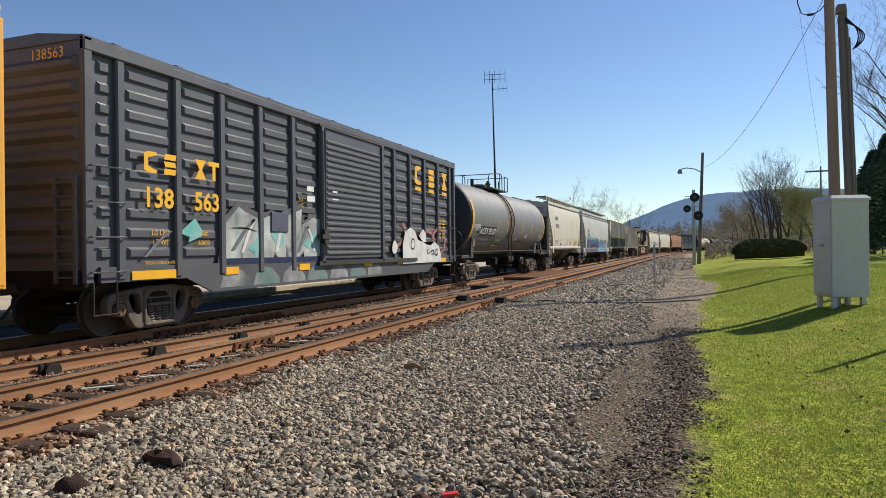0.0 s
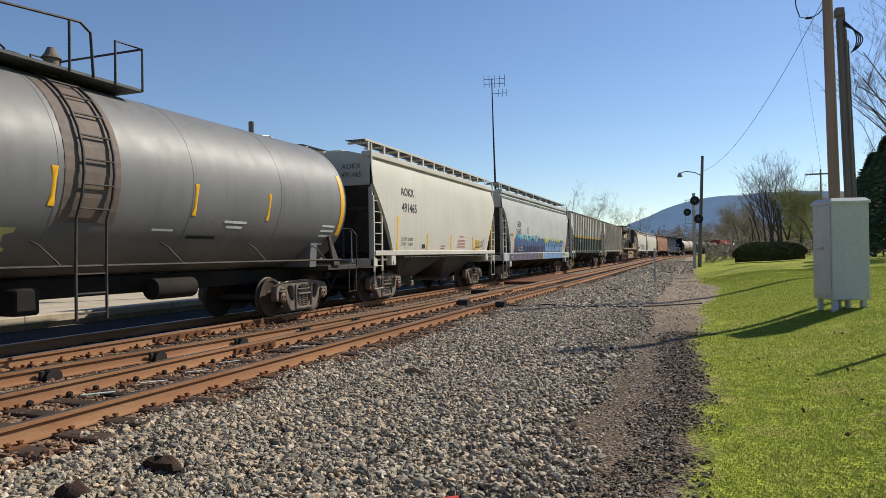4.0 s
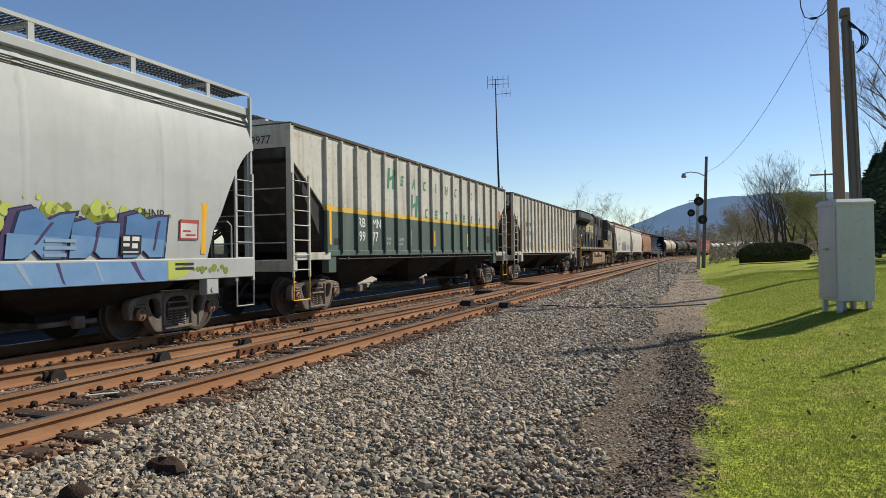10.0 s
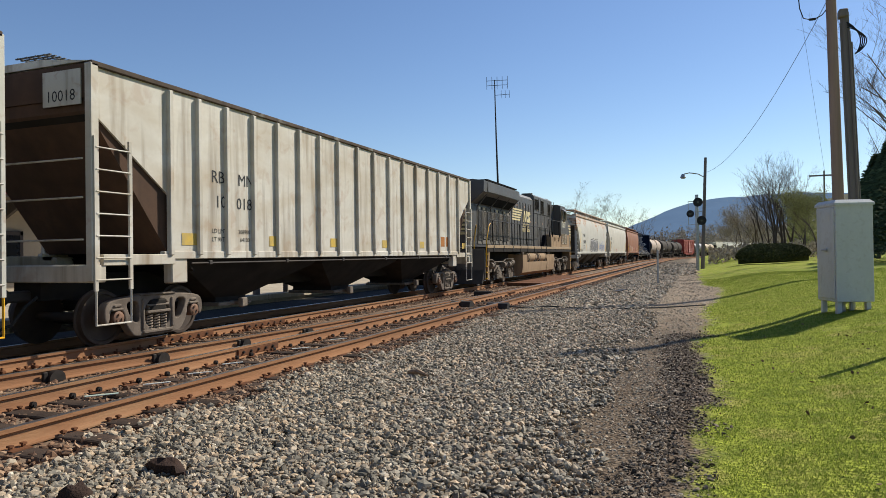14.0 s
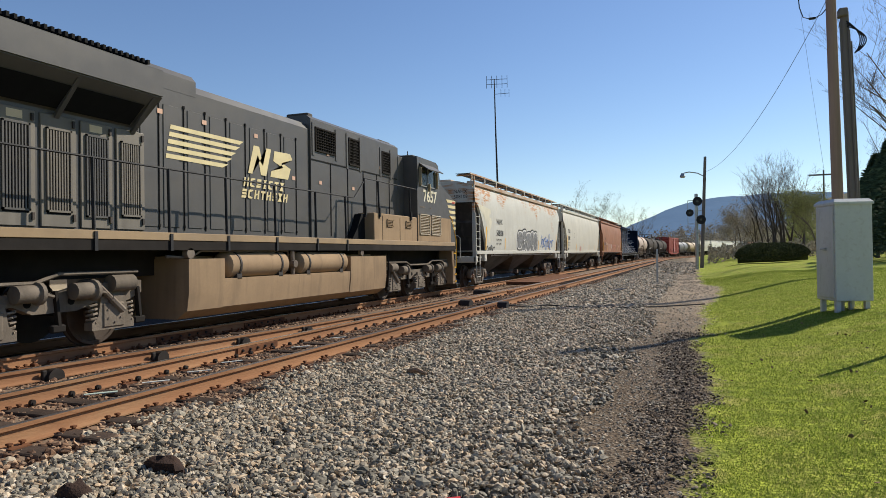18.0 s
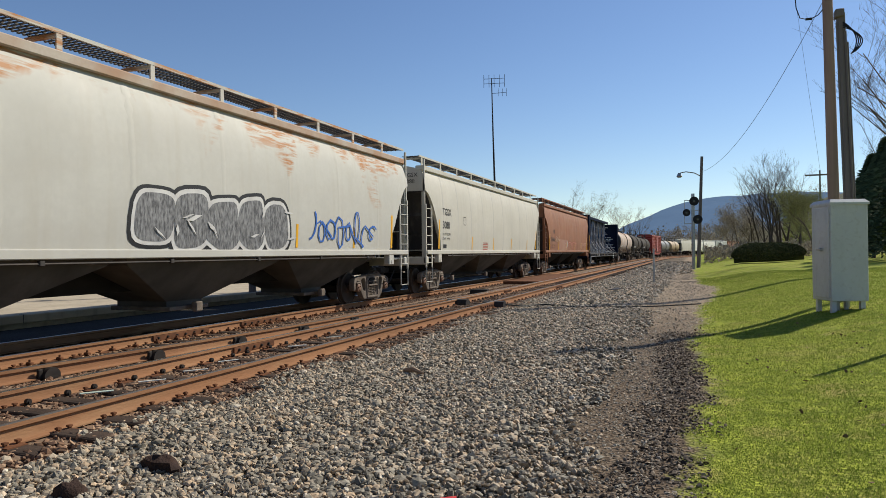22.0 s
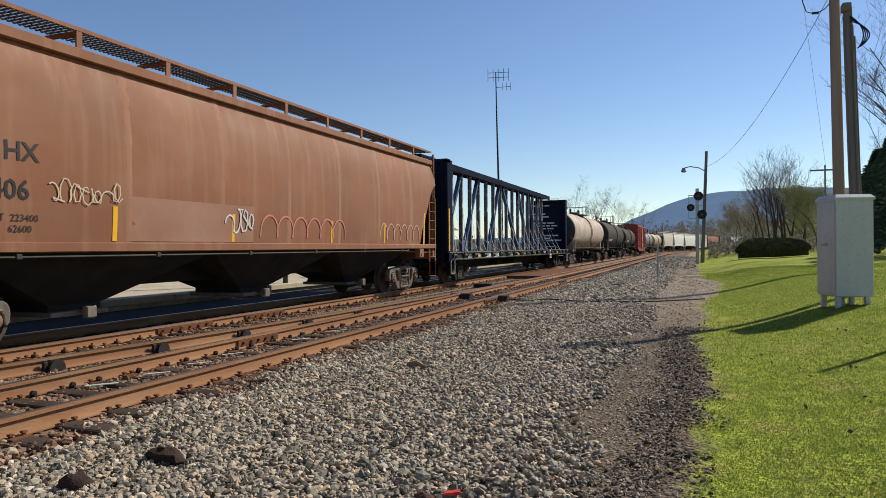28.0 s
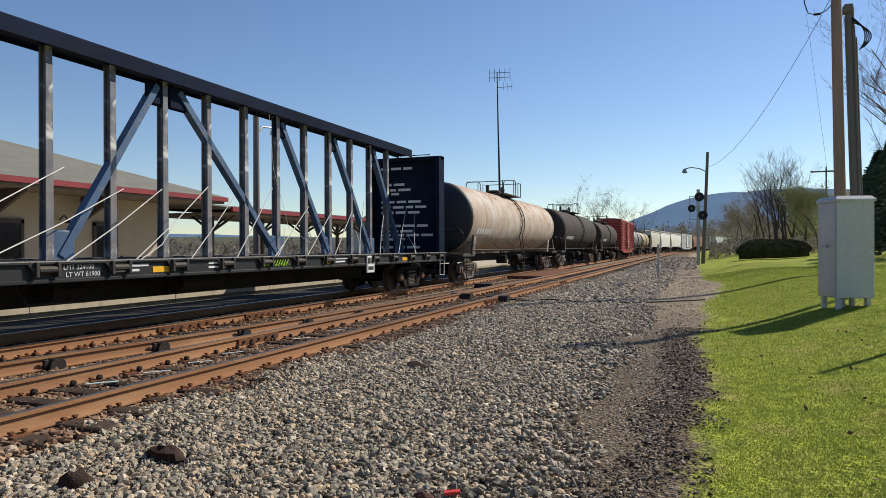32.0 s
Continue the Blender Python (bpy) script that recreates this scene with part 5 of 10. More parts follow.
def locomotive(s0, s1, label):
    car, L, c = start_car("diesel_locomotive", label, s0, s1, "locomotive")
    Y = lambda s: s - c
    H = 0.93
    M_DEEP = plain("grille_and_shade_dark", (0.012, 0.012, 0.013), 0.8)
    frame_ = part("frame", Mesh().box(-1.5, 1.5, -L + 0.1, L - 0.1, 1.62, 1.78, 0.01).box(-0.7, 0.7, -L + 0.2, L - 0.2, 1.1, 1.62), M_UNDER, car)
    for a in (-1, 1):
        part("sill_stripe", Mesh().box(min(a * 1.5, a * 1.53), max(a * 1.5, a * 1.53), -L + 0.2, L - 0.3, 1.73, 1.87, 0.008), M_SILL_GOLD, frame_, "dusty tan sill stripe")
        part("sill_lip", Mesh().box(min(a * 1.46, a * 1.52), max(a * 1.46, a * 1.52), -L + 0.2, L - 0.3, 1.56, 1.72), M_UNDER, frame_)
    # long hood: radiator section, engine section, equipment section
    wing = [(-H, 1.8), (H, 1.8), (H, 3.72), (1.5, 4.22), (1.52, 4.7), (1.0, 4.78), (-1.0, 4.78), (-1.52, 4.7), (-1.5, 4.22), (-H, 3.72)]
    rad = part("radiator_hood", Mesh().extrude(wing, Y(9.9), Y(15.55)), M_LOCO, car, "black radiator hood with flared wings")
    part("rear_hood_end", Mesh().loft([[(x, Y(9.9), z) for x, z in wing], [(x * 0.96 if z < 3.8 else x, Y(9.32), z) for x, z in wing]]), M_LOCO, rad)
    m = Mesh()
    for k in range(46):
        m.box(-1.45, 1.45, Y(10.1) + k * 0.115, Y(10.1) + k * 0.115 + 0.05, 4.76, 4.83)
    part("radiator_grille", m, M_DEEP, rad)
    for a in (-1, 1):
        part("wing_panel", Mesh().box(min(a * 1.515, a * 1.535), max(a * 1.515, a * 1.535), Y(9.9), Y(15.55), 4.24, 4.68), M_LOCO, rad)
        for y in (10.1, 12.0, 13.9, 15.4):
            part("wing_bracket", Mesh().bar((a * 0.95, Y(y), 3.62), (a * 1.45, Y(y), 4.2), 0.05, 0.08, (0, 1, 0)), M_LOCO, rad)
        # near-black sheet stands in for the shade under the flared wing
        part("intake_screen", Mesh().loft([[(a * (H + 0.06), Y(y), 3.75), (a * (H + 0.08), Y(y), 3.75), (a * (H + 0.42), Y(y), 4.06), (a * (H + 0.4), Y(y), 4.07)] for y in (10.1, 15.3)]), M_DEEP, rad)
    ydoors = [10.05 + 0.71 * k for k in range(8)]
    for i, s in enumerate(ydoors):
        d = part("hood_door", Mesh().box(H, H + 0.03, Y(s) + 0.03, Y(s) + 0.66, 1.92, 3.66, 0.012), M_LOCO_HAZE, car)
        part("louvre", louvre(Y(s) + 0.12, Y(s) + 0.56, 2.15 if i % 3 else 2.1, 3.45, H + 0.03, 9, True), M_LOCO_HAZE if i % 2 else M_LOCO, d)
        part("louvre_backing", Mesh().box(H + 0.031, H + 0.034, Y(s) + 0.13, Y(s) + 0.55, 2.12, 3.44), M_DEEP, d)
        for z in (2.02, 3.5):
            part("latch", Mesh().box(H + 0.03, H + 0.06, Y(s) + 0.58, Y(s) + 0.62, z, z + 0.11), M_STEEL, d)
        if i in (0, 1, 4, 6):
            part("caution_label", Mesh().box(H + 0.031, H + 0.034, Y(s) + 0.2, Y(s) + 0.45, 3.5, 3.62), plain("label_cream", (0.7, 0.55, 0.35), 0.6), d)
    hood = [(-H, 1.8), (H, 1.8), (H, 4.68), (H - 0.12, 4.84), (-H + 0.12, 4.84), (-H, 4.68)]
    eng = part("engine_hood", Mesh().extrude(hood, Y(15.56), Y(21.2)), M_LOCO, car, "black engine hood with tall access doors")
    m = Mesh()
    for s in (16.05, 16.7, 17.3, 17.95, 18.6, 19.3, 19.95, 20.6):
        m.box(H, H + 0.016, Y(s) - 0.009, Y(s) + 0.009, 1.95, 4.35)
        m.box(H, H + 0.022, Y(s) - 0.02, Y(s) + 0.02, 2.0, 2.05).box(H, H + 0.022, Y(s) - 0.02, Y(s) + 0.02, 4.3, 4.36)
    part("door_seam", m, M_DEEP, eng)
    for s in (15.8, 16.36, 17.0, 17.64, 18.28, 18.95, 19.6, 20.28):
        part("access_door", Mesh().box(H, H + 0.014, Y(s) - 0.2, Y(s) + 0.2, 2.0, 4.3, 0.008), M_LOCO, eng)
    part("exhaust_hood", Mesh().extrude([(-H, 4.6), (H + 0.004, 4.6), (H + 0.004, 4.9), (H - 0.1, 5.02), (-H + 0.1, 5.02), (-H, 4.9)], Y(15.57), Y(17.05)), M_LOCO, eng)
    part("silencer", Mesh().box(-0.4, 0.4, Y(17.2), Y(18.4), 4.82, 4.96, 0.04).cyl((-0.2, Y(17.0), 4.8), (-0.2, Y(17.0), 5.05), 0.12, 10).cyl((0.2, Y(16.7), 4.8), (0.2, Y(16.7), 5.0), 0.1, 10), M_STEEL, eng)
    hood2 = [(-H - 0.05, 1.8), (H + 0.05, 1.8), (H + 0.05, 4.96), (H - 0.08, 5.06), (-H + 0.08, 5.06), (-H - 0.05, 4.96)]
    eq = part("equipment_hood", Mesh().extrude(hood2, Y(21.22), Y(26.6)), M_LOCO, car, "black equipment hood with air intake grilles")
    m = Mesh()
    x = H + 0.05
    for s in (22.2, 23.15, 24.1, 25.0, 25.9):
        m.box(x, x + 0.016, Y(s) - 0.012, Y(s) + 0.012, 1.95, 3.9)
    m.box(x, x + 0.016, Y(21.25), Y(26.5), 3.9, 3.93)
    part("panel_seam", m, M_DEEP, eq)
    for s_a, s_b, z_a, z_b in ((21.4, 22.45, 4.15, 4.78), (23.2, 23.85, 4.0, 4.78), (25.35, 25.95, 4.0, 4.7)):
        part("intake_backing", Mesh().box(x + 0.002, x + 0.006, Y(s_a), Y(s_b), z_a, z_b), M_DEEP, eq)
        part("intake_grille", louvre(Y(s_a), Y(s_b), z_a, z_b, x + 0.004, 9, True), M_UNDER, eq)
        part("grille_bars", louvre(Y(s_a), Y(s_b), z_a, z_b, x + 0.012, 9), M_UNDER, eq)
        for y in (Y(s_a) - 0.12, Y(s_b) + 0.02):
            part("grille_frame", Mesh().box(x, x + 0.02, y, y + 0.1, z_a - 0.12, z_b + 0.1), M_LOCO, eq)
    part("horn_cluster", Mesh().cyl((0.2, Y(22.8), 5.16), (0.2, Y(23.4), 5.16), 0.06, 8, 0.11).cyl((0.0, Y(22.9), 5.23), (0.0, Y(23.5), 5.23), 0.05, 8, 0.1).box(-0.1, 0.3, Y(22.9), Y(23.0), 5.04, 5.2), M_STEEL, eq)
    part("roof_vent", Mesh().box(0.2, 0.85, Y(21.3), Y(21.55), 5.02, 5.14, 0.02).box(-0.8, 0.8, Y(25.6), Y(26.4), 5.04, 5.12, 0.03), M_STEEL, eq)
    # battery and equipment boxes below the cab's rear
    for a in (-1, 1):
        part("equipment_box", Mesh().box(min(a * 0.9, a * 1.5), max(a * 0.9, a * 1.5), Y(23.75), Y(26.95), 1.8, 2.66, 0.02), M_LOCO_DUST, car, "dust-covered equipment box beside the hood")
    # near-black wedge painted for the shadow in the step notch
    part("walkway_step", Mesh().extrude_x([(Y(23.0), 1.8), (Y(23.74), 1.8), (Y(23.74), 2.62), (Y(23.55), 2.62), (Y(23.3), 2.2), (Y(23.05), 1.95)], 0.98, 1.2), M_DEEP, car, "dark wedge in place of the shadowed step notch beside the hood")
    for s in (24.6, 26.0):
        part("box_louvre", louvre(Y(s), Y(s) + 0.42, 2.28, 2.5, 1.5, 5), M_LOCO_DUST, car)
    part("box_seam", Mesh().box(1.5, 1.506, Y(24.3), Y(24.32), 1.85, 2.6).box(1.5, 1.506, Y(25.55), Y(25.57), 1.85, 2.6), M_DEEP, car)
    # cab and nose
    cab_out = [(Y(27.0), 1.8), (Y(30.75), 1.8), (Y(30.75), 3.3), (Y(30.5), 3.52), (Y(29.25), 3.95), (Y(29.15), 4.05), (Y(28.95), 4.62), (Y(28.75), 4.7), (Y(27.0), 4.72)]
    cab = part("cab", Mesh().extrude_x(cab_out, -1.5, 1.5), M_LOCO, car, "black wide-nose cab with dusty lower panels")
    part("cab_rear", Mesh().box(-1.3, 1.0, Y(26.55), Y(27.02), 1.8, 4.7, 0.02), M_LOCO, cab)
    part("cab_lower_panel", Mesh().box(1.5, 1.508, Y(27.02), Y(30.2), 1.88, 2.75), M_LOCO_DUST, cab, "dust-covered lower cab side")
    part("roof_cap", Mesh().box(-1.35, 1.35, Y(27.0), Y(28.8), 4.7, 4.78, 0.03).box(-0.7, 0.7, Y(27.2), Y(28.3), 4.78, 4.86, 0.03).cyl((0.9, Y(27.6), 4.78), (0.9, Y(27.6), 5.0), 0.02, 6), M_LOCO, cab)
    for s_a, s_b in ((27.25, 27.85), (27.95, 28.6)):
        w = part("cab_window", Mesh().box(1.5, 1.512, Y(s_a), Y(s_b), 3.78, 4.42), M_GLASS, cab, "dark tinted side window")
        part("window_frame", Mesh().box(1.5, 1.53, Y(s_a) - 0.04, Y(s_a), 3.74, 4.46).box(1.5, 1.53, Y(s_b), Y(s_b) + 0.04, 3.74, 4.46).box(1.5, 1.53, Y(s_a) - 0.04, Y(s_b) + 0.04, 4.42, 4.46).box(1.5, 1.53, Y(s_a) - 0.04, Y(s_b) + 0.04, 3.74, 3.78), plain("window_frame_grey", (0.25, 0.25, 0.24), 0.5, 0.4), w)
    part("quarter_window", Mesh().extrude_x([(Y(28.72), 3.8), (Y(29.08), 3.95), (Y(28.92), 4.4), (Y(28.72), 4.42)], 1.5, 1.51), M_GLASS, cab)
    part("sunshade", Mesh().loft([[(1.5, Y(27.2), 4.52), (1.5, Y(28.65), 4.52), (1.5, Y(28.65), 4.49), (1.5, Y(27.2), 4.49)], [(1.82, Y(27.2), 4.3), (1.82, Y(28.65), 4.3), (1.81, Y(28.65), 4.27), (1.81, Y(27.2), 4.27)]]), M_LOCO, cab, "black sheet metal sunshade")
    part("wind_deflector", Mesh().box(1.52, 1.62, Y(27.1), Y(27.14), 3.75, 4.35).box(1.52, 1.62, Y(27.88), Y(27.92), 3.6, 3.85).box(1.52, 1.6, Y(28.66), Y(28.7), 3.75, 4.35), plain("deflector_tan", (0.35, 0.28, 0.17), 0.5), cab)
    part("windshield", Mesh().loft([[(-1.3, Y(29.2), 4.02), (1.3, Y(29.2), 4.02), (1.3, Y(29.01), 4.55), (-1.3, Y(29.01), 4.55)], [(-1.3, Y(29.23), 4.03), (1.3, Y(29.23), 4.03), (1.3, Y(29.04), 4.56), (-1.3, Y(29.04), 4.56)]]), M_GLASS, cab)
    for s_a in (27.15, 28.2):
        part("cab_louvre", louvre(Y(s_a), Y(s_a) + 0.9, 2.1, 2.8, 1.508, 13), M_LOUVRE, cab)
    flat = lambda z: 1.5
    lettering(cab, "7657", Y(27.5), 3.25, 0.4, flat, M_NUMBER, "cab_number", 0.008, 0.014, 1.12)
    bars(cab, [(Y(27.2), 3.02, 0.42, 0.045), (Y(28.1), 3.02, 0.18, 0.045)], flat, M_CAST, lift=0.008)
    m = Mesh()
    for k in range(6):
        z = 3.36 - 0.2 * k
        patch(m, [(Y(29.85 + 0.13 * k), z), (Y(30.74), z), (Y(30.74), z + 0.11), (Y(29.75 + 0.13 * k), z + 0.11)], flat, 0.008)
    part("nose_stripes", m, M_GOLD, cab, "gold speed stripes on the nose")
    part("number_light", Mesh().box(1.5, 1.51, Y(30.35), Y(30.7), 3.36, 3.42), plain("red_lens", (0.5, 0.06, 0.03), 0.4), cab)
    # gold emblem on the engine hood: stripes, a prancing dark shape left out of them, plain blocks
    fh = lambda z: H + 0.016
    m = Mesh()
    for k in range(5):
        z = 3.86 - 0.14 * k
        patch(m, [(Y(16.32 - 0.03 * k), z), (Y(18.38 - 0.14 * k), z), (Y(18.52 - 0.13 * k), z + 0.085), (Y(16.34 - 0.03 * k), z + 0.085)], fh)
    part("hood_stripes", m, M_GOLD, car, "gold stripes on the hood side")
    m = Mesh()
    for pts in ([(18.95, 3.28), (19.1, 3.28), (19.3, 3.72), (19.42, 3.28), (19.62, 3.28), (19.82, 3.92), (19.64, 3.92), (19.5, 3.5), (19.36, 3.92), (19.16, 3.92)],
                [(19.78, 3.28), (20.5, 3.28), (20.62, 3.55), (20.25, 3.66), (20.7, 3.78), (20.6, 3.92), (19.95, 3.9), (19.9, 3.66), (20.3, 3.54), (19.82, 3.42)]):
        patch(m, [(Y(y - 0.28), z) for y, z in pts], fh)
    part("hood_emblem", m, M_GOLD, car, "gold block emblem on the hood side")
    for z, a, row in ((2.98, 18.5, ("pair", "notch", "stack", "bar", "notch", "tee", "hourglass")), (2.72, 18.42, ("stack", "notch", "pair", "tee", "pair", "stack", "hourglass", "pair"))):
        for k, kind in enumerate(row):
            mark(car, kind, Y(a) + 0.225 * k, z, 0.17, 0.2, fh, M_GOLD, "name_block", "gold block shape below the emblem", slant=0.2)
    random.seed(11)
    cream = plain("label_mixed", (0.65, 0.4, 0.28), 0.6)
    for s in (16.0, 17.2, 18.9, 20.4, 21.6, 22.0, 23.4, 24.6, 25.2):
        z = random.choice((2.5, 3.3, 3.6, 4.1))
        m = Mesh()
        rect(m, Y(s), Y(s) + 0.13, z, z + 0.09, lambda q: H + 0.02 if s < 21.2 else H + 0.06)
        part("caution_label", m, cream, car)
    # underframe: fuel tank, reservoirs, trucks
    tank = [(-1.45, 0.45), (-1.2, 0.28), (1.2, 0.28), (1.45, 0.45), (1.5, 0.85), (1.5, 1.0), (1.0, 1.02), (1.0, 1.45), (-1.0, 1.45), (-1.0, 1.02), (-1.5, 1.0), (-1.5, 0.85)]
    ft = part("fuel_tank", Mesh().extrude(tank, Y(16.17), Y(24.48)), M_LOCO_DUST, car, "dusty brown fuel tank")
    full = [(-1.46, 0.44), (1.46, 0.44), (1.512, 0.8), (1.512, 1.4), (-1.512, 1.4), (-1.512, 0.8)]
    for s_a, s_b in ((16.15, 17.15), (22.3, 24.5)):
        part("tank_box", Mesh().extrude(full, Y(s_a), Y(s_b)), M_LOCO_DUST, ft)
    for s_a, s_b in ((17.25, 19.45), (19.85, 22.2)):
        r = part("air_reservoir", Mesh().lathe_y([(Y(s_a), 0.05), (Y(s_a) + 0.04, 0.2), (Y(s_a) + 0.12, 0.27), (Y(s_b) - 0.12, 0.27), (Y(s_b) - 0.04, 0.2), (Y(s_b), 0.05)], 1.28, 1.26, 20), M_LOCO_DUST, car, "dusty brown air reservoir")
        for s in (s_a + 0.35, s_b - 0.4):
            part("strap", Mesh().lathe_y([(Y(s), 0.272), (Y(s), 0.285), (Y(s) + 0.05, 0.285), (Y(s) + 0.05, 0.272)], 1.28, 1.26, 20).box(1.2, 1.5, Y(s) - 0.05, Y(s) + 0.1, 0.98, 1.1), M_STEEL, r)
    part("piping", Mesh().tube([(1.4, Y(15.7), 1.45), (1.4, Y(16.3), 1.42), (1.4, Y(16.6), 1.55), (1.4, Y(19.5), 1.56), (1.35, Y(19.55), 1.1)], 0.025, 6).tube([(1.45, Y(19.6), 1.55), (1.45, Y(19.62), 1.0)], 0.05, 8).cyl((1.45, Y(19.6), 1.25), (1.55, Y(19.6), 1.25), 0.09, 8).cyl((1.4, Y(16.2), 1.5), (1.52, Y(16.2), 1.5), 0.1, 12).cyl((1.4, Y(23.0), 1.5), (1.5, Y(23.0), 1.5), 0.09, 12), M_CAST, car)
    for s in (12.6, 27.8):
        t = part("truck_frame", shared("loco_truck", loco_truck_mesh, M_LOCO_TRUCK), None, car, "dusty cast three-axle truck frame")
        t.matrix_basis = pose(0, Y(s), 0)
        for a in (-1, 1):
            for y in (-2.46, -1.74, -0.36, 0.36, 1.74, 2.46):
                part("suspension_spring", shared("loco_spring", loco_spring_mesh, M_SPRING), None, t).matrix_basis = pose(a * 1.1, y, 0, 0, 0, 0 if a > 0 else 180)
        for y in (-1.55, 0.55, 1.5):
            part("brake_cylinder", shared("loco_brake", lambda: Mesh().lathe_y([(-0.24, 0.05), (-0.22, 0.13), (0.1, 0.13), (0.12, 0.17), (0.18, 0.17), (0.2, 0.05)], 0, 0, 14).cyl((0, 0.18, 0), (0, 0.4, -0.06), 0.03, 6), M_LOCO_TRUCK), None, t).matrix_basis = pose(1.3, y, 0.93)
        for y in (-2.62, -1.05, 1.05, 2.62):
            part("brake_hanger", shared("loco_hanger", lambda: Mesh().bar((0, 0, 0.95), (0, 0.06, 0.4), 0.05, 0.09, (1, 0, 0)).box(-0.05, 0.05, -0.08, 0.16, 0.32, 0.44, 0.02), M_UNDER), None, t).matrix_basis = pose(1.2, y, 0)
        for y in (-1.35, -0.62, 0.62, 1.35):
            part("frame_hole", shared("loco_hole", lambda: Mesh().cyl((0.0, 0, 0), (0.012, 0, 0), 0.06, 12), M_DEEP), None, t).matrix_basis = pose(1.175, y, 0.78)
        for y in (-2.1, 2.1):
            part("damper", shared("loco_damper", lambda: Mesh().cyl((0.0, -0.3, 0.98), (0.0, 0.1, 0.62), 0.045, 8).cyl((0.0, -0.08, 0.78), (0.0, 0.16, 0.57), 0.06, 8), M_CAST), None, t).matrix_basis = pose(1.27, y, 0)
        for y in (-2.1, 0, 2.1):
            part("journal_box", shared("loco_journal", lambda: Mesh().box(-0.06, 0.06, -0.23, 0.23, 0.3, 0.72, 0.03), M_LOCO_TRUCK), None, t).matrix_basis = pose(1.2, y, 0)
        part("sand_pipe", Mesh().tube([(1.3, -2.7, 1.5), (1.32, -2.75, 0.9), (1.2, -2.6, 0.25)], 0.025, 6), M_UNDER, t)
        for d in (-2.1, 0, 2.1):
            w = part("wheelset", shared("wheelset_0.533", wheelset_mesh(0.533), M_WHEEL), None, car)
            for a in (0, 180):
                part("bearing_cap", shared("loco_cap", loco_cap_mesh, M_CAST), None, w).matrix_basis = pose(0, 0, 0, 0, 0, a)
            w.matrix_basis = pose(0, Y(s) + d, 0.533)
            WHEELSETS.append((w, 0.533, Y(s) + d))
    # ends: steps, pilot, rails
    for a in (-1, 1):
        e = a * L
        part("pilot", Mesh().box(-1.45, 1.45, min(e, e - a * 0.12), max(e, e - a * 0.12), 0.35, 1.7, 0.02), M_LOCO, car)
        for b in (-1, 1):
            st = part("step_well", Mesh().loft([[(b * 1.5, e - a * 0.62, 1.65), (b * 1.5, e - a * 0.42, 1.65), (b * 1.46, e - a * 0.42, 1.65), (b * 1.46, e - a * 0.62, 1.65)], [(b * 1.5, e - a * 0.42, 0.3), (b * 1.5, e - a * 0.22, 0.3), (b * 1.46, e - a * 0.22, 0.3), (b * 1.46, e - a * 0.42, 0.3)]]).box(min(b * 0.95, b * 1.5), max(b * 0.95, b * 1.5), min(e - a * 0.5, e - a * 0.44), max(e - a * 0.5, e - a * 0.44), 0.3, 1.65), M_LOCO_DUST, car)
            for k in range(5):
                z = 0.36 + 0.27 * k
                part("step", Mesh().box(min(b * 1.0, b * 1.5), max(b * 1.0, b * 1.5), min(e - a * 0.42, e - a * 0.1), max(e - a * 0.42, e - a * 0.1), z, z + 0.03).box(min(b * 1.0, b * 1.5), max(b * 1.0, b * 1.5), min(e - a * 0.13, e - a * 0.09), max(e - a * 0.13, e - a * 0.09), z, z + 0.05), M_YELLOW if k != 3 else M_CAST, st)
            part("yellow_handrail", Mesh().tube([(b * 1.5, e - a * 0.1, 0.95), (b * 1.5, e - a * 0.1, 1.95), (b * 1.5, e - a * 0.55, 2.75), (b * 1.5, e - a * 0.8, 2.85)], 0.022, 6).tube([(b * 0.95, e - a * 0.05, 1.15), (b * 0.95, e - a * 0.05, 2.0), (b * 0.95, e - a * 0.4, 2.75), (b * 0.8, e - a * 0.45, 2.85)], 0.022, 6), M_YELLOW, car, "yellow step handrail")
        coupler(car, e, a)
        part("snow_plough", Mesh().extrude_x([(e, 0.75), (e + a * 0.15, 0.45), (e + a * 0.3, 0.15), (e + a * 0.25, 0.15), (e, 0.4)][::a], -1.4, 1.4), M_STEEL, car)
    part("rail", Mesh().tube([(1.47, Y(10.3), 3.0), (1.47, Y(22.6), 3.0), (1.47, Y(23.3), 3.6), (1.47, Y(26.95), 3.6)], 0.02, 6).tube([(-1.47, Y(10.3), 2.85), (-1.47, Y(26.95), 2.85)], 0.02, 6), M_BLACK, car, "dark walkway handrail")
    for s in (10.7, 12.4, 14.1, 15.7, 17.25, 18.9, 20.6, 22.1, 23.2, 24.1, 26.4):
        zt = 3.0 if s < 22.6 else 3.6
        part("stanchion", Mesh().cyl((1.5, Y(s), 1.55 if s < 23 else 2.5), (1.47, Y(s), zt), 0.028, 6).box(1.52, 1.55, Y(s) - 0.03, Y(s) + 0.03, 1.55 if s < 23 else 2.55, 1.85 if s < 23 else 2.8), M_BLACK, car)
    end_lettering(car, "7657", -0.1, 3.85, 0.3, Y(9.32), M_GOLD, 0.012)
    part("headlight", Mesh().cyl((-0.45, Y(9.25), 4.5), (-0.45, Y(9.4), 4.5), 0.11, 14).cyl((-0.45, Y(9.25), 4.24), (-0.45, Y(9.4), 4.24), 0.11, 14), M_CAST, car)
    for k in range(5):
        z = 3.1 - 0.19 * k
        part("end_stripe", Mesh().box(-0.87, 0.87, Y(9.32) - 0.016, Y(9.32) - 0.003, z, z + 0.1), M_GOLD, car, "gold stripe on the hood end")
    return car

# ---- the place: ground, tracks, ballast ----


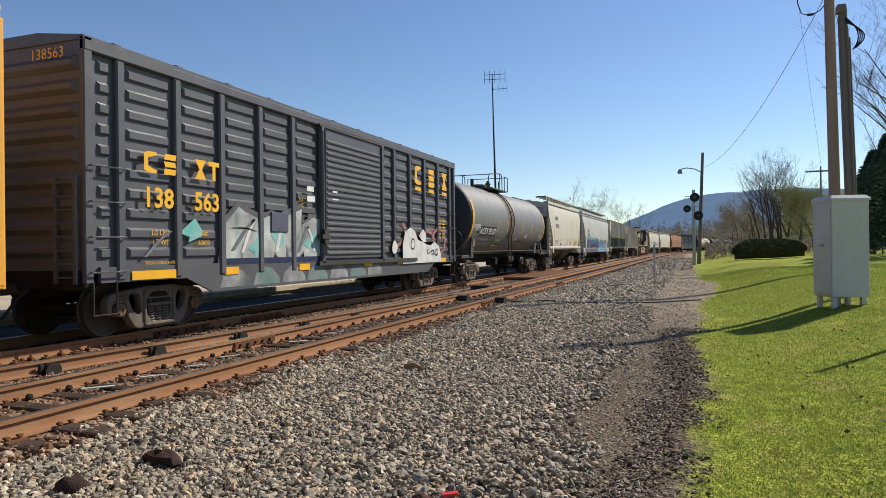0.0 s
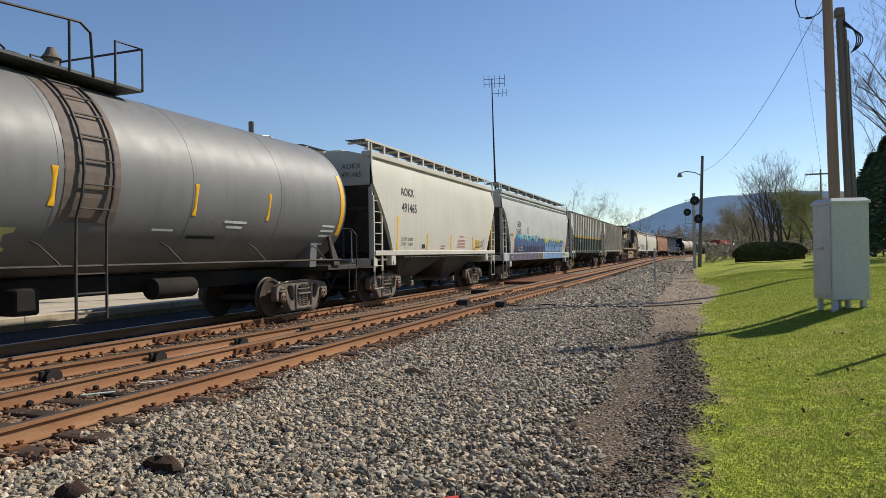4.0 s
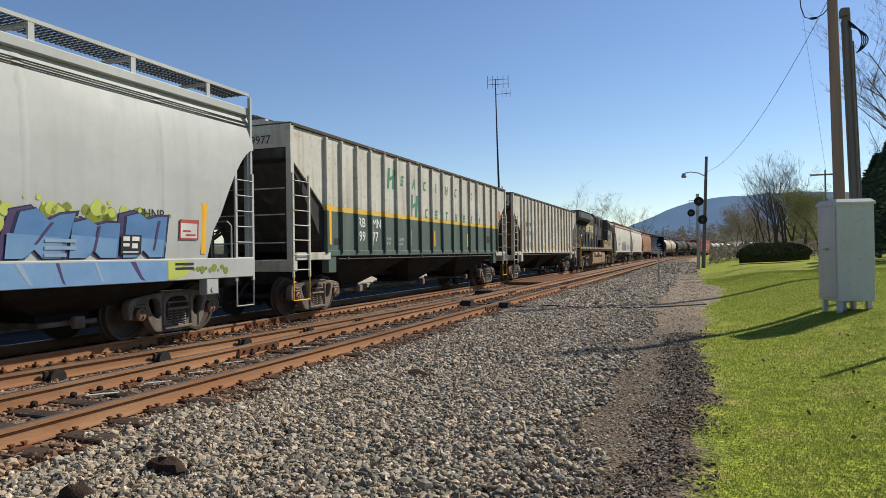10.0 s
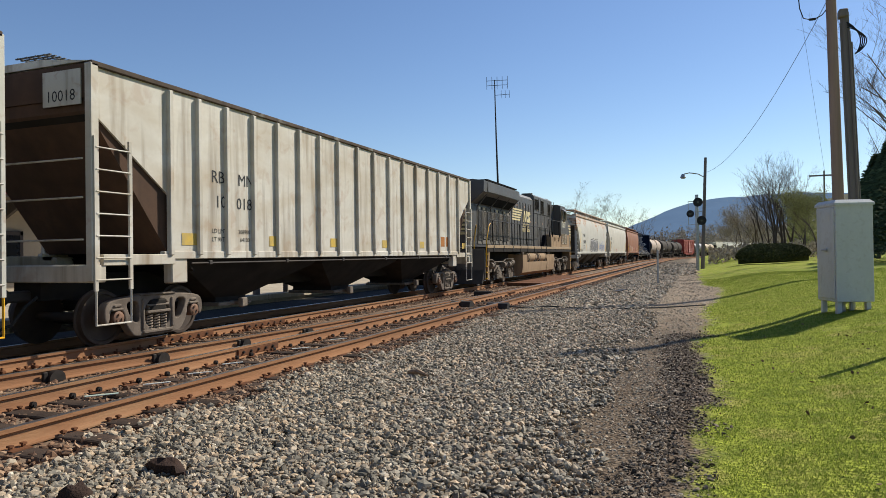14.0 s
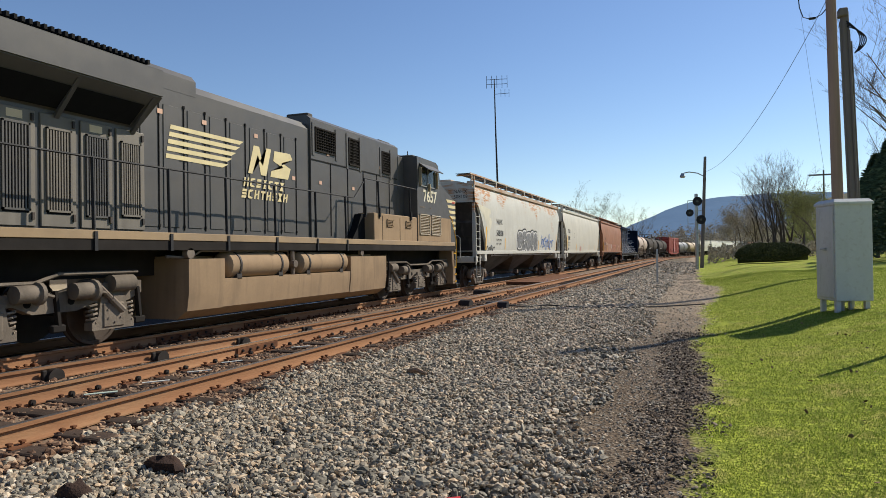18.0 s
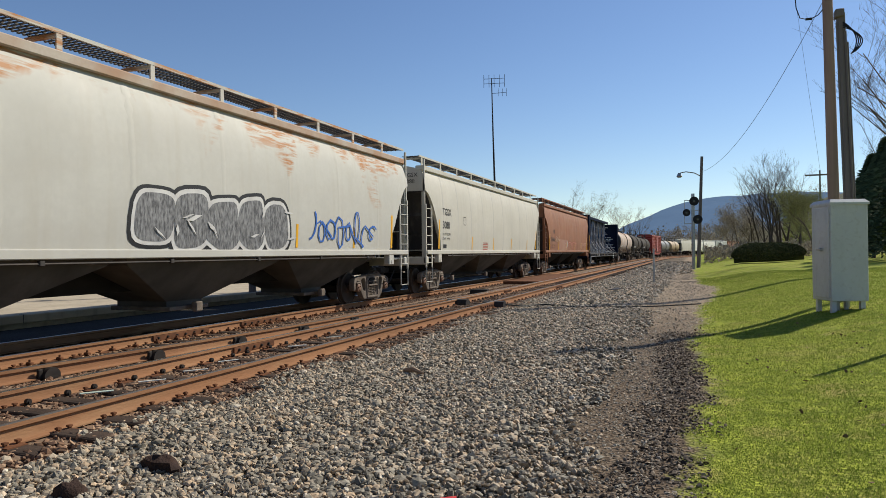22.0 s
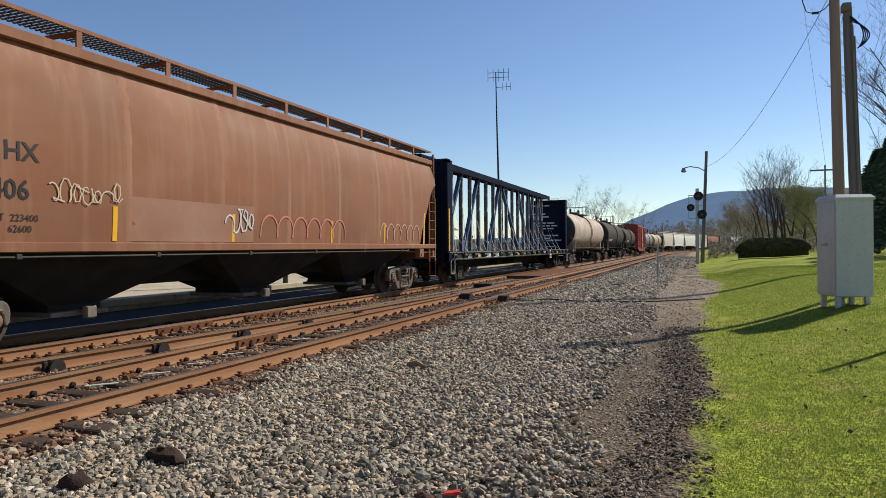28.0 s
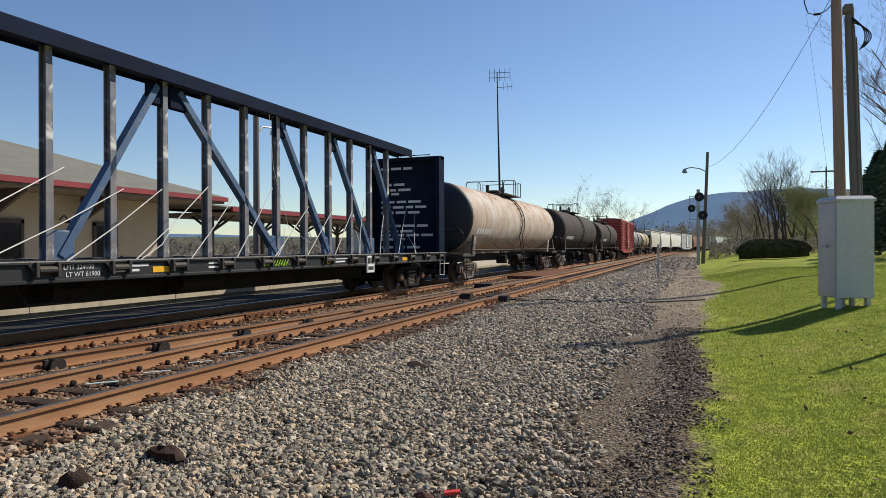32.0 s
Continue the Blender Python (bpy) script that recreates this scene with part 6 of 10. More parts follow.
def place_ground_z(x, y):
    """Height of the ground: level by the tracks, a worn path, then a lawn that rises to the right."""
    if x < -12.2:
        return -0.02
    if x < -4.9:
        return -0.06
    if x < -1.4:
        return -0.02 - 0.06 * (x + 4.9) / 3.5
    k = min(1, max(0, (x + 0.1) / 4.6))
    k = k * k * (3 - 2 * k)
    far = max(0, x - 6) * 0.045 if x > 6 else 0
    dip = -0.03 * math.exp(-((x + 0.9) / 0.5) ** 2)
    return -0.08 + 0.5 * k + min(far, 9) + dip + (0.02 * noise.noise(Vector((x * 0.6, y * 0.4, 0))) if abs(x) < 12 else 0)


EDGE_X, BARE_Y, BARE_LONG, BARE_WIDE = 0.02, 30.0, 8.0, 0.9
EDGE_WAVES = ((0.10, 0.8, 0.5), (0.06, 2.1, 2.0), (0.04, 5.3, 1.0))


def lawn_edge(y):
    """Where the grass ends, with a bare bay further along."""
    return EDGE_X + sum(p * math.sin(q * y + r) for p, q, r in EDGE_WAVES) + BARE_WIDE / (1 + ((y - BARE_Y) / BARE_LONG) ** 2) ** 2


def node_material(name, rough=0.9):
    m = bpy.data.materials.new(name)
    m.use_nodes = True
    b = m.node_tree.nodes["Principled BSDF"]
    b.inputs["Roughness"].default_value = rough
    b.inputs["Specular IOR Level"].default_value = 0.06
    return m, m.node_tree.nodes, m.node_tree.links, b


def ground_material():
    """Grey stone chips by the track, toned dark for the shade between loose stones, dark cinder path, green lawn with
    bare and yellowed spots.
    """
    m, n, l, b = node_material("ground_cover", 0.95)
    co = n.new("ShaderNodeTexCoord")

    def tex(scale, detail=4, kind="ShaderNodeTexNoise"):
        t = n.new(kind)
        t.inputs["Scale"].default_value = scale
        if kind == "ShaderNodeTexNoise":
            t.inputs["Detail"].default_value = detail
        l.new(co.outputs["Object"], t.inputs["Vector"])
        return t

    def ramp(src, stops):
        r = n.new("ShaderNodeValToRGB")
        while len(r.color_ramp.elements) < len(stops):
            r.color_ramp.elements.new(0.5)
        for e, (p, c) in zip(r.color_ramp.elements, stops):
            e.position, e.color = p, (*c, 1)
        l.new(src, r.inputs[0])
        return r.outputs[0]

    def mix(f, a, c):
        x = n.new("ShaderNodeMix")
        x.data_type = "RGBA"
        l.new(f, x.inputs[0])
        l.new(a, x.inputs[6])
        l.new(c, x.inputs[7])
        return x.outputs[2]

    sep = n.new("ShaderNodeSeparateXYZ")
    l.new(co.outputs["Object"], sep.inputs[0])

    def edge(at, soft, wob, wob_scale):
        """1 to the right of x = at, with an uneven edge."""
        t = tex(wob_scale, 5)
        a = n.new("ShaderNodeMath")
        a.operation = "MULTIPLY_ADD"
        l.new(t.outputs[0], a.inputs[0])
        a.inputs[1].default_value = wob
        l.new(sep.outputs[0], a.inputs[2])
        r = n.new("ShaderNodeMapRange")
        r.inputs[1].default_value, r.inputs[2].default_value = at + wob / 2 - soft, at + wob / 2 + soft
        l.new(a.outputs[0], r.inputs[0])
        return r.outputs[0]

    def num(op, p, q):
        x = n.new("ShaderNodeMath")
        x.operation = op
        for i, v in enumerate((p, q)):
            if isinstance(v, (int, float)):
                x.inputs[i].default_value = v
            else:
                l.new(v, x.inputs[i])
        return x.outputs[0]

    # the lawn's edge, the same line as lawn_edge()
    rim = EDGE_X
    for amp, freq, ph in EDGE_WAVES:
        rim = num("ADD", num("MULTIPLY", num("SINE", num("ADD", num("MULTIPLY", sep.outputs[1], freq), ph), 0.0), amp), rim)
    off = num("DIVIDE", num("SUBTRACT", sep.outputs[1], BARE_Y), BARE_LONG)
    rim = num("ADD", rim, num("DIVIDE", BARE_WIDE, num("POWER", num("ADD", 1.0, num("MULTIPLY", off, off)), 2.0)))
    past = num("ADD", num("SUBTRACT", sep.outputs[0], rim), num("MULTIPLY", num("SUBTRACT", tex(7, 5).outputs[0], 0.5), 0.5))

    def span(src, lo, hi):
        r = n.new("ShaderNodeMapRange")
        r.inputs[1].default_value, r.inputs[2].default_value = lo, hi
        l.new(src, r.inputs[0])
        return r.outputs[0]

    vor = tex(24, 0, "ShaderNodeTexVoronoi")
    # dark tones stand in for shade in the gaps between the scattered stones
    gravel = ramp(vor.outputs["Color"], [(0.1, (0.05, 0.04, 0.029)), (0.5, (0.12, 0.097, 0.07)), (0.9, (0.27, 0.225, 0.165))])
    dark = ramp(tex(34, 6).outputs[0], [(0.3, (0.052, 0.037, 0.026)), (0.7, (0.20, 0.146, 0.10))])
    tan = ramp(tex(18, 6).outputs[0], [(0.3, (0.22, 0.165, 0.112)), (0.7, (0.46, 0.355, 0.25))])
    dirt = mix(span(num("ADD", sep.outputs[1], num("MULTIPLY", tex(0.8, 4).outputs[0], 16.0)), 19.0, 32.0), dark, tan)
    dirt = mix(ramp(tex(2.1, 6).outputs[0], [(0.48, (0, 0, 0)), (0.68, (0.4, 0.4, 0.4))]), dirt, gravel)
    big = ramp(tex(0.5, 5).outputs[0], [(0.3, (0.17, 0.205, 0.026)), (0.52, (0.255, 0.285, 0.045)), (0.7, (0.37, 0.335, 0.095))])
    tuft = ramp(tex(5, 6).outputs[0], [(0.35, (0.10, 0.145, 0.013)), (0.6, (0.36, 0.41, 0.045))])
    grass = mix(ramp(tex(26, 4).outputs[0], [(0.35, (0.15, 0.15, 0.15)), (0.65, (0.85, 0.85, 0.85))]), big, tuft)
    grass = mix(ramp(tex(1.7, 6).outputs[0], [(0.54, (0, 0, 0)), (0.68, (0.75, 0.75, 0.75))]), grass, ramp(tex(30, 4).outputs[0], [(0.3, (0.25, 0.21, 0.065)), (0.7, (0.44, 0.38, 0.12))]))
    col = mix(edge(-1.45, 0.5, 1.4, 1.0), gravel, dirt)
    col = mix(span(past, -0.12, 0.16), col, grass)
    l.new(col, b.inputs["Base Color"])
    bp = n.new("ShaderNodeBump")
    bp.inputs["Strength"].default_value, bp.inputs["Distance"].default_value = 0.8, 0.03
    l.new(vor.outputs["Distance"], bp.inputs["Height"])
    l.new(bp.outputs[0], b.inputs["Normal"])
    return m


def ground_sheet():
    xs = [-900, -400, -200, -110, -60, -40, -30, -24, -18, -14, -12.2, -11.8, -8, -5.2, -4.9] + [-4.6 + 0.2 * k for k in range(56)] + [7, 8, 10, 13, 17, 22, 28, 36, 50, 80, 140, 260, 500, 900]
    ys = [-300, -160, -80, -40, -20, -10, -5] + [-2 + 0.5 * k for k in range(60)] + [28 + 2 * k for k in range(20)] + [70, 80, 95, 115, 140, 180, 240, 330, 500, 800, 1300, 2200, 3400]
    m = Mesh()
    m.v = [(x, y, place_ground_z(x, y)) for y in ys for x in xs]
    w = len(xs)
    m.f = [(j * w + i, j * w + i + 1, (j + 1) * w + i + 1, (j + 1) * w + i) for j in range(len(ys) - 1) for i in range(w - 1)]
    return m


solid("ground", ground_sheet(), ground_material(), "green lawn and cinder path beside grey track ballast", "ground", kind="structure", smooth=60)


def on_track(s, x=TRAIN_X, z=RAIL_TOP):
    """The pose on the track s metres along it: straight, then a curve to the right."""
    if s < CURVE_AT:
        return pose(x, s, z)
    a = (s - CURVE_AT) / CURVE_R
    r = CURVE_R + TRAIN_X - x
    return pose(TRAIN_X + CURVE_R - r * math.cos(a), CURVE_AT + r * math.sin(a), z, 0, 0, -math.degrees(a))


def along(profile, path):
    """An outline of (x, z) run along poses."""
    return Mesh().loft([[p @ Vector((x, 0, z)) for x, z in profile] for p in path])


TRACK_S = [-225, -150, -40, -10, 20, 60, 100, 118] + [118 + 12 * k for k in range(1, 34)]
M_BALLAST = paint("ballast_bed", (0.24, 0.17, 0.115), (0.14, 0.098, 0.07), 3.0, 0.95, bump=0.9, bump_scale=22, spots=(0.24, 0.15, 0.09), spot_scale=4, spot_amount=0.5)
# asphalt tone lowered to stand in for the train's shadow on the strip
M_ASPHALT = paint("asphalt", (0.038, 0.036, 0.033), (0.027, 0.026, 0.025), 0.8, 0.95, bump=0.4, bump_scale=80, grime=(0.05, 0.049, 0.045), grime_amount=0.5)
M_RAIL = paint("rusted_rail", (0.33, 0.172, 0.087), (0.23, 0.113, 0.058), 1.5, 0.85, 0.0, bump=0.3, bump_scale=50, spots=(0.33, 0.195, 0.105), spot_scale=3, spot_amount=0.6, stretch=(1, 0.2, 1))
M_RAILTOP = paint("worn_rail_head", (0.20, 0.185, 0.175), (0.14, 0.12, 0.11), 1.0, 0.42, 0.7, stretch=(4, 0.1, 1))
M_RAILBRIGHT = paint("polished_rail_head", (0.5, 0.48, 0.46), (0.38, 0.36, 0.34), 1.0, 0.28, 0.9, stretch=(4, 0.1, 1))
M_TIE = paint("weathered_tie", (0.07, 0.048, 0.036), (0.04, 0.03, 0.024), 2.0, 0.95, bump=0.5, bump_scale=30, spots=(0.075, 0.047, 0.031), spot_scale=3, spot_amount=0.5, per_piece=0.25, stretch=(0.3, 3, 1))
M_PLATE = paint("rusty_plate", (0.19, 0.082, 0.04), (0.1, 0.048, 0.028), 6, 0.85, 0.1)
M_BLACKENED = paint("oily_black_steel", (0.035, 0.028, 0.024), (0.02, 0.017, 0.015), 6, 0.6, 0.3)

bed = [(-3.3 + TRAIN_X * 0, -0.3), (5.35, -0.3), (5.35, -0.05), (5.0, 0.0), (-1.6, 0.0), (-2.1, -0.05)]
solid("ballast_bed", along([(x, z) for x, z in bed], [on_track(s, TRAIN_X, 0) for s in TRACK_S]), M_BALLAST, "rust-stained ballast bed under both tracks", "ballast", kind="structure")
RAIL_PROFILE = [(-0.075, -0.185), (0.075, -0.185), (0.075, -0.172), (0.02, -0.155), (0.009, -0.13), (0.009, -0.055), (0.036, -0.042), (0.036, -0.004), (-0.036, -0.004), (-0.036, -0.042), (-0.009, -0.055), (-0.009, -0.13), (-0.02, -0.155), (-0.075, -0.172)]
HEAD = [(-0.035, -0.006), (0.035, -0.006), (0.035, -0.003), (0.022, 0.0), (-0.022, 0.0), (-0.035, -0.003)]
NEAR_X = -6.335
R1, R2, R4, R5 = NEAR_X + 0.76, NEAR_X - 0.63, TRAIN_X + 0.755, TRAIN_X - 0.755


def rail(path, number, label, head=M_RAILTOP):
    r = tagged(new(f"rail_{number}", along(RAIL_PROFILE, path).data("rail", M_RAIL)), label, "rail", kind="structure")
    part("rail_head", along(HEAD, path), head, r, "worn running surface")
    return r


rail_near = rail([on_track(s, R1) for s in TRACK_S], 1, "heavily rusted brown steel rail of the near track")
rail_two = rail([on_track(s, R2) for s in TRACK_S], 2, "rusted steel rail with a shiny worn head", M_RAILBRIGHT)
rail_four = rail([on_track(s, R4) for s in TRACK_S], 3, "rusted rail under the passing train", M_RAILBRIGHT)
rail_five = rail([on_track(s, R5) for s in TRACK_S], 4, "far rail in the train's shadow", M_RAILBRIGHT)
# the turnout's rail runs between the two tracks and closes on the near one further on
TURN = [(-40, -9.7), (-10, -9.0), (3, -8.42), (6.5, -8.2), (8, -8.05), (9.7, -7.87), (13, -7.6), (18, -7.35), (23, -7.18), (28, -7.08), (33, -7.03)]
LAST = len(TURN) - 1
rail_turn = rail([pose(x, y, RAIL_TOP, 0, 0, math.degrees(math.atan2(-(TURN[min(i + 1, LAST)][1] - TURN[max(i - 1, 0)][1]), TURN[min(i + 1, LAST)][0] - TURN[max(i - 1, 0)][0]))) for i, (y, x) in enumerate(TURN)], 5, "rusted turnout rail between the tracks")
# the next track beyond, at the platform, in the pavement
for k, x in enumerate((-12.4,)):
    solid("pavement", Mesh().box(-14.38, -12.0, -60, 80, -0.3, 0.02), M_ASPHALT, "asphalt strip between track and platform, darkened for the train shadow", "pavement", kind="structure")

ties = thing("tie_rows", "weathered dark wooden ties under the rails", "ties", kind="structure")
random.seed(21)
TIE_MESHES = []
for k in range(5):
    TIE_MESHES.append(Mesh().box(-1.3, 1.3, -0.11, 0.11, -0.16, 0.015 + 0.004 * k, 0.012).data("tie", M_TIE))
for x, y0, y1 in ((NEAR_X, -1.0, 62.0), (TRAIN_X, 2.0, 62.0)):
    y = y0
    while y < y1:
        o = new("tie", TIE_MESHES[random.randrange(5)])
        o.parent = ties
        o.matrix_basis = pose(x + random.uniform(-0.08, 0.08), y + random.uniform(-0.03, 0.03), 0, 0, 0, random.uniform(-1.2, 1.2))
        y += 0.51
far_ties = Mesh()
for x in (NEAR_X, TRAIN_X):
    for s in np.arange(62, 330, 0.6):
        p = on_track(s, x, 0)
        far_ties.loft([[p @ Vector(q) for q in ((-1.3, -0.11, z), (1.3, -0.11, z), (1.3, 0.11, z), (-1.3, 0.11, z))] for z in (-0.1, 0.02)])
part("far_ties", far_ties, M_TIE, ties, kind="stuff")

# tie plates, spikes, joint bars, bolts
plates, spikes = Mesh(), Mesh()
random.seed(4)
for xr, tx, y0 in ((R1, NEAR_X, -1.0), (R2, NEAR_X, -1.0), (R4, TRAIN_X, 2.0)):
    y = y0
    while y < 45:
        plates.box(xr - 0.17, xr + 0.17, y - 0.095, y + 0.095, 0.012, 0.03)
        if y < 34:
            for dx in (-0.095, 0.095):
                for dy in (-0.06, 0.06):
                    if random.random() < 0.75:
                        x, yy = xr + dx, y + dy
                        spikes.box(x - 0.013, x + 0.013, yy - 0.013, yy + 0.013, 0.02, 0.055 + 0.02 * random.random()).box(x - 0.022, x + 0.022, yy - 0.02, yy + 0.02, 0.05, 0.068)
        y += 0.51
part("tie_plates", plates, M_PLATE, ties, kind="stuff")
part("spikes", spikes, M_PLATE, ties, kind="stuff")


def joint_bar(xr, y, parent, side=1, n=6, pitch=0.15):
    """A fish-plate with its bolts on a rail's web."""
    x = xr + side * 0.02
    half = n * pitch / 2 + 0.05
    j = part("joint_bar", Mesh().box(min(x - side * 0.012, x + side * 0.02), max(x - side * 0.012, x + side * 0.02), y - half, y + half, 0.045, 0.15, 0.006), M_PLATE, parent)
    for k in range(n):
        yy = y - half + 0.12 + pitch * k
        part("bolt", Mesh().cyl((x, yy, 0.1), (x + side * 0.05, yy, 0.1), 0.018, 6).cyl((x + side * 0.02, yy, 0.1), (x + side * 0.03, yy, 0.1), 0.026, 8), M_BLACKENED, j)


for y in (10.6, 13.2):
    joint_bar(R4, y, rail_four, 1, 6, 0.24)
for y in (9.5, 26.0):
    joint_bar(R2, y, rail_two, 1, 5, 0.2)
for y in (18.6, 29.5):
    joint_bar(R1, y, rail_near, 1, 6, 0.22)
# clips along the base of the second rail
for k in range(44):
    y = 3.2 + 0.5 * k + (0.13 if k % 3 else 0)
    o = part("rail_clip", shared("rail_clip", lambda: Mesh().lathe_x([(-0.03, 0.02), (-0.03, 0.05), (0.03, 0.05), (0.03, 0.02)], 0, 0.03, 10).box(-0.05, 0.05, -0.02, 0.02, 0.0, 0.04), M_BLACKENED), None, rail_two)
    o.matrix_basis = pose(R2 + 0.10, y, 0.03) @ Matrix.Scale(0.68, 4)
for k in range(46):
    o = part("rail_clip", shared("rail_clip_small", lambda: Mesh().box(-0.05, 0.05, -0.035, 0.035, 0, 0.05, 0.01).cyl((0.0, 0, 0.04), (0.0, 0, 0.085), 0.018, 6), M_PLATE), None, rail_four)
    o.matrix_basis = pose(R4 + 0.12, 3.2 + 0.51 * k, 0.02)
# half-round heel blocks that hold the turnout rail
for k, y in enumerate((4.9, 6.62, 8.36, 10.2, 12.1, 14.1, 16.2, 18.4, 20.8)):
    x = np.interp(y, [p[0] for p in TURN], [p[1] for p in TURN])
    part("brace_block", Mesh().extrude_x([(y - 0.12, 0.015), (y + 0.12, 0.015)] + [(y + 0.12 * math.cos(g), 0.05 + 0.11 * math.sin(g)) for g in [math.pi * q / 10 for q in range(11)]], x + 0.045, x + 0.13).box(x + 0.03, x + 0.08, y - 0.17, y - 0.1, 0.02, 0.15, 0.01), M_BLACKENED, rail_turn, "black half-round brace block")
# switch rods and their black covers
for y, x0, x1 in ((19.3, -5.9, -5.25), (19.9, -7.3, -6.6), (25.5, -8.3, -7.6)):
    solid("switch_rod_cover", Mesh().extrude_x([(y - 0.22, 0.0), (y + 0.22, 0.0), (y + 0.18, 0.12), (y + 0.05, 0.2), (y - 0.12, 0.18), (y - 0.2, 0.1)], x0, x1), M_BLACKENED, "black oily switch rod cover between the rails", "track fitting")
# crossing planks further along
cross = thing("grade_crossing", "rusty steel plates laid across the far rails", "crossing")
for k in range(6):
    part("crossing_plate", Mesh().box(-9.2, -7.3, 33.5 + 2.0 * k, 35.4 + 2.0 * k, 0.02, 0.16, 0.01), M_PLATE, cross)
solid("dropped_strip", Mesh().bar((-6.45, 6.1, 0.05), (-6.7, 5.85, 0.045), 0.07, 0.008), plain("pale_tape", (0.45, 0.55, 0.48), 0.5), "pale green strip of litter between the rails", "litter")
for y, w in ((6.75, 0.05), (7.55, 0.045), (10.1, 0.05), (11.4, 0.045)):
    solid("dropped_strip", Mesh().bar((-6.38, y + 0.12, 0.05), (-6.6, y - 0.12, 0.045), w, 0.008), plain("pale_tape3", (0.6, 0.62, 0.58), 0.4), "pale strip of litter between the rails", "litter")
solid("dropped_strip", Mesh().bar((-6.5, 8.5, 0.05), (-6.68, 8.25, 0.045), 0.05, 0.008), plain("pale_tape2", (0.55, 0.58, 0.55), 0.5), "pale strip of litter between the rails", "litter")


# ---- loose stone, litter, grass ----


def scatter(name, mat, label, category, xyz, size, seed, flat=0.55, tilt=0.85):
    """Many small angular stones as one object."""
    rng = np.random.default_rng(seed)
    g = (1 + 5 ** 0.5) / 2
    cube = np.array([(-1, g, 0), (1, g, 0), (-1, -g, 0), (1, -g, 0), (0, -1, g), (0, 1, g), (0, -1, -g), (0, 1, -g), (g, 0, -1), (g, 0, 1), (-g, 0, -1), (-g, 0, 1)]) / 1.7
    faces = np.array([(0, 11, 5), (0, 5, 1), (0, 1, 7), (0, 7, 10), (0, 10, 11), (1, 5, 9), (5, 11, 4), (11, 10, 2), (10, 7, 6), (7, 1, 8), (3, 9, 4), (3, 4, 2), (3, 2, 6), (3, 6, 8), (3, 8, 9), (4, 9, 5), (2, 4, 11), (6, 2, 10), (8, 6, 7), (9, 8, 1)])
    n = len(xyz)
    v = cube[None] * (1 + rng.uniform(-0.3, 0.3, (n, 12, 3))) * rng.uniform(0.6, 1.25, (n, 1, 3)) * np.array([1, 1, flat])
    # the flat stones lie about level, turned any way and tipped a little
    spin, tip = rng.uniform(0, 2 * np.pi, n) / 2, np.abs(rng.normal(0, tilt, n)) / 2
    way = rng.uniform(0, 2 * np.pi, n)
    q = np.stack([np.cos(tip) * np.cos(spin), np.sin(tip) * np.cos(way), np.sin(tip) * np.sin(way), np.cos(tip) * np.sin(spin)], 1)
    q /= np.linalg.norm(q, axis=1)[:, None]
    w, x, y, z = q.T
    rot = np.stack([np.stack([1 - 2 * (y * y + z * z), 2 * (x * y - z * w), 2 * (x * z + y * w)], -1), np.stack([2 * (x * y + z * w), 1 - 2 * (x * x + z * z), 2 * (y * z - x * w)], -1), np.stack([2 * (x * z - y * w), 2 * (y * z + x * w), 1 - 2 * (x * x + y * y)], -1)], 1)
    v = np.einsum("nij,nkj->nki", rot, v) * (np.asarray(size) / 2)[:, None, None] + np.asarray(xyz)[:, None, :]
    f = (faces[None] + 12 * np.arange(n)[:, None, None]).reshape(-1, 3)
    me = bpy.data.meshes.new(name)
    me.vertices.add(12 * n)
    me.vertices.foreach_set("co", v.reshape(-1).astype(np.float32))
    me.loops.add(60 * n)
    me.loops.foreach_set("vertex_index", f.reshape(-1).astype(np.int32))
    me.polygons.add(20 * n)
    me.polygons.foreach_set("loop_start", np.arange(0, 60 * n, 3, dtype=np.int32))
    me.update(calc_edges=True)
    me.shade_flat()
    me.materials.append(mat)
    return tagged(new(name, me), label, category, kind="stuff")


def stone_material(name, dark, mid, light, tint=None, rough=0.9, spec=0.06):
    m, n, l, b = node_material(name, rough)
    b.inputs["Specular IOR Level"].default_value = spec
    g = n.new("ShaderNodeNewGeometry")
    r = n.new("ShaderNodeValToRGB")
    r.color_ramp.elements.new(0.5)
    for e, (p, c) in zip(r.color_ramp.elements, ((0.0, dark), (0.5, mid), (1.0, light))):
        e.position, e.color = p, (*c, 1)
    if tint:
        e = r.color_ramp.elements.new(0.93)
        e.color = (*tint, 1)
    l.new(g.outputs["Random Per Island"], r.inputs[0])
    co, t = n.new("ShaderNodeTexCoord"), n.new("ShaderNodeTexNoise")
    t.inputs["Scale"].default_value, t.inputs["Detail"].default_value = 45, 4
    l.new(co.outputs["Object"], t.inputs[0])
    x = n.new("ShaderNodeMix")
    x.data_type, x.blend_type = "RGBA", "OVERLAY"
    x.inputs[0].default_value = 0.6
    l.new(r.outputs[0], x.inputs[6])
    l.new(t.outputs[0], x.inputs[7])
    l.new(x.outputs[2], b.inputs["Base Color"])
    return m


M_STONES = stone_material("grey_ballast_stone", (0.10, 0.086, 0.063), (0.31, 0.272, 0.205), (0.60, 0.535, 0.42), (0.46, 0.33, 0.205), 0.7, 0.3)
M_STONES_RUSTY = stone_material("rusty_ballast_stone", (0.09, 0.05, 0.032), (0.22, 0.125, 0.072), (0.36, 0.24, 0.15), None, 0.8, 0.2)
M_CINDER = stone_material("cinder_chips", (0.05, 0.04, 0.03), (0.15, 0.118, 0.086), (0.38, 0.315, 0.235), None, 0.75, 0.3)
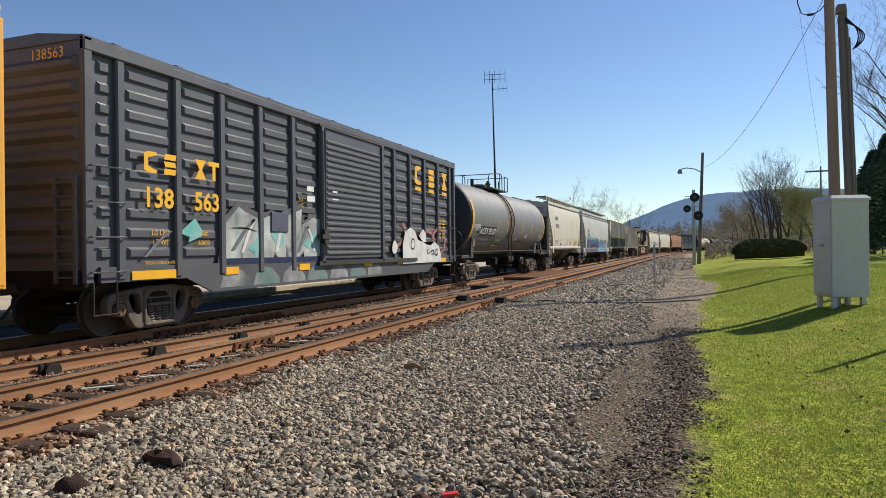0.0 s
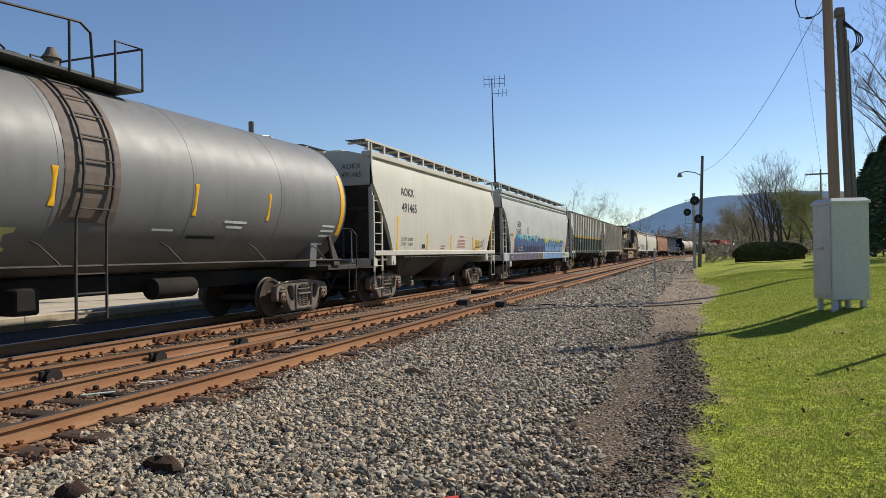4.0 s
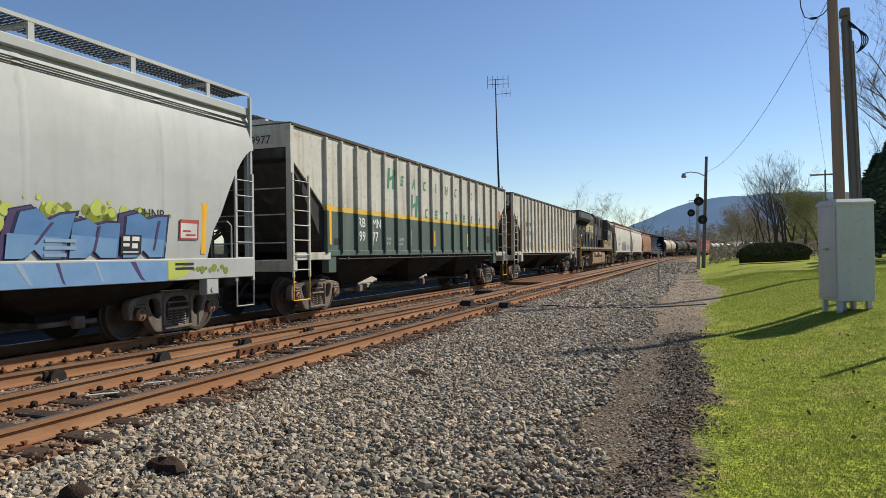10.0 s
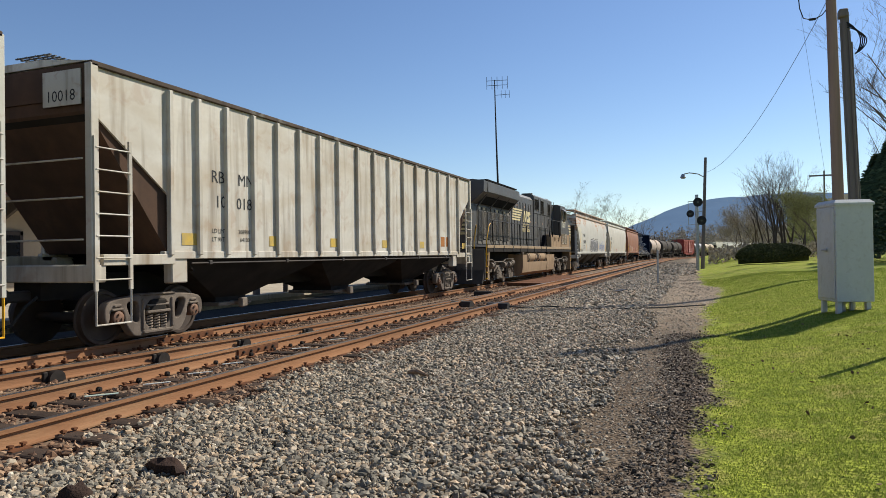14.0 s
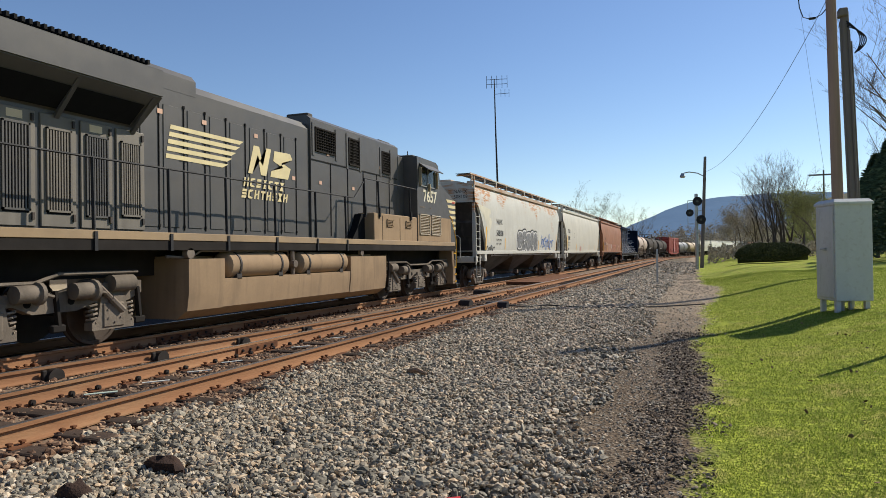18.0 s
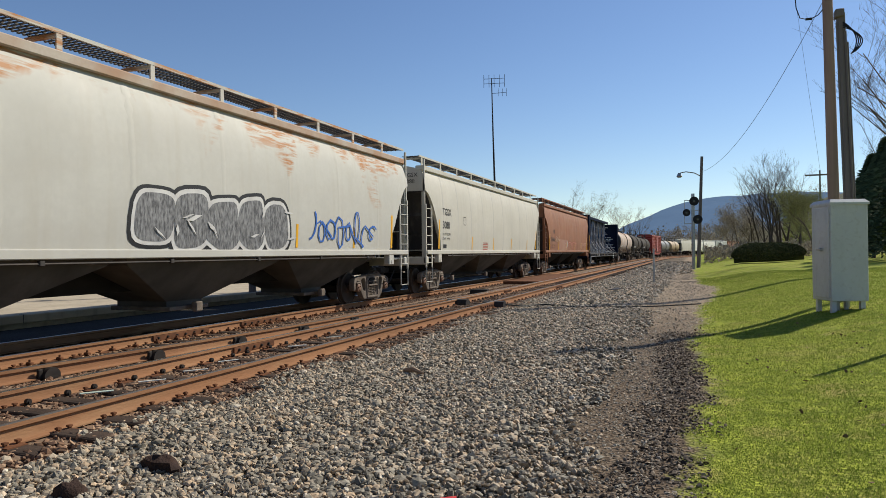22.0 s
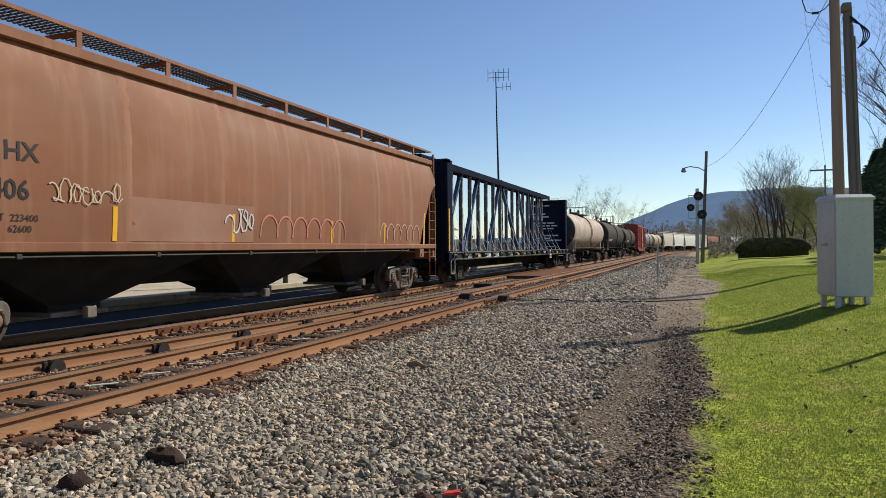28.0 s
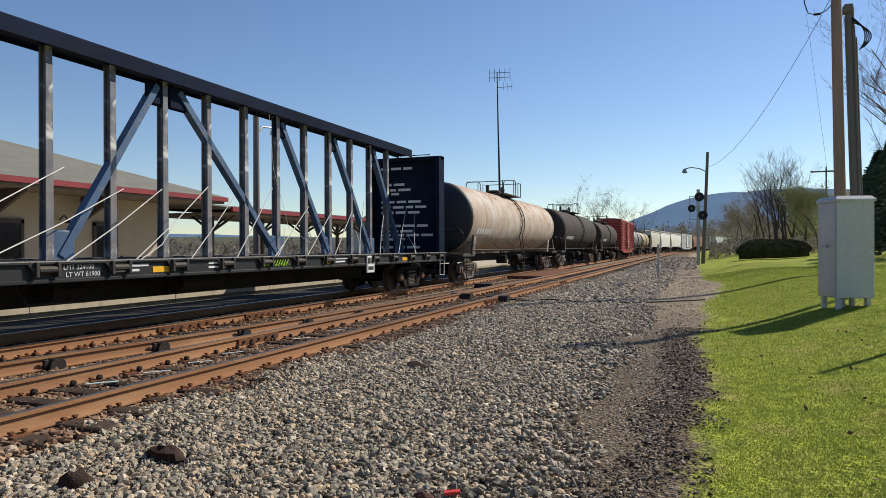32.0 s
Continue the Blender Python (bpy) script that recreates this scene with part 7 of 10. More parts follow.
M_PATH_CHIPS = stone_material("path_chips", (0.14, 0.115, 0.085), (0.30, 0.25, 0.185), (0.46, 0.40, 0.31), None, 0.7, 0.35)
rng = np.random.default_rng(7)


def field(x0, x1, y0, y1, per_m2, lift=0.0, heap=0.0):
    """Places on the ground; heap: how high they pile up."""
    k = int((x1 - x0) * (y1 - y0) * per_m2)
    x, y, h = rng.uniform(x0, x1, k), rng.uniform(y0, y1, k), rng.uniform(0, max(heap, 1e-6), k)
    return np.array([(a, b, place_ground_z(a, b) + lift + c) for a, b, c in zip(x, y, h)])


def thinned(p, x0, x1):
    """Fewer and fewer from x0 to x1, in drifts."""
    f = np.array([(q[0] - x0) / (x1 - x0) + 0.6 * noise.noise(Vector((q[0] * 0.9, q[1] * 0.5, 2))) for q in p])
    return p[rng.random(len(p)) > f]


def short_of_lawn(p, over=0.1):
    return p[np.array([q[0] < lawn_edge(q[1]) + over * rng.normal() for q in p])]


STONE_TEXT = "angular grey crushed stone ballast"
a = thinned(field(-4.95, -0.75, 2.2, 9.0, 2000, 0.0, 0.042), -2.0, -0.75)
scatter("ballast_stones", M_STONES, STONE_TEXT, "stones", a, rng.gamma(5, 0.0082, len(a)).clip(0.02, 0.085), 1)
a = thinned(field(-4.95, -0.9, 9.0, 20.0, 1050, 0.0, 0.045), -2.1, -0.9)
scatter("ballast_stones", M_STONES, STONE_TEXT, "stones", a, rng.gamma(5, 0.0095, len(a)).clip(0.025, 0.1), 2)
a = thinned(field(-4.95, -1.2, 20.0, 52.0, 230), -2.2, -1.2)
scatter("ballast_stones", M_STONES, STONE_TEXT, "stones", a, rng.gamma(6, 0.0135, len(a)).clip(0.05, 0.17), 3)
a = thinned(field(-4.95, -0.1, 52.0, 110.0, 45), -1.2, 0.2)
scatter("ballast_stones", M_STONES, STONE_TEXT, "stones", a, rng.gamma(6, 0.026, len(a)).clip(0.08, 0.3), 33, 0.4)
a = field(-5.5, -4.91, 1.5, 45.0, 420, 0.045, 0.025)
scatter("rusty_stones", M_STONES_RUSTY, "rust-stained ballast stones beside the near rail", "stones", a, rng.gamma(6, 0.0085, len(a)).clip(0.02, 0.09), 4)
a = field(-5.25, -4.91, 1.5, 34.0, 620, 0.05, 0.035)
a = a[np.array([noise.noise(Vector((q[0] * 1.3, q[1] * 1.1, 4))) > -0.12 for q in a])]
scatter("ballast_stones", M_STONES, "grey ballast stones heaped over the tie ends", "stones", a, rng.gamma(6, 0.0095, len(a)).clip(0.025, 0.11), 14)
a = np.vstack([field(x0, x1, 1.5, 34.0, 260, 0.06) for x0, x1 in ((-7.0, -5.7), (-8.5, -7.2), (-9.35, -8.8))])
scatter("rusty_stones", M_STONES_RUSTY, "rust-stained ballast stones between the rails", "stones", a, rng.gamma(6, 0.009, len(a)).clip(0.02, 0.09), 5)
a = short_of_lawn(field(-2.2, -0.3, 2.5, 15.0, 330))
scatter("path_stones", M_STONES, "small grey stones strewn over the worn path", "stones", a, rng.gamma(4, 0.0062, len(a)).clip(0.01, 0.05), 46)
a = short_of_lawn(field(-2.1, 0.4, 2.5, 13.0, 700))
scatter("path_chips", M_CINDER, "dark cinder chips on the worn path", "stones", a, rng.gamma(2.6, 0.0062, len(a)).clip(0.006, 0.05), 6, 0.4, 0.4)
a = field(-0.85, 0.35, 2.5, 15.0, 1300, 0.0, 0.012)
a = a[np.array([abs(q[0] - lawn_edge(q[1]) + 0.3) < 0.42 * rng.random() ** 0.5 * (1 + noise.noise(Vector((q[0] * 2, q[1] * 1.2, 7)))) for q in a])]
scatter("leaf_mould", stone_material("dark_mulch", (0.035, 0.027, 0.02), (0.11, 0.084, 0.062), (0.34, 0.27, 0.195), None, 0.85, 0.15), "dark clumpy leaf mould and bark bits along the lawn edge", "mulch", a, rng.gamma(3, 0.0075, len(a)).clip(0.008, 0.05), 26, 0.35, 0.8)
a = np.vstack([short_of_lawn(field(-2.2, 1.2, 13.0, 46.0, 130), 0.2), short_of_lawn(field(-1.8, 0.4, 46.0, 75.0, 60), 0.2)])
scatter("path_chips", M_PATH_CHIPS, "brown gravel chips along the worn path", "stones", a, rng.gamma(4, 0.008, len(a)).clip(0.012, 0.06), 16)


def blades(name, label, pts, h, seed, mats):
    """Grass: thin bent blades, each two triangles."""
    r = np.random.default_rng(seed)
    n = len(pts)
    g = r.uniform(0, 2 * math.pi, n)
    d = np.stack([np.cos(g), np.sin(g), 0 * g], 1)
    lean = np.stack([r.normal(0, 0.5, n), r.normal(0, 0.5, n), np.ones(n)], 1)
    hh = (h * r.uniform(0.5, 1.3, n))[:, None]
    w = (0.0022 + 0.0022 * r.random(n) + 0.00012 * np.asarray(pts)[:, 1])[:, None]
    base = np.asarray(pts)
    v = np.stack([base - d * w, base + d * w, base + lean * hh], 1).reshape(-1, 3)
    me = bpy.data.meshes.new(name)
    me.vertices.add(3 * n)
    me.vertices.foreach_set("co", v.reshape(-1).astype(np.float32))
    me.loops.add(3 * n)
    me.loops.foreach_set("vertex_index", np.arange(3 * n, dtype=np.int32))
    me.polygons.add(n)
    me.polygons.foreach_set("loop_start", np.arange(0, 3 * n, 3, dtype=np.int32))
    me.update(calc_edges=True)
    me.materials.append(mats)
    return tagged(new(name, me), label, "grass", kind="stuff")


M_GRASS = stone_material("grass_blades", (0.115, 0.165, 0.023), (0.195, 0.262, 0.036), (0.34, 0.335, 0.10))


def let_light_through(m, amount):
    """Thin leaves pass some light on."""
    n, l = m.node_tree.nodes, m.node_tree.links
    b, o = n["Principled BSDF"], n["Material Output"]
    t, x = n.new("ShaderNodeBsdfTranslucent"), n.new("ShaderNodeMixShader")
    x.inputs[0].default_value = amount
    l.new(b.inputs["Base Color"].links[0].from_socket, t.inputs[0])
    l.new(b.outputs[0], x.inputs[1])
    l.new(t.outputs[0], x.inputs[2])
    l.new(x.outputs[0], o.inputs[0])


let_light_through(M_GRASS, 0.38)


n_blades = 420000
gy = 3.3 + 40 * rng.random(n_blades) ** 2.2
gx = -0.5 + (3.4 + 0.33 * gy) * rng.random(n_blades)
a = []
for p, q in zip(gx, gy):
    inside = p - lawn_edge(q) + 0.25 * noise.noise(Vector((p * 3.5, q * 3.5, 3)))
    if inside > 0 and noise.noise(Vector((p * 1.1, q * 1.1, 9))) > -0.45 - 0.3 * rng.random() and rng.random() < 0.25 + inside * 2.5:
        a.append((p, q, place_ground_z(p, q)))
a = np.array(a)
tall = np.array([0.013 + 0.0008 * q[1] + 0.016 * max(0, noise.noise(Vector((q[0] * 2.4, q[1] * 2.4, 5)))) for q in a])
blades("grass", "short bright green lawn grass with thin patches", a, tall, 1, M_GRASS)
a = field(0.0, 3.6, 3.6, 16.0, 4.5)
scatter("fallen_leaves", stone_material("dead_leaf", (0.05, 0.035, 0.022), (0.14, 0.095, 0.055), (0.32, 0.24, 0.14)), "dry brown leaves scattered on the lawn", "leaves", a + np.array([0, 0, 0.03]), rng.uniform(0.02, 0.045, len(a)), 9, 0.2)


def lump(name, x, y, sx, sy, sz, label, mat, turn=0.0, seed=1):
    """A rough lump of rock or rotten wood."""
    m, rings = Mesh(), []
    for i in range(8):
        f = math.pi * i / 7
        ring = []
        for j in range(12):
            g = 2 * math.pi * j / 12
            p = Vector((math.sin(f) * math.cos(g), math.sin(f) * math.sin(g), math.cos(f)))
            k = 1 + 0.35 * noise.noise(p * 2.1 + Vector((seed, 0, 0))) + 0.2 * noise.noise(p * 5 + Vector((0, seed, 0)))
            ring.append((p.x * sx * k, p.y * sy * k, max(-0.4 * sz, p.z * sz * k)))
        rings.append(ring)
    m.loft(rings)
    o = solid(name, m, mat, label, "debris", smooth=50)
    o.matrix_basis = pose(x, y, place_ground_z(x, y) + 0.3 * sz, 0, 0, turn)


M_ROT = paint("rotten_wood", (0.055, 0.034, 0.026), (0.03, 0.02, 0.017), 8, 0.95, bump=0.9, bump_scale=40)
lump("wood_chunk", -3.88, 4.12, 0.21, 0.1, 0.1, "dark brown rotten chunk of tie wood on the ballast", M_ROT, -12, 1)
lump("wood_chunk", -4.02, 3.42, 0.11, 0.09, 0.1, "dark brown lump of rotten wood on the ballast", M_ROT, 30, 4)
lump("red_rock", -1.72, 4.12, 0.07, 0.05, 0.06, "dark red-brown broken brick lump on the gravel", paint("brick_lump", (0.12, 0.06, 0.045), None, 9, 0.9, bump=0.6), 10, 7)
solid("red_wrapper", Mesh().bar((-1.6, 4.2, -0.02), (-1.5, 4.24, -0.01), 0.05, 0.02), plain("wrapper_red", (0.6, 0.05, 0.04), 0.4), "crumpled red wrapper on the gravel", "litter")
solid("wood_stick", Mesh().tube([(-3.75, 8.5, 0.02), (-3.6, 8.45, 0.05), (-3.42, 8.36, 0.02)], [0.03, 0.035, 0.02], 6), paint("pale_stick", (0.3, 0.2, 0.13), None, 6, 0.9), "short broken wooden stick on the ballast", "stick")
solid("fallen_plate", Mesh().bar((-3.15, 28.2, 0.06), (-2.85, 28.6, 0.12), 0.35, 0.02), M_BLACKENED, "small dark steel plate on the ballast", "debris")
# dark tube for a cable and for the utility pole's shadow line here
solid("ground_cable", Mesh().tube([(-5.2, 19.2, 0.1), (-4.7, 19.6, 0.03), (-4.3, 20.3, 0.04), (-3.9, 20.4, 0.0), (-3.2, 20.2, -0.02), (-2.2, 20.7, -0.04), (-1.2, 21.3, -0.05), (0.2, 22.4, -0.03)], 0.022, 6), M_HOSE, "black cable across the ballast, also drawing the pole shadow line", "cable")

# ---- poles, cabinet, signals ----

M_POLE = paint("pole_wood", (0.33, 0.225, 0.185), (0.25, 0.17, 0.14), 1.5, 0.85, bump=0.4, bump_scale=30, streak=(0.22, 0.15, 0.12), streak_amount=0.5, stretch=(3, 3, 0.2))
M_POLE_DARK = paint("creosoted_pole", (0.19, 0.165, 0.155), (0.13, 0.112, 0.105), 1.5, 0.8, bump=0.4, bump_scale=30, stretch=(3, 3, 0.2))
M_CABINET = paint("cabinet_paint", (0.58, 0.58, 0.57), (0.52, 0.52, 0.51), 1.2, 0.5, streak=(0.4, 0.39, 0.37), streak_amount=0.3, spots=(0.35, 0.3, 0.25), spot_scale=9, spot_amount=0.25)
M_BLACK = plain("matt_black", (0.018, 0.018, 0.02), 0.7)
M_WIRE = plain("wire", (0.06, 0.06, 0.065), 0.5)
M_LENS = plain("dark_lens", (0.02, 0.025, 0.02), 0.15)


def at(px, depth, z=0.0):
    """A place by its bearing: px across the middle view, metres deep."""
    k = (px - 784) / 1190 * depth
    return (-0.3543 * depth + 0.9351 * k, 0.9351 * depth + 0.3543 * k, z)


def utility_pole(name, x, y, z0, z1, r0, r1, mat, label, lean=(0, 0)):
    p = thing(name, label, "utility pole")
    part("shaft", Mesh().tube([(x + lean[0] * k / 4, y + lean[1] * k / 4, z0 + (z1 - z0) * k / 4) for k in range(5)], [r0 + (r1 - r0) * k / 4 for k in range(5)], 14), mat, p)
    return p


pole_a = utility_pole("utility_pole", 5.75, 33.0, 0.0, 14.0, 0.235, 0.195, M_POLE, "tall brown wooden utility pole behind the grey cabinet", (-0.21, 0))
part("service_drop", Mesh().tube([(4.3, 33.0, 13.0), (4.36, 33.0, 12.2), (4.5, 33.0, 11.75), (4.85, 33.0, 11.62), (5.2, 33.0, 11.78), (5.52, 33.0, 12.15)], 0.022, 6), M_BLACK, pole_a)
part("insulator", Mesh().cyl((4.72, 33.0, 11.66), (4.98, 33.0, 11.66), 0.055, 8), M_BLACK, pole_a)
pole_b = utility_pole("utility_pole", 3.74, 19.3, 0.1, 7.55, 0.115, 0.1, M_POLE_DARK, "short dark service pole with conduits and looped wires", (-0.2, 0))
for k, (dx, dy) in enumerate(((-0.11, -0.04), (0.06, -0.11), (0.12, -0.02))):
    part("conduit", Mesh().cyl((3.74 + dx, 19.3 + dy, 0.3), (3.56 + dx, 19.3 + dy, 7.3 - 0.25 * k), 0.028, 8), M_POLE_DARK, pole_b)
for k in range(4):
    loop = [(3.56 + (0.2 + 0.04 * k) * math.sin(math.pi * q / 14) ** 0.8 + 0.012 * q, 19.16 - 0.02 * k, 7.28 - 0.05 * k - (0.82 - 0.05 * k) * q / 14) for q in range(15)]
    part("service_loop", Mesh().tube(loop, 0.015, 5), M_BLACK, pole_b)
part("pole_cap", Mesh().box(3.4, 3.6, 19.12, 19.4, 7.42, 7.62, 0.02), M_POLE_DARK, pole_b)
far_pole = utility_pole("utility_pole", *at(1462, 110)[:2], 0.4, 14.6, 0.17, 0.12, M_POLE_DARK, "distant wooden utility pole with one crossarm")
p = at(1462, 110)
part("crossarm", Mesh().box(p[0] - 2.2, p[0] + 2.2, p[1] - 0.08, p[1] + 0.08, 13.7, 13.95), M_POLE_DARK, far_pole)
# added out of view, only to cast the thin shadow across the lawn
side_post = thing("unseen_shadow_caster", "unseen slim pole added to cast a thin shadow on the lawn", "post")
part("shaft", Mesh().cyl((3.78, 11.97, 0.1), (3.46, 12.4, 2.84), 0.07, 8, 0.055), M_POLE, side_post)

cabinet = thing("relay_cabinet", "pale grey steel relay cabinet on short legs on the lawn", "cabinet", pose(3.0, 16.83, 0.07, 0, 0, 16) @ Matrix.Diagonal((0.93, 0.95, 1, 1)) @ pose(-2.83, -15.3, 0))
part("body", Mesh().box(2.42, 3.24, 14.85, 15.75, 0.44, 2.52, 0.012), M_CABINET, cabinet)
part("lid", Mesh().loft([[(2.39, 14.82, 2.5), (3.27, 14.82, 2.5), (3.27, 15.78, 2.5), (2.39, 15.78, 2.5)], [(2.39, 14.82, 2.55), (3.27, 14.82, 2.55), (3.27, 15.78, 2.55), (2.39, 15.78, 2.55)], [(2.45, 14.9, 2.62), (3.2, 14.9, 2.62), (3.2, 15.7, 2.62), (2.45, 15.7, 2.62)]]), M_CABINET, cabinet, smooth=20)
d = part("door", Mesh().box(2.395, 2.42, 14.9, 15.7, 0.5, 2.46, 0.008), M_CABINET, cabinet)
part("handle", Mesh().box(2.33, 2.4, 15.2, 15.24, 1.52, 1.58).box(2.31, 2.34, 15.1, 15.34, 1.53, 1.57, 0.008), M_GALV, d, "steel door handle")
for y, z in ((15.05, 2.2), (15.05, 0.85), (15.5, 0.85), (15.5, 2.2)):
    for k in range(4):
        part("vent_slot", Mesh().box(2.385, 2.396, y, y + 0.16, z + 0.05 * k, z + 0.05 * k + 0.02), M_CABINET, d)
part("seam", Mesh().box(2.416, 2.421, 15.72, 15.735, 0.5, 2.46), M_BLACK, cabinet)
for x in (2.5, 3.14):
    for y in (14.95, 15.62):
        part("leg", Mesh().box(x - 0.05, x + 0.05, y - 0.05, y + 0.05, 0.12, 0.45), M_CABINET, cabinet)
for x in (2.72, 2.92):
    part("conduit_stub", Mesh().cyl((x, 15.2, 0.1), (x, 15.2, 0.45), 0.055, 8), M_GALV, cabinet)
part("side_box", Mesh().box(3.24, 3.31, 15.0, 15.3, 1.4, 2.45, 0.01).box(2.95, 3.12, 14.84, 14.852, 2.22, 2.28), M_CABINET, cabinet)

lamp_pole = utility_pole("street_lamp_pole", 0.45, 70.75, -0.2, 10.85, 0.19, 0.13, M_POLE_DARK, "dark wooden pole with a curved street lamp arm", (0.45, 0))
part("lamp_arm", Mesh().tube([(0.8, 70.7, 8.9), (0.2, 70.6, 9.25), (-0.6, 70.5, 9.4), (-1.1, 70.4, 9.3)], 0.05, 6), M_GALV, lamp_pole)
part("lamp_head", Mesh().lathe_z([(9.3, 0.12), (9.15, 0.2), (8.95, 0.28), (8.85, 0.18)], -1.2, 70.4, 12), M_GALV, lamp_pole, "grey lamp head")

sig = thing("railway_signal", "black three-headed railway signal on a steel bracket mast", "signal")
part("mast", Mesh().cyl((0.02, 66.5, -0.1), (0.02, 66.5, 6.9), 0.15, 10), M_GALV, sig)
part("bracket", Mesh().box(-0.75, 0.5, 66.5, 66.7, 4.1, 4.16).box(-0.75, -0.7, 66.5, 66.7, 4.1, 6.3).box(-0.75, 0.5, 66.55, 66.65, 6.26, 6.32).box(-0.75, 0.5, 66.55, 66.65, 5.3, 5.35), M_GALV, sig)
for x, z in ((0.12, 6.2), (-0.55, 5.15), (0.42, 4.5)):
    h = part("signal_head", Mesh().cyl((x, 66.35, z), (x, 66.42, z), 0.34 if x < -0.3 else 0.42, 20).cyl((x, 66.42, z), (x, 66.7, z), 0.2, 12), M_BLACK, sig, "round black signal head")
    part("lens", Mesh().cyl((x, 66.3, z), (x, 66.36, z), 0.11, 12), M_LENS, h)
    part("hood", Mesh().tube([(x + 0.14 * math.cos(g), 66.1, z + 0.14 * math.sin(g)) for g in [math.pi * k / 6 for k in range(7)]], 0.03, 5), M_BLACK, h)
post = thing("marker_post", "thin grey steel marker post beside the ballast", "post")
part("stake", Mesh().box(-2.05, -1.95, 37.8, 37.86, -0.1, 1.75, 0.005), M_GALV, post)


def wire(name, a, b, sag, label, r=0.012, n=16):
    a, b = Vector(a), Vector(b)
    pts = [a.lerp(b, k / n) - Vector((0, 0, sag * 4 * (k / n) * (1 - k / n))) for k in range(n + 1)]
    return solid(name, Mesh().tube(pts, r, 4), M_WIRE, label, "wire")


wire("overhead_wire", (0.85, 70.7, 9.35), (5.5, 33.0, 12.55), 1.5, "thin overhead wire from the lamp pole", 0.013)
wire("overhead_wire", (4.75, 33.0, 12.82), (1.6, -6, 17.0), 0.5, "overhead service wire above the lawn", 0.016)
wire("guy_wire", (4.3, 33, 12.9), (5.2, 33, 5.0), 0.0, "thin guy wire beside the pole", 0.006, 4)

# ---- radio mast behind the train ----
mast = thing("radio_mast", "slender dark radio mast with a yagi antenna", "antenna mast")
part("mast_tube", Mesh().tube([(-19.1, 67.3, 0.0), (-19.25, 67.3, 9.0), (-19.36, 67.3, 14.0), (-19.45, 67.3, 19.8)], [0.14, 0.11, 0.08, 0.05], 8), M_BLACK, mast)
m = Mesh()
for z in (19.7, 19.2):
    m.bar((-20.2, 67.0, z), (-18.2, 67.8, z + 0.1), 0.04, 0.04)
for k in range(5):
    f = k / 4
    m.cyl((-20.2 + 2.0 * f, 67.0 + 0.8 * f, 18.8 + 0.1 * f), (-20.2 + 2.0 * f, 67.0 + 0.8 * f, 20.1 + 0.1 * f), 0.025, 5)
part("yagi", m, M_BLACK, mast)
m = Mesh().bar((-19.4, 67.3, 18.2), (-18.0, 67.8, 18.3), 0.04, 0.04)
for k in range(3):
    m.cyl((-18.8 + 0.4 * k, 67.5 + 0.13 * k, 17.9), (-18.8 + 0.4 * k, 67.5 + 0.13 * k, 18.7), 0.02, 5)
part("side_antenna", m, M_BLACK, mast)
part("mast_base", Mesh().cyl((-18.8, 67.3, 0), (-18.9, 67.3, 8.6), 0.06, 6).cyl((-19.3, 67.6, 0), (-19.3, 67.6, 8.2), 0.06, 6), M_BLACK, mast)

# ---- station, platform and buildings across the tracks ----
M_CONCRETE = paint("platform_concrete", (0.50, 0.43, 0.32), (0.40, 0.34, 0.25), 1.0, 0.9, bump=0.3, bump_scale=40, streak=(0.2, 0.18, 0.15), streak_amount=0.5)
M_WALL = paint("station_wall", (0.42, 0.36, 0.27), (0.36, 0.31, 0.24), 0.8, 0.85, bump=0.3, bump_scale=25)
M_SHINGLE = paint("roof_shingle", (0.20, 0.195, 0.165), (0.16, 0.155, 0.135), 1.2, 0.95, bump=0.5, bump_scale=30, stretch=(1, 1, 4))
M_FASCIA = paint("maroon_fascia", (0.24, 0.03, 0.035), (0.17, 0.024, 0.03), 1.5, 0.55)
M_SOFFIT = paint("soffit_boards", (0.17, 0.145, 0.115), (0.13, 0.11, 0.09), 1.5, 0.85)
M_WINDOW = plain("window_dark", (0.015, 0.017, 0.02), 0.1)
M_TRIM = plain("trim_dark", (0.06, 0.05, 0.045), 0.6)
M_SIDING = paint("pale_siding", (0.5, 0.5, 0.48), None, 1.0, 0.8)
M_STEEL_BLUE = plain("blue_paint", (0.05, 0.14, 0.35), 0.5)

platform = tagged(new("platform", Mesh().box(-40, -14.4, -60, 66, -0.3, 0.32).box(-14.42, -14.3, -60, 66, 0.14, 0.34, 0.02).data("platform", M_CONCRETE)), "low concrete station platform with a worn edge", "platform", kind="structure")
for k in range(26):
    part("joint", Mesh().box(-14.424, -14.296, -58 + 4.6 * k, -57.985 + 4.6 * k, 0.145, 0.343), M_TRIM, platform)

station = thing("station_building", "tan brick station with a grey hip roof and maroon eaves", "building")
part("wall", Mesh().box(-36, -26.2, -32, 27.3, 0.3, 4.1), M_WALL, station)
part("roof", Mesh().loft([[(-38.4, -34.4, 4.35), (-23.6, -34.4, 4.35), (-23.6, 29.6, 4.35), (-38.4, 29.6, 4.35)], [(-31.2, -24.0, 7.1), (-30.8, -24.0, 7.1), (-30.8, 19.5, 7.1), (-31.2, 19.5, 7.1)]]), M_SHINGLE, station, "grey shingle hip roof", smooth=20)
part("eave", Mesh().box(-38.45, -23.55, -34.45, 29.65, 4.12, 4.34), M_FASCIA, station, "maroon painted eaves")
part("soffit", Mesh().box(-38.3, -23.7, -34.3, 29.5, 4.0, 4.11), M_SOFFIT, station)
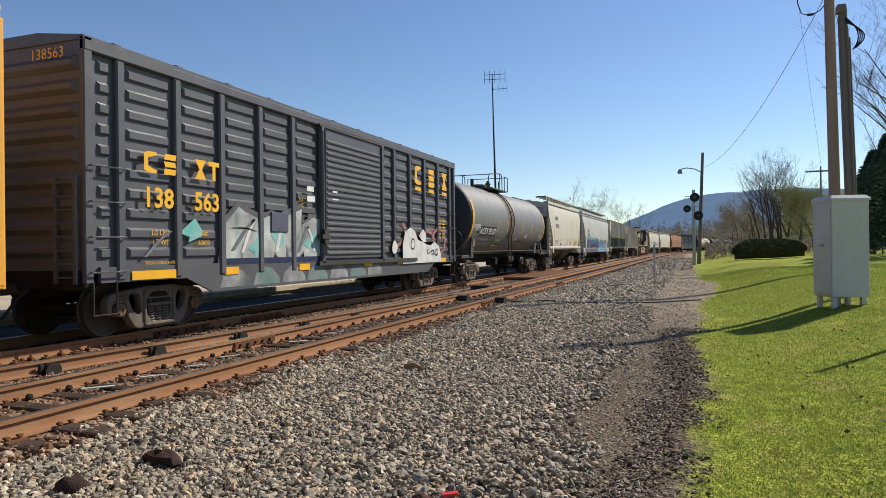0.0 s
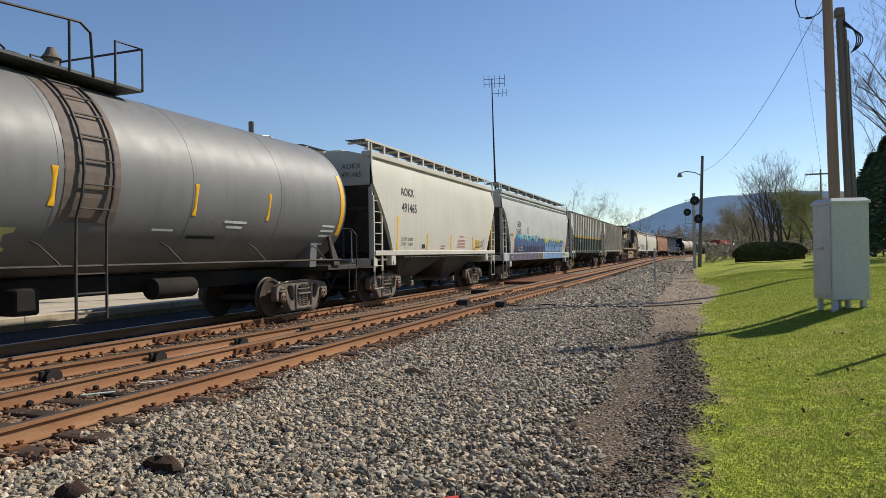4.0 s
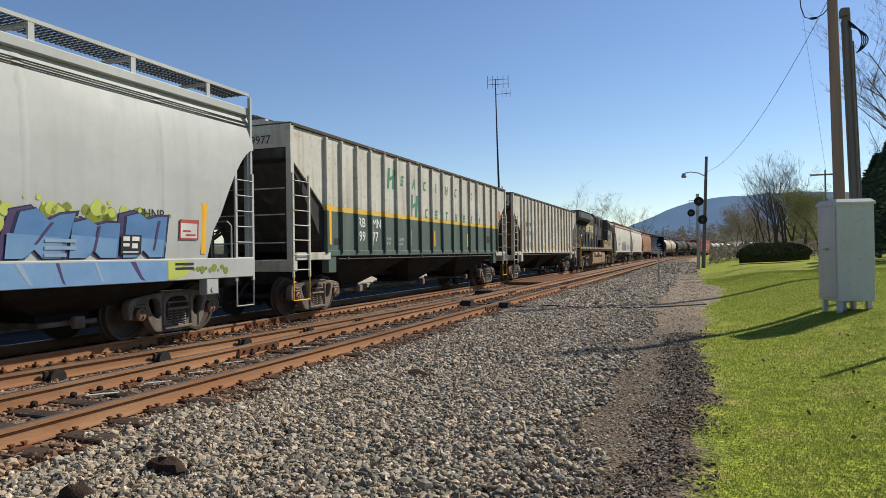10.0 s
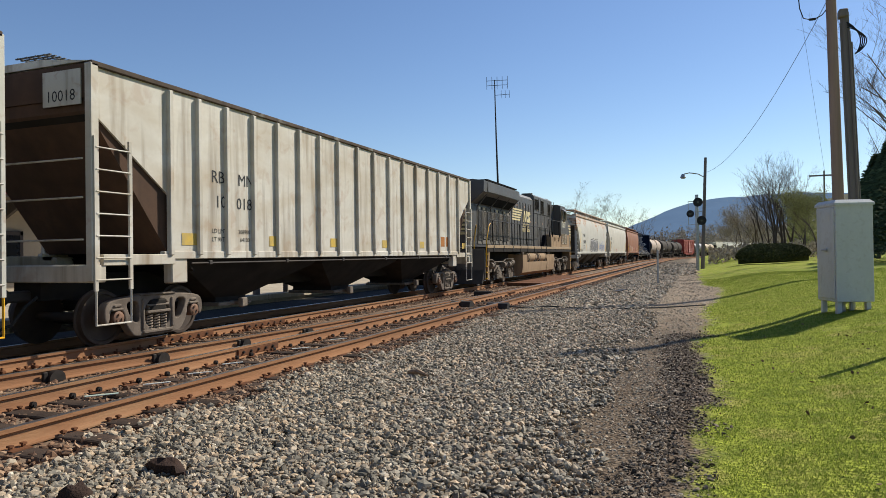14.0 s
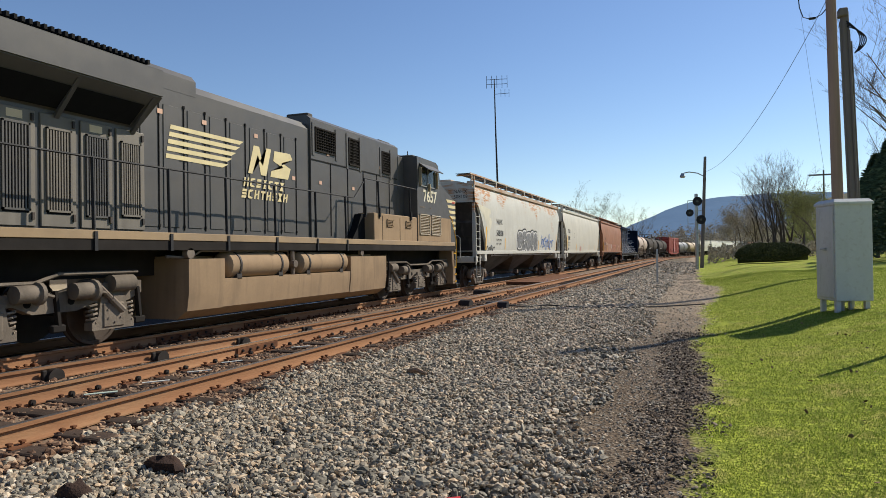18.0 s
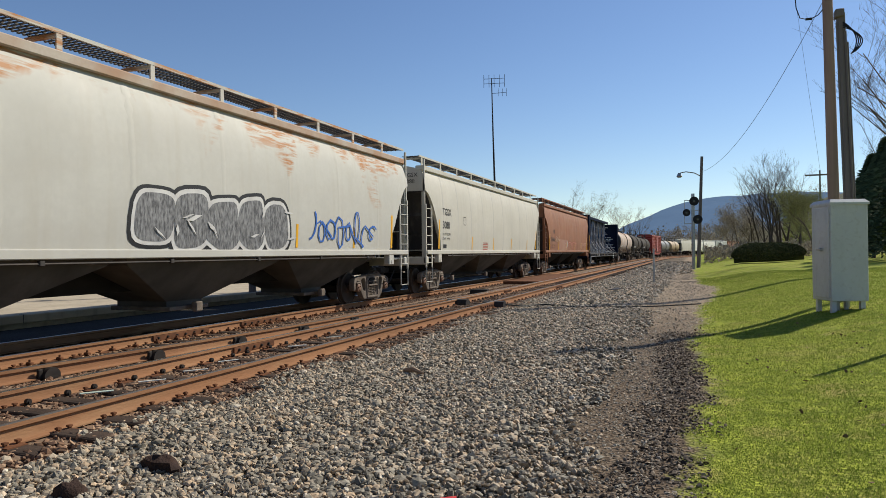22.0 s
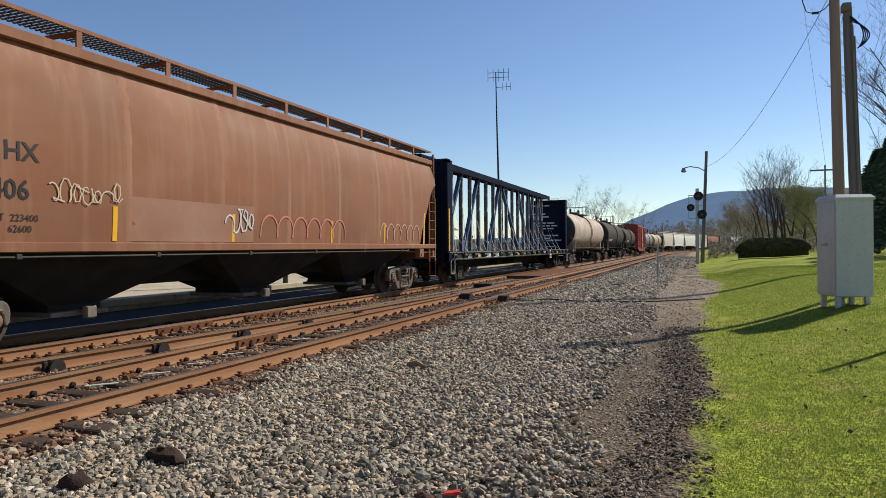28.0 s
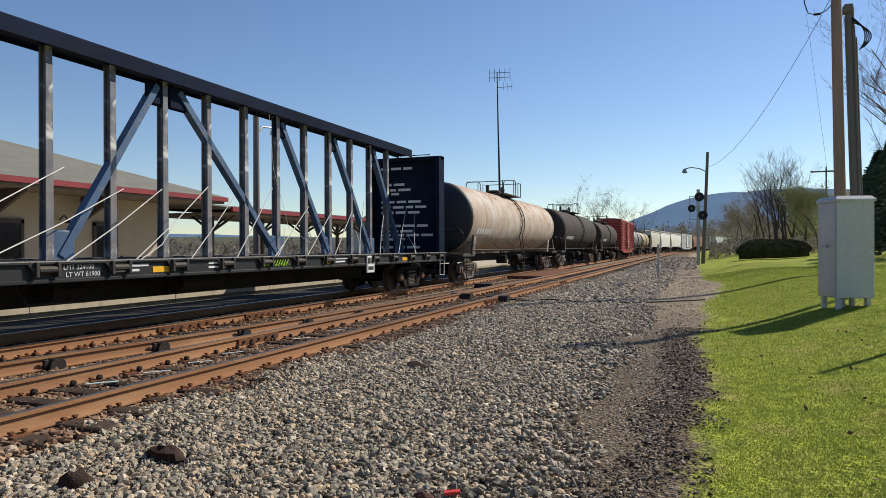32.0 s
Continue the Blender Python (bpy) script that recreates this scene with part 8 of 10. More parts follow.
for k in range(12):
    y = -24 + 4.25 * k
    part("bracket", Mesh().extrude([(-26.18, 2.9), (-26.0, 2.9), (-24.2, 3.85), (-24.2, 4.0), (-26.18, 4.0)], y - 0.07, y + 0.07), M_TRIM, station)
for k, y in enumerate((-15, -8, -1, 4.2, 9.8, 14.2, 19.2, 24.0)):
    door = k % 3 == 1
    w = part("door" if door else "window", Mesh().box(-26.22, -26.1, y - 0.55, y + 0.55, 0.32 if door else 1.2, 2.7), M_WINDOW, station)
    part("surround", Mesh().box(-26.25, -26.08, y - 0.68, y - 0.55, 0.3 if door else 1.1, 2.85).box(-26.25, -26.08, y + 0.55, y + 0.68, 0.3 if door else 1.1, 2.85).box(-26.25, -26.08, y - 0.68, y + 0.68, 2.7, 2.88), M_TRIM, w)
for y in (1.5, 17.0):
    part("downpipe", Mesh().cyl((-26.1, y, 0.3), (-26.1, y, 4.0), 0.06, 8), M_TRIM, station)
for y in (7.0, 21.6):
    part("wall_lamp", Mesh().tube([(-26.2, y, 2.9), (-25.9, y, 3.1), (-25.7, y, 2.95)], 0.03, 5).lathe_z([(2.95, 0.05), (2.8, 0.16), (2.75, 0.16)], -25.7, y, 10), M_BLACK, station)

canopy = thing("platform_canopy", "open platform canopy with maroon edge and dark posts", "canopy")
part("canopy_roof", Mesh().loft([[(-30.5, y, 3.95), (-23.4, y, 3.72), (-23.4, y, 3.82), (-27.0, y, 4.25), (-30.5, y, 4.05)] for y in (29.7, 56.0)]), M_SHINGLE, canopy)
part("canopy_edge", Mesh().box(-23.45, -23.3, 29.7, 56.0, 3.62, 3.86), M_FASCIA, canopy)
part("canopy_soffit", Mesh().box(-30.4, -23.5, 29.7, 55.9, 3.5, 3.6), M_SOFFIT, canopy)
for k in range(6):
    y = 31.5 + 4.8 * k
    p = part("post", Mesh().box(-26.3, -26.1, y - 0.1, y + 0.1, 0.3, 3.55), M_TRIM, canopy)
    part("brace", Mesh().bar((-26.2, y, 2.6), (-24.6, y, 3.5), 0.1, 0.12).bar((-26.2, y, 2.6), (-27.6, y, 3.5), 0.1, 0.12).bar((-26.2, y, 2.7), (-26.2, y + 1.2, 3.5), 0.1, 0.12).bar((-26.2, y, 2.7), (-26.2, y - 1.2, 3.5), 0.1, 0.12), M_TRIM, p)
plat_pole = thing("platform_light_pole", "brown wooden light pole on the platform", "light pole")
part("shaft", Mesh().cyl((-14.75, 20.1, 0.3), (-14.75, 20.1, 6.45), 0.13, 10, 0.1), M_POLE_DARK, plat_pole)
part("lamp_arm", Mesh().tube([(-14.75, 20.1, 5.7), (-14.7, 20.4, 6.0), (-14.6, 20.9, 6.05)], 0.035, 6).lathe_z([(6.05, 0.06), (5.9, 0.18), (5.8, 0.18)], -14.58, 21.0, 10), M_GALV, plat_pole)
house = thing("railway_shed", "small pale building with a grey hip roof", "building")
part("wall", Mesh().box(-34, -26.5, 62, 72, 0.0, 3.6), M_SIDING, house)
part("roof", Mesh().loft([[(-35, 61, 3.6), (-25.5, 61, 3.6), (-25.5, 73, 3.6), (-35, 73, 3.6)], [(-30.5, 65, 6.2), (-30, 65, 6.2), (-30, 69, 6.2), (-30.5, 69, 6.2)]]), M_SHINGLE, house, smooth=20)
part("door", Mesh().box(-26.5, -26.45, 64, 65, 0.3, 2.4), M_STEEL_BLUE, house)
for y in (66.5, 68.5, 70.5):
    part("window", Mesh().box(-26.5, -26.46, y - 0.4, y + 0.4, 1.2, 2.5), M_WINDOW, house)
van = thing("parked_van", "white box van parked beyond the platform", "van")
part("body", Mesh().box(-23.6, -21.6, 52.5, 56.5, 0.55, 2.7, 0.08), M_CAR_WHITE, van)
part("cab", Mesh().box(-23.5, -21.7, 51.2, 52.6, 0.55, 2.0, 0.1), M_CAR_WHITE, van)
part("windscreen", Mesh().box(-23.3, -21.9, 51.17, 51.2, 1.25, 1.85), M_WINDOW, van)
for x in (-23.45, -21.85):
    for y in (52.0, 55.6):
        part("wheel", Mesh().lathe_x([(x - 0.1, 0.05), (x - 0.1, 0.34), (x + 0.1, 0.34), (x + 0.1, 0.05)], y, 0.64, 16), M_HOSE, van)
tub = thing("yellow_bin", "yellow grit bin on the platform", "bin")
part("bin_body", Mesh().box(-16.6, -15.8, 27.2, 28.3, 0.3, 0.95, 0.05), M_YELLOW, tub)
part("bin_lid", Mesh().box(-16.65, -15.75, 27.15, 28.35, 0.95, 1.05, 0.03), M_YELLOW, tub)
bench = thing("platform_bollards", "row of short dark posts on the platform edge", "bollards")
for k in range(5):
    part("bollard", Mesh().cyl((-14.8, 22 + 4 * k, 0.3), (-14.8, 22 + 4 * k, 1.25), 0.1, 10), M_TRIM, bench)

# ---- trees, hedge, hills ----
M_BARK = paint("grey_bark", (0.16, 0.125, 0.10), (0.11, 0.085, 0.07), 3, 0.9)
M_BARK_DARK = paint("brown_bark", (0.10, 0.078, 0.064), (0.07, 0.055, 0.046), 3, 0.9)
M_LEAF_SPRING = stone_material("spring_leaves", (0.15, 0.155, 0.055), (0.24, 0.24, 0.095), (0.36, 0.35, 0.16))
M_LEAF_BROWN = stone_material("bud_brown", (0.18, 0.145, 0.11), (0.30, 0.25, 0.19), (0.44, 0.38, 0.29))
M_LEAF_DARK = stone_material("evergreen_needles", (0.03, 0.045, 0.022), (0.055, 0.08, 0.04), (0.10, 0.13, 0.06))
for q in (M_LEAF_SPRING, M_LEAF_BROWN):
    let_light_through(q, 0.35)
M_HEDGE = stone_material("hedge_leaves", (0.04, 0.045, 0.018), (0.085, 0.09, 0.035), (0.15, 0.14, 0.06))


def leaf_cloud(m, centres, spread, count, size, rng_):
    """Small tilted leaf sprays round branch ends."""
    for c in centres:
        for _ in range(count):
            p = Vector(c) + Vector((rng_.gauss(0, spread), rng_.gauss(0, spread), rng_.gauss(0, spread * 0.8)))
            u = Vector((rng_.gauss(0, 1), rng_.gauss(0, 1), rng_.gauss(0, 1))).normalized() * size * rng_.uniform(0.6, 1.3)
            w = u.orthogonal() * 0.55
            m.add([p - u, p + w, p + u, p - w], [(0, 1, 2, 3)])


def tree(x, y, z, h, seed, label, leaf=None, count=3, size=0.14, bark=M_BARK, spread=0.5, trunks=1, levels=4, wide=0.5, crown_from=0.3):
    """A tapered trunk with forked limbs and twigs; leaves, where it has any, in sprays round the twigs."""
    r = random.Random(seed)
    t = thing("tree", label, "tree")
    wood, tips = Mesh(), []

    def grow(p, d, length, rad, level):
        q, pts, rads = Vector(p), [Vector(p)], [rad]
        steps = 3 if level else 5
        for k in range(steps):
            d = (d + Vector((r.gauss(0, 0.1), r.gauss(0, 0.1), r.gauss(0.04, 0.06)))).normalized()
            q = q + d * length / steps
            pts.append(q.copy())
            rads.append(rad * (1 - 0.55 * (k + 1) / steps))
        wood.tube(pts, rads, 6 if level < 2 else 4 if level < 3 else 3, caps=False)
        if level >= levels:
            tips.append(q)
            return
        for k in range(r.randint(3, 4) if level else r.randint(6, 8)):
            f = r.uniform(crown_from if level == 0 else 0.3, 1.0)
            i = min(int(f * steps), steps - 1)
            a = pts[i].lerp(pts[i + 1], f * steps - i)
            g = r.uniform(0, 2 * math.pi)
            out = Vector((math.cos(g), math.sin(g), r.uniform(0.25, 0.9)))
            nd = (d * 0.55 + out * wide * 1.4).normalized()
            grow(a, nd, length * r.uniform(0.42, 0.62), max(0.009, rads[i] * 0.42), level + 1)
        tips.append(q)

    for k in range(trunks):
        g = r.uniform(0, 6.28)
        grow(Vector((x + 0.4 * k * math.cos(g), y + 0.4 * k * math.sin(g), z)), Vector((0.12 * math.cos(g) * (trunks > 1), 0.12 * math.sin(g) * (trunks > 1), 1)), h * 0.78, h * 0.015, 0)
    part("trunk", wood, bark, t, smooth=60)
    if leaf:
        m = Mesh()
        leaf_cloud(m, tips, spread, count, size, r)
        part("crown", m, leaf, t, smooth=0)
    return t


def conifer(x, y, z, h, w, seed):
    r = random.Random(seed)
    t = thing("evergreen_tree", "dense dark evergreen tree beyond the lawn", "tree")
    part("trunk", Mesh().tube([(x, y, z), (x, y, z + h)], [h * 0.018, 0.03], 7), M_BARK, t)
    m = Mesh()
    for _ in range(4200):
        f = r.random() ** 0.8
        g = r.uniform(0, 6.283)
        rad = w * (1 - f) ** 0.75 * (0.45 + 0.55 * r.random() ** 0.5) * (1 + 0.25 * math.sin(g * 3 + f * 9))
        p = Vector((x + rad * math.cos(g), y + rad * math.sin(g), z + 0.6 + f * (h - 0.6) - rad * 0.15))
        u = Vector((math.cos(g), math.sin(g), -0.25 + r.gauss(0, 0.3))).normalized() * r.uniform(0.2, 0.42)
        s = u.orthogonal().normalized() * 0.12
        m.add([p - u * 0.4, p + s, p + u, p - s], [(0, 1, 2, 3)])
    part("crown", m, M_LEAF_DARK, t, smooth=0)


def gz(p):
    return place_ground_z(p[0], p[1])


def hedge():
    r = random.Random(2)
    h = thing("clipped_hedge", "long low dark clipped hedge on the lawn", "hedge")
    x0, y0, _ = at(1303, 60)
    x1, y1, _ = at(1435, 62)
    m = Mesh()
    ax = Vector((x1 - x0, y1 - y0, 0))

    def girth(f):
        return max(0.0, 1 - abs(2 * f - 1) ** 3.2) ** 0.6 * (1.0 - 0.22 * f)

    for _ in range(14000):
        f, g = r.random(), r.uniform(-0.5, math.pi + 0.5)
        k = girth(f) * (1 + 0.12 * noise.noise(Vector((f * 14, g * 2, 0)))) * (1 - 0.3 * r.random() ** 3)
        c = Vector((x0, y0, 0)) + ax * f
        p = c + Vector((0, 1.6 * math.cos(g) * k, gz(c) + 0.75 + 1.15 * math.sin(g) * k))
        u = Vector((r.gauss(0, 1), r.gauss(0, 1), r.gauss(0, 1))).normalized() * 0.11
        w = u.orthogonal() * 0.6
        m.add([p - u, p + w, p + u, p - w], [(0, 1, 2, 3)])
    part("leaves", m, M_HEDGE, h, smooth=0)
    core = Mesh()
    rings = []
    for f in (0.03, 0.1, 0.25, 0.5, 0.75, 0.9, 0.97):
        c = Vector((x0, y0, 0)) + ax * f
        k = 0.85 * girth(f)
        rings.append([c + Vector((0, 1.5 * k * math.cos(g), gz(c) + 0.75 + 1.1 * k * math.sin(g) if math.sin(g) > -0.5 else gz(c) + 0.1)) for g in [2 * math.pi * q / 10 for q in range(10)]])
    part("core", core.loft(rings), M_HEDGE, h)


hedge()
# a clump of tall bare trees right of the hedge
for k, (px, dep, hh, tr) in enumerate(((1352, 92, 8.6, 1), (1368, 88, 10.2, 2), (1382, 95, 10.8, 2), (1396, 90, 10.6, 2), (1408, 100, 11.2, 2), (1340, 105, 8.0, 1), (1418, 88, 9.2, 1), (1360, 98, 10.0, 1))):
    p = at(px, dep)
    tree(p[0], p[1], gz(p), hh, 30 + k, "tall bare tree with fine spring twigs behind the lawn", M_LEAF_BROWN, 1, 0.04, trunks=tr, wide=0.27, levels=4, spread=0.3, crown_from=0.2, bark=M_BARK_DARK)
for k, (px, dep, hh) in enumerate(((1426, 84, 6.6), (1448, 78, 6.4), (1412, 110, 7.2))):
    p = at(px, dep)
    tree(p[0], p[1], gz(p), hh, 50 + k, "small tree with fresh yellow-green spring leaves", M_LEAF_SPRING, 14, 0.07, spread=0.5, levels=4)
for k, (px, dep, hh) in enumerate(((1302, 150, 8.6), (1284, 290, 11.0), (1318, 125, 7.5), (1255, 330, 13), (1232, 380, 14), (1212, 400, 13), (1330, 140, 8.0), (1345, 130, 8.5))):
    p = at(px, dep)
    tree(p[0], p[1], gz(p) if p[0] < 60 else 0.4, hh, 70 + k, "brownish budding tree beyond the far curve", M_LEAF_BROWN, 8, 0.11, spread=0.55, levels=4)
# trees at the right edge
for k, (px, dep, hh) in enumerate(((1676, 74, 18.0), (1700, 70, 19.0), (1610, 84, 15.0), (1588, 84, 8.5), (1476, 108, 6.5), (1690, 92, 22.0), (1556, 86, 7.0))):
    p = at(px, dep)
    tree(p[0], p[1], gz(p), hh, 90 + k, "tall budding tree at the edge of the lawn", M_LEAF_SPRING if k in (3, 6) else None, 5, 0.07, spread=0.4, wide=0.3, levels=5 if k in (0, 1, 5) else 4, bark=M_BARK_DARK)
for k, (px, dep, hh, wd) in enumerate(((1618, 54, 17.5, 0.5), (1640, 60, 20.0, 0.45), (1590, 74, 13.0, 0.45), (1560, 86, 11.5, 0.42))):
    p = at(px, dep)
    tree(p[0], p[1], gz(p), hh, 190 + k, "bare spreading tree with fine twigs beside the evergreens", None, wide=wd, levels=5 if k < 2 else 4, crown_from=0.3)
for k, (px, dep, hh, w) in enumerate(((1556, 58, 9.0, 3.2), (1582, 50, 9.2, 2.9), (1534, 70, 8.0, 2.2), (1600, 46, 9, 2.6))):
    p = at(px, dep)
    conifer(p[0], p[1], gz(p), hh, w, 110 + k)
# trees behind the train
for k, (px, dep, hh, lf) in enumerate(((1030, 150, 13.0, M_LEAF_BROWN), (1052, 160, 12.5, M_LEAF_SPRING), (1075, 170, 12.0, M_LEAF_SPRING), (1012, 165, 11.0, M_LEAF_BROWN), (1092, 185, 11.5, M_LEAF_SPRING), (1128, 200, 12.5, M_LEAF_BROWN), (1140, 230, 12.0, M_LEAF_BROWN), (700, 130, 6.5, M_LEAF_SPRING), (640, 140, 6.0, M_LEAF_BROWN), (560, 120, 5.5, M_LEAF_BROWN))):
    p = at(px, dep)
    tree(p[0], p[1], 0.0, hh, 130 + k, "distant tree in early spring leaf behind the train", lf, 2, 0.07, spread=0.25, levels=4, wide=0.42)


def ridge(name, near, far, xs, height, label, mat, seed):
    """A wooded ridge: slopes up from its foot to a rough skyline."""
    m, rows = Mesh(), []
    for f in (0.0, 0.25, 0.5, 0.75, 1.0, 1.25):
        row = []
        for px in xs:
            d = near + (far - near) * f
            x, y, _ = at(px, d)
            hgt = height(px) * math.sin(min(f, 1.0) * math.pi / 2) ** 1.2 * (1 if f <= 1 else 0.85)
            hgt *= 1 + 0.05 * noise.noise(Vector((px * 0.02, f * 3, seed))) + 0.012 * noise.noise(Vector((px * 0.3, f * 9, seed)))
            row.append((x, y, hgt - 2))
        rows.append(row)
    m.loft(rows, caps=False, closed=False)
    return solid(name, m, mat, label, "hill", kind="structure", smooth=80)


# distance haze is put into the far ridge's blue base colour
M_HILL = paint("hazed_hill", (0.045, 0.07, 0.105), (0.033, 0.052, 0.08), 0.012, 0.95, spots=(0.06, 0.08, 0.10), spot_scale=0.06, spot_amount=0.6)
M_HILL_NEAR = paint("wooded_slope", (0.10, 0.10, 0.06), (0.07, 0.075, 0.045), 0.06, 0.95, spots=(0.16, 0.15, 0.08), spot_scale=0.15, spot_amount=0.6)


def skyline(px):
    """Height of the far ridge over its bearing."""
    pts = [(-400, 55), (200, 60), (500, 45), (760, 30), (1000, 40), (1085, 62), (1120, 96), (1150, 118), (1200, 156), (1250, 180), (1300, 190), (1350, 196), (1420, 200), (1600, 195), (2200, 150)]
    return float(np.interp(px, [p[0] for p in pts], [p[1] for p in pts]))


# blue glow added to the ridge for distance haze, with no lamp behind it
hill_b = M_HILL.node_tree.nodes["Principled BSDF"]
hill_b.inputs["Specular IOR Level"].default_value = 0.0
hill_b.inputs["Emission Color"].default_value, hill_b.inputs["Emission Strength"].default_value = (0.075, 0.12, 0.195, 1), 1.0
ridge("backdrop_ridge", 1500, 2300, [-400 + 20 * k for k in range(131)], skyline, "long wooded ridge on the horizon with painted blue haze and glow", M_HILL, 3)
ridge("backdrop_slope", 330, 520, [1240 + 15 * k for k in range(70)], lambda px: float(np.interp(px, [1240, 1300, 1380, 1450, 1600, 2300], [2, 8, 22, 40, 60, 60])), "wooded slope rising behind the lawn", M_HILL_NEAR, 5)
ridge("backdrop_left", 420, 700, [-500 + 20 * k for k in range(82)], lambda px: float(np.interp(px, [-500, 300, 700, 900, 1120], [20, 16, 14, 9, 2])), "low brown wooded hill beyond the station", M_HILL_NEAR, 8)


def woods(name, label, pxs, depths, h, mat, n, seed, size):
    """A far strip of wood: many small leaf sprays of uneven height."""
    r = random.Random(seed)
    m = Mesh()
    for _ in range(n):
        px, d = r.uniform(*pxs), r.uniform(*depths)
        x, y, _ = at(px, d)
        top = h * (0.65 + 0.5 * noise.noise(Vector((px * 0.06, d * 0.05, seed))) + 0.2 * noise.noise(Vector((px * 0.3, d * 0.2, seed))))
        p = Vector((x, y, max(0.3, top) * r.random() ** 0.6 + (gz((x, y)) if x < 60 else 1)))
        u = Vector((r.gauss(0, 1), r.gauss(0, 1), r.gauss(0, 1.3))).normalized() * size * r.uniform(0.5, 1.3)
        w = u.orthogonal() * 0.6
        m.add([p - u, p + w, p + u, p - w], [(0, 1, 2, 3)])
    return solid(name, m, mat, label, "woods", kind="stuff", smooth=0)


woods("far_woods", "brown budding woods along the foot of the hill", (1150, 1460), (250, 420), 13, M_LEAF_BROWN, 22000, 4, 0.38)
woods("far_woods", "pale green spring woods behind the lawn", (1395, 1640), (110, 190), 11, M_LEAF_SPRING, 4500, 5, 0.4)
woods("undergrowth", "brown brush behind the hedge", (1255, 1620), (75, 105), 2.6, M_LEAF_BROWN, 6000, 6, 0.2)
woods("undergrowth", "low brush behind the far track", (300, 1140), (110, 170), 4.0, M_LEAF_BROWN, 5000, 7, 0.35)

# ---- the train ----


def spray(car, side, y0, y1, z0, z1, n, layers, seed, jag=0.25):
    """Sprayed lettering shapes that cannot be read: blocky forms in layers, each (material, grow, label)."""
    r = random.Random(seed)
    w = (y1 - y0) / n
    forms = []
    for k in range(n):
        a, b = y0 + w * k, y0 + w * (k + 1)
        ym = (a + b) / 2
        pts = []
        for q, (fy, fz) in enumerate(((0.0, 0.0), (0.35, -0.03), (0.5, 0.12), (0.65, -0.03), (1.0, 0.0), (1.02, 0.45), (0.95, 0.8), (1.0, 1.0), (0.6, 0.93), (0.45, 1.05), (0.02, 0.9), (-0.04, 0.5))):
            pts.append((a + w * (fy + r.uniform(-jag, jag) * 0.35), z0 + (z1 - z0) * (fz + r.uniform(-jag, jag) * 0.3)))
        forms.append((ym, pts))
    zm = (z0 + z1) / 2
    for i, (mat, grow, label) in enumerate(layers):
        for k, (ym, pts) in enumerate(forms):
            m = Mesh()
            patch(m, [(ym + (y - ym) * grow, zm + (z - zm) * grow) for y, z in pts], side, 0.006 + 0.003 * i + 0.0006 * (k % 2))
            part("graffiti", m, mat, car, label, smooth=0)


def block_word(car, side, y0, y1, z0, z1, n, mats, seed):
    """Angular sprayed letter blocks that cannot be read: outline, thick edge to one side, face, and a darker lower half."""
    line, edge, face, low = mats
    r = random.Random(seed)
    w = (y1 - y0) / n
    for k in range(n):
        a, b = y0 + w * k + 0.05, y0 + w * (k + 1) + 0.06
        top, lean, dip = z1 - r.uniform(0, 0.22) * (z1 - z0), r.uniform(-0.22, 0.28) * w, r.uniform(0.1, 0.3) * (z1 - z0)
        p = [(a, z0), (a + 0.36 * w, z0), (a + 0.5 * w, z0 + dip), (b - 0.34 * w, z0), (b, z0), (b + lean, top - 0.04), (b - 0.3 * w + lean, top - 0.1 * r.random()), ((a + b) / 2 + lean, top - dip * 0.8), (a + 0.3 * w + lean, top), (a + lean, top - 0.07)]
        cy, cz = sum(q[0] for q in p) / 10, sum(q[1] for q in p) / 10
        for i, (mat, gy, gz_, dy, label) in enumerate(((line, 1.12, 1.06, -0.04, "dark sprayed outline"), (edge, 1.04, 1.0, -0.06, "pale sprayed block edge"), (line, 0.94, 0.97, 0.01, "dark sprayed inner line"), (face, 0.88, 0.93, 0.025, "blue sprayed block face"))):
            m = Mesh()
            patch(m, [(cy + (y - cy) * gy + dy, max(z0, cz + (z - cz) * gz_)) for y, z in p], side, 0.006 + 0.004 * i + 0.0005 * (k % 2))
            part("graffiti", m, mat, car, label, smooth=0)
        zm = z0 + 0.4 * (z1 - z0)
        m = Mesh()
        patch(m, [(a + 0.08 * w, z0 + 0.02), (a + 0.34 * w, z0 + 0.02), (a + 0.5 * w, z0 + dip + 0.03), (b - 0.36 * w, z0 + 0.02), (b - 0.07 * w, z0 + 0.02), (b - 0.05 * w, zm), (a + 0.1 * w, zm + 0.05)], side, 0.0235 + 0.0005 * (k % 2))
        part("graffiti", m, low, car, "darker sprayed lower half", smooth=0)
        m = Mesh()
        y = cy + r.uniform(-0.2, 0.2) * w
        patch(m, [(y, z0 + dip), (y + 0.05, z0 + dip), (y + 0.1 + lean, top - dip), (y + 0.05 + lean, top - dip)], side, 0.026)
        part("graffiti", m, edge, car, "pale sprayed sliver", smooth=0)


